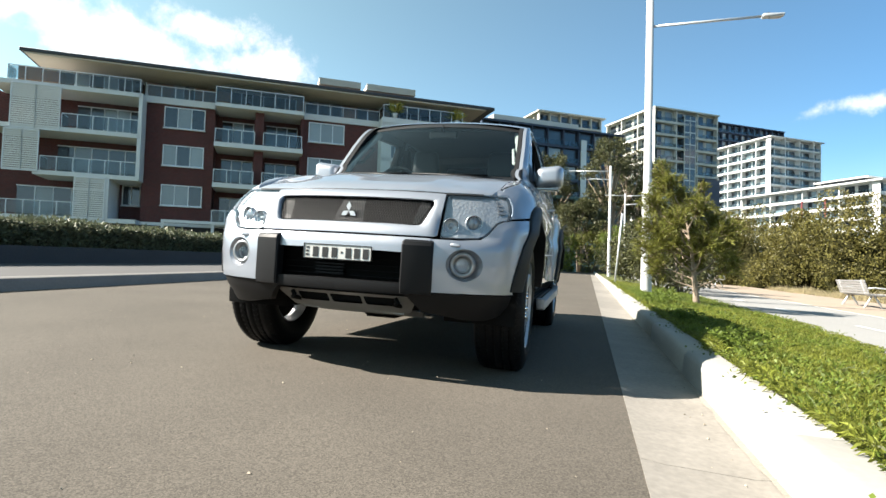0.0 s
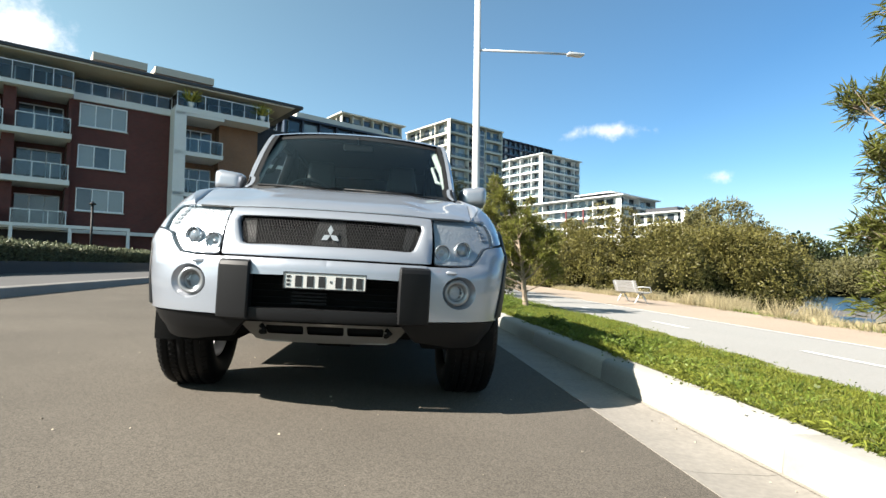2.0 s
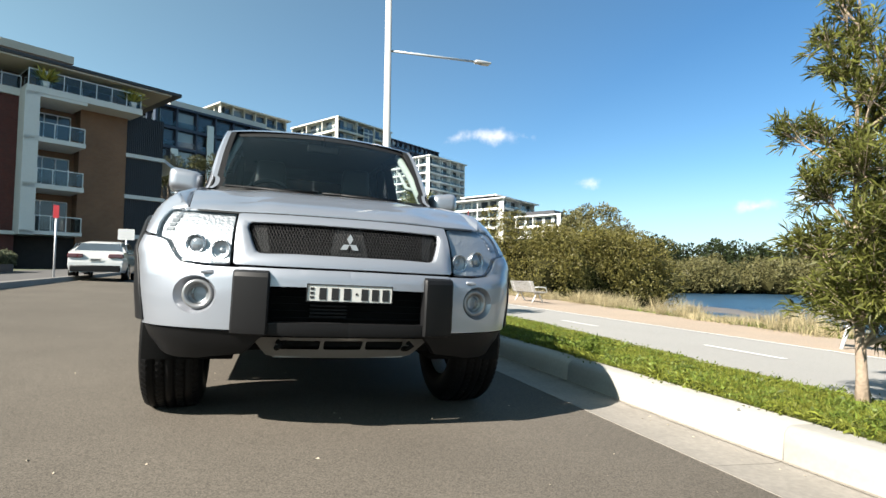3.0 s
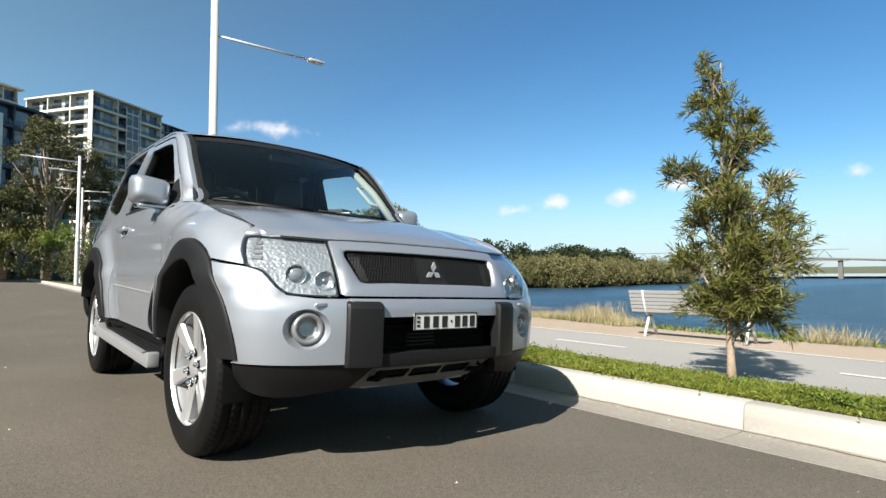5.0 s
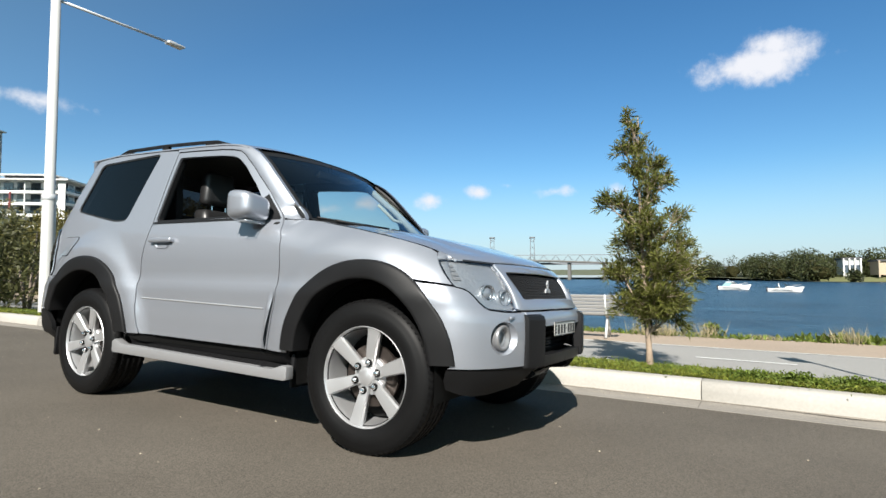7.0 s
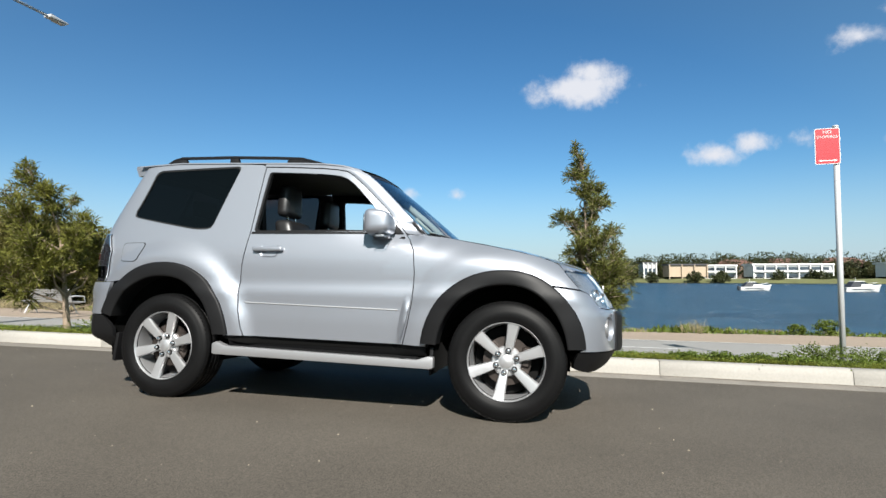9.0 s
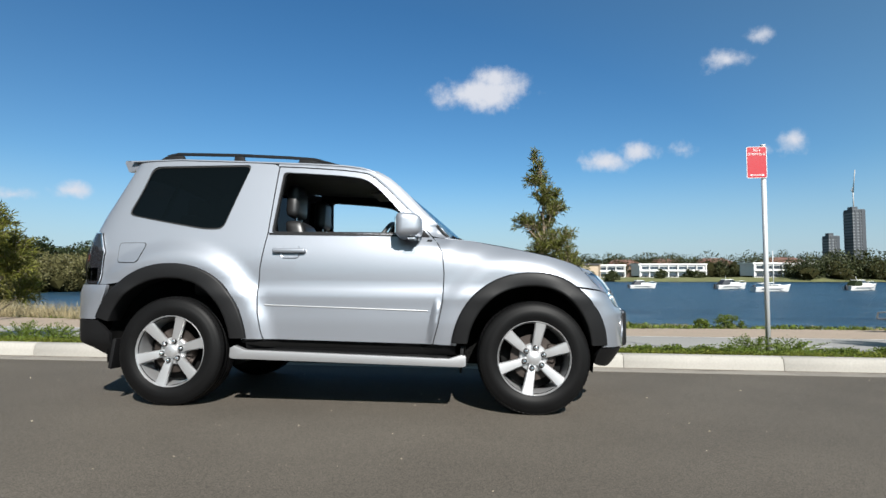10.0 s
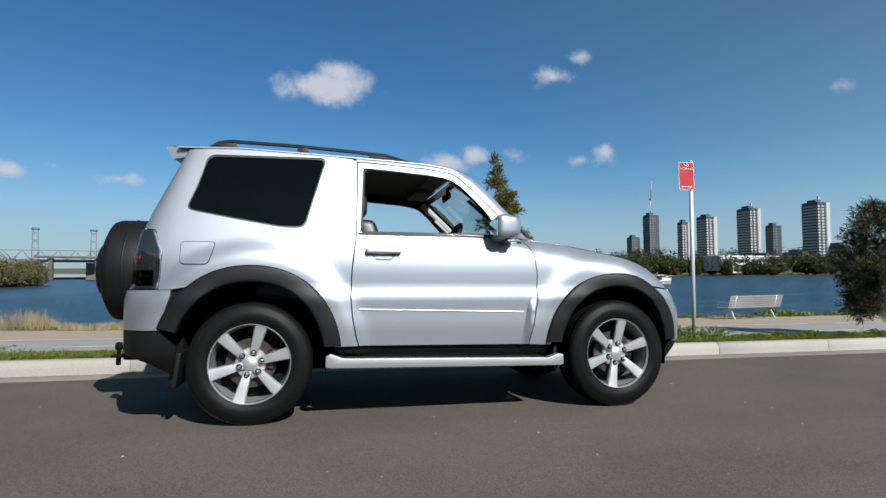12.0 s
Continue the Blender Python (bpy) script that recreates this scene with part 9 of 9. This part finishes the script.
for y, z0, z1 in SP:
    w = 0.90 * (1 - 0.10 * soft(0.5, 0, y) - 0.14 * soft(3.8, 4.5, y))
    belt = min(z1, 0.95)
    tw = w * (0.66 + 0.34 * (1 - soft(0.95, 1.4, z1)))
    rows.append([bm.verts.new(p) for p in ((-w * 0.92, y, z0), (-w, y, 0.5), (-w, y, belt * 0.82), (-w * 0.96, y, belt), (-tw, y, z1 - 0.03 if z1 > 1 else z1), (-tw * 0.7, y, z1 + 0.01), (tw * 0.7, y, z1 + 0.01), (tw, y, z1 - 0.03 if z1 > 1 else z1), (w * 0.96, y, belt), (w, y, belt * 0.82), (w, y, 0.5), (w * 0.92, y, z0))])
for a, b in zip(rows, rows[1:]):
    for k in range(11):
        bm.faces.new((a[k], a[k + 1], b[k + 1], b[k]))
bm.faces.new(rows[0][::-1]), bm.faces.new(rows[-1])
bmesh.ops.recalc_face_normals(bm, faces=bm.faces[:])
part("body", bm, car_white, sd, sharp=30)
bm = bmesh.new()
v = [bm.verts.new(p) for p in ((-0.72, 0.50, 1.045), (0.72, 0.50, 1.045), (0.60, 0.98, 1.335), (-0.60, 0.98, 1.335))]
bm.faces.new(v)
part("rear_window", bm, pane_dark, sd)
for s in (1, -1):
    bm = bmesh.new()
    add_prism(bm, [(0.75, 1.02), (1.05, 1.33), (1.9, 1.40), (2.45, 1.36), (2.95, 1.05), (2.9, 0.98), (0.85, 0.98)], "x", s * 0.70, s * 0.74)
    for w in bm.verts:
        w.co.x += s * (0.155 - 0.33 * max(0, w.co.z - 0.98))
    part("side_window", bm, pane_dark, sd)
    part("tail_lamp", boxes(((s * 0.60, 0.045, 0.86), (0.46, 0.12, 0.13)), bevel=0.02), lens_red, sd)
    part("door_mirror", boxes(((s * 0.98, 2.75, 1.02), (0.16, 0.12, 0.11)), bevel=0.03), car_white, sd)
    for y in (0.95, 3.6):
        bm = bmesh.new()
        add_lathe(bm, [(-0.10, 0.18), (-0.11, 0.30), (-0.08, 0.325), (0.08, 0.325), (0.11, 0.30), (0.10, 0.2), (0.08, 0.19), (0.07, 0.001)], 32, "x", (s * 0.80, y, 0.325))
        wh = part("wheel", bm, rubber, sd)
        bm = bmesh.new()
        add_lathe(bm, [(s * 0.095, 0.20), (s * 0.10, 0.19), (s * 0.08, 0.05), (s * 0.10, 0.001)], 20, "x", (s * 0.80, y, 0.325))
        part("rim", bm, alloy, wh)
part("bumper_trim", boxes(((0, 0.02, 0.42), (1.5, 0.10, 0.22)), bevel=0.03), plastic_black, sd)
part("plate", boxes(((0, -0.012, 0.72), (0.37, 0.01, 0.10))), plate_white, sd)
part("plate_bar", boxes(((0, -0.02, 0.72), (0.28, 0.005, 0.05))), ink_black, sd)

# ---- boats ----
hull_white = mat("hull_white", (0.521, 0.521, 0.512), 0.3, 0, 0.05, 1, 20, 0, 0.5)


def boat(at, length, turn, label, kind):
    """A moored boat: flared hull, deck, cabin or cockpit, screen, rails."""
    b = thing("yacht" if kind == "yacht" else "motor_boat", (at[0], at[1], -2.05), label, "boat", "moored boats", turn=turn)
    b.matrix_basis = b.matrix_basis @ Matrix.Diagonal((1, 1, 1.08, 1))
    L = length
    bm = bmesh.new()
    rows = []
    for k in range(17):
        f = k / 16
        w = L * 0.155 * (0.86 + 0.14 * soft(0, 0.35, f)) * (1 - max(0.0, (f - 0.38) / 0.62) ** 2.4) + 0.012
        h = L * (0.098 + 0.062 * f ** 2)
        x = L * (f - 0.5)
        rake = L * 0.07 * max(0.0, f - 0.55) / 0.45
        rows.append([bm.verts.new(p) for p in ((x - rake, 0, -0.3), (x - rake * 0.8, w * 0.78, 0.02 * L * (0.4 + f)), (x - rake * 0.25, w * 0.97, h * 0.8), (x, w, h), (x, w * 0.90, h + 0.012 * L), (x, 0, h + 0.022 * L), (x, -w * 0.90, h + 0.012 * L), (x, -w, h), (x - rake * 0.25, -w * 0.97, h * 0.8), (x - rake * 0.8, -w * 0.78, 0.02 * L * (0.4 + f)))])
    for a, c in zip(rows, rows[1:]):
        for k in range(10):
            bm.faces.new((a[k], a[(k + 1) % 10], c[(k + 1) % 10], c[k]))
    bm.faces.new(rows[0]), bm.faces.new(rows[-1])
    bmesh.ops.recalc_face_normals(bm, faces=bm.faces[:])
    part("hull", bm, hull_white, b, sharp=30)
    for s in (1, -1):
        part("hull_stripe", boxes(((-L * 0.08, s * L * 0.150, L * 0.072), (L * 0.56, 0.05, L * 0.014))), cladding_dark if kind == "dark" else cladding_blue, b)
    if kind == "yacht":
        part("mast", tube([(L * 0.05, 0, 0.5), (L * 0.05, 0, L * 0.95)], 0.07, 6), galv, b)
        part("boom", tube([(L * 0.05, 0, L * 0.22), (-L * 0.35, 0, L * 0.19)], 0.09, 6), hull_white, b)
        bm = bmesh.new()
        add_prism(bm, [(-0.22 * L, 0.10 * L), (0.26 * L, 0.13 * L), (0.16 * L, 0.175 * L), (-0.2 * L, 0.17 * L)], "y", -0.09 * L, 0.09 * L)
        part("cabin", bm, hull_white, b)
        part("cabin_window", boxes(((0, 0, 0.15 * L), (0.26 * L, 0.184 * L, 0.018 * L))), pane_dark, b)
        part("outboard_motor", boxes(((-0.47 * L, 0, 0.10 * L), (0.05 * L, 0.05 * L, 0.12 * L)), bevel=0.04), cladding_dark, b)
        return b
    def house(name, poly, half, top, material, label=""):
        """A deckhouse whose roof is narrower than its foot."""
        q = bmesh.new()
        add_prism(q, [(x * L, z * L) for x, z in poly], "y", -half * L, half * L)
        lo, hi = min(z for _, z in poly) * L, max(z for _, z in poly) * L
        for v in q.verts:
            v.co.y *= 1 - (1 - top) * (v.co.z - lo) / (hi - lo)
        return part(name, q, material, b, label, False)

    if kind == "open":
        house("cabin", [(-0.02, 0.11), (0.33, 0.145), (0.16, 0.178), (0.02, 0.185)], 0.11, 0.75, hull_white)
        house("windscreen", [(0.0, 0.18), (0.10, 0.178), (0.0, 0.235), (-0.04, 0.238)], 0.10, 0.8, pane_dark)
        part("targa_arch", tube([(-0.16 * L, -0.12 * L, 0.1 * L), (-0.20 * L, -0.09 * L, 0.26 * L), (-0.20 * L, 0.09 * L, 0.26 * L), (-0.16 * L, 0.12 * L, 0.1 * L)], 0.07, 6), hull_white, b)
        part("seat", boxes(((-0.22 * L, 0, 0.13 * L), (0.14 * L, 0.18 * L, 0.07 * L)), bevel=0.04), cladding_dark, b)
    else:
        house("cabin", [(-0.12, 0.11), (0.30, 0.14), (0.20, 0.178), (0.06, 0.19), (-0.10, 0.19)], 0.118, 0.8, hull_white)
        house("cabin_window", [(-0.10, 0.188), (0.10, 0.186), (0.0, 0.248), (-0.08, 0.25)], 0.10, 0.82, pane_dark)
        house("cabin_roof", [(-0.26, 0.248), (0.02, 0.248), (-0.01, 0.262), (-0.25, 0.264)], 0.092, 0.95, hull_white)
        tone = cladding_dark if kind == "dark" else leaf_dark if kind == "cover" else cladding_teal
        house("cockpit_cover", [(-0.40, 0.12), (-0.10, 0.12), (-0.10, 0.245), (-0.27, 0.247)], 0.112, 0.82, tone, "canvas cockpit cover")
        part("radar_mast", tube([(-0.16 * L, 0, 0.26 * L), (-0.18 * L, 0, 0.34 * L)], 0.04, 6), galv, b)
    part("outboard_motor", boxes(((-0.52 * L, 0, 0.08 * L), (0.05 * L, 0.06 * L, 0.13 * L)), bevel=0.04), cladding_dark, b)
    part("bow_rail", tube([(L * 0.18, L * 0.11, L * 0.2), (L * 0.40, L * 0.03, L * 0.23), (L * 0.40, -L * 0.03, L * 0.23), (L * 0.18, -L * 0.11, L * 0.2)], 0.03, 5), galv, b)
    return b


boat((123.0, 0.7), 5.9, -88, "white cabin cruiser with a teal cover moored on the river", "")
boat((109.6, -7.6), 5.4, -94, "white open motor boat moored on the river", "open")
boat((127.8, -40.4), 6.9, -80, "white motor boat with a dark canvas cover moored mid river", "dark")
boat((120.3, -57.4), 7.8, -75, "white flybridge cruiser with a dark cover on the river", "dark")
boat((100.5, -55.8), 7.4, -82, "white yacht with a bare mast", "yacht")
boat((108.5, -77.2), 7.6, -72, "small white boat with a green canopy", "cover")
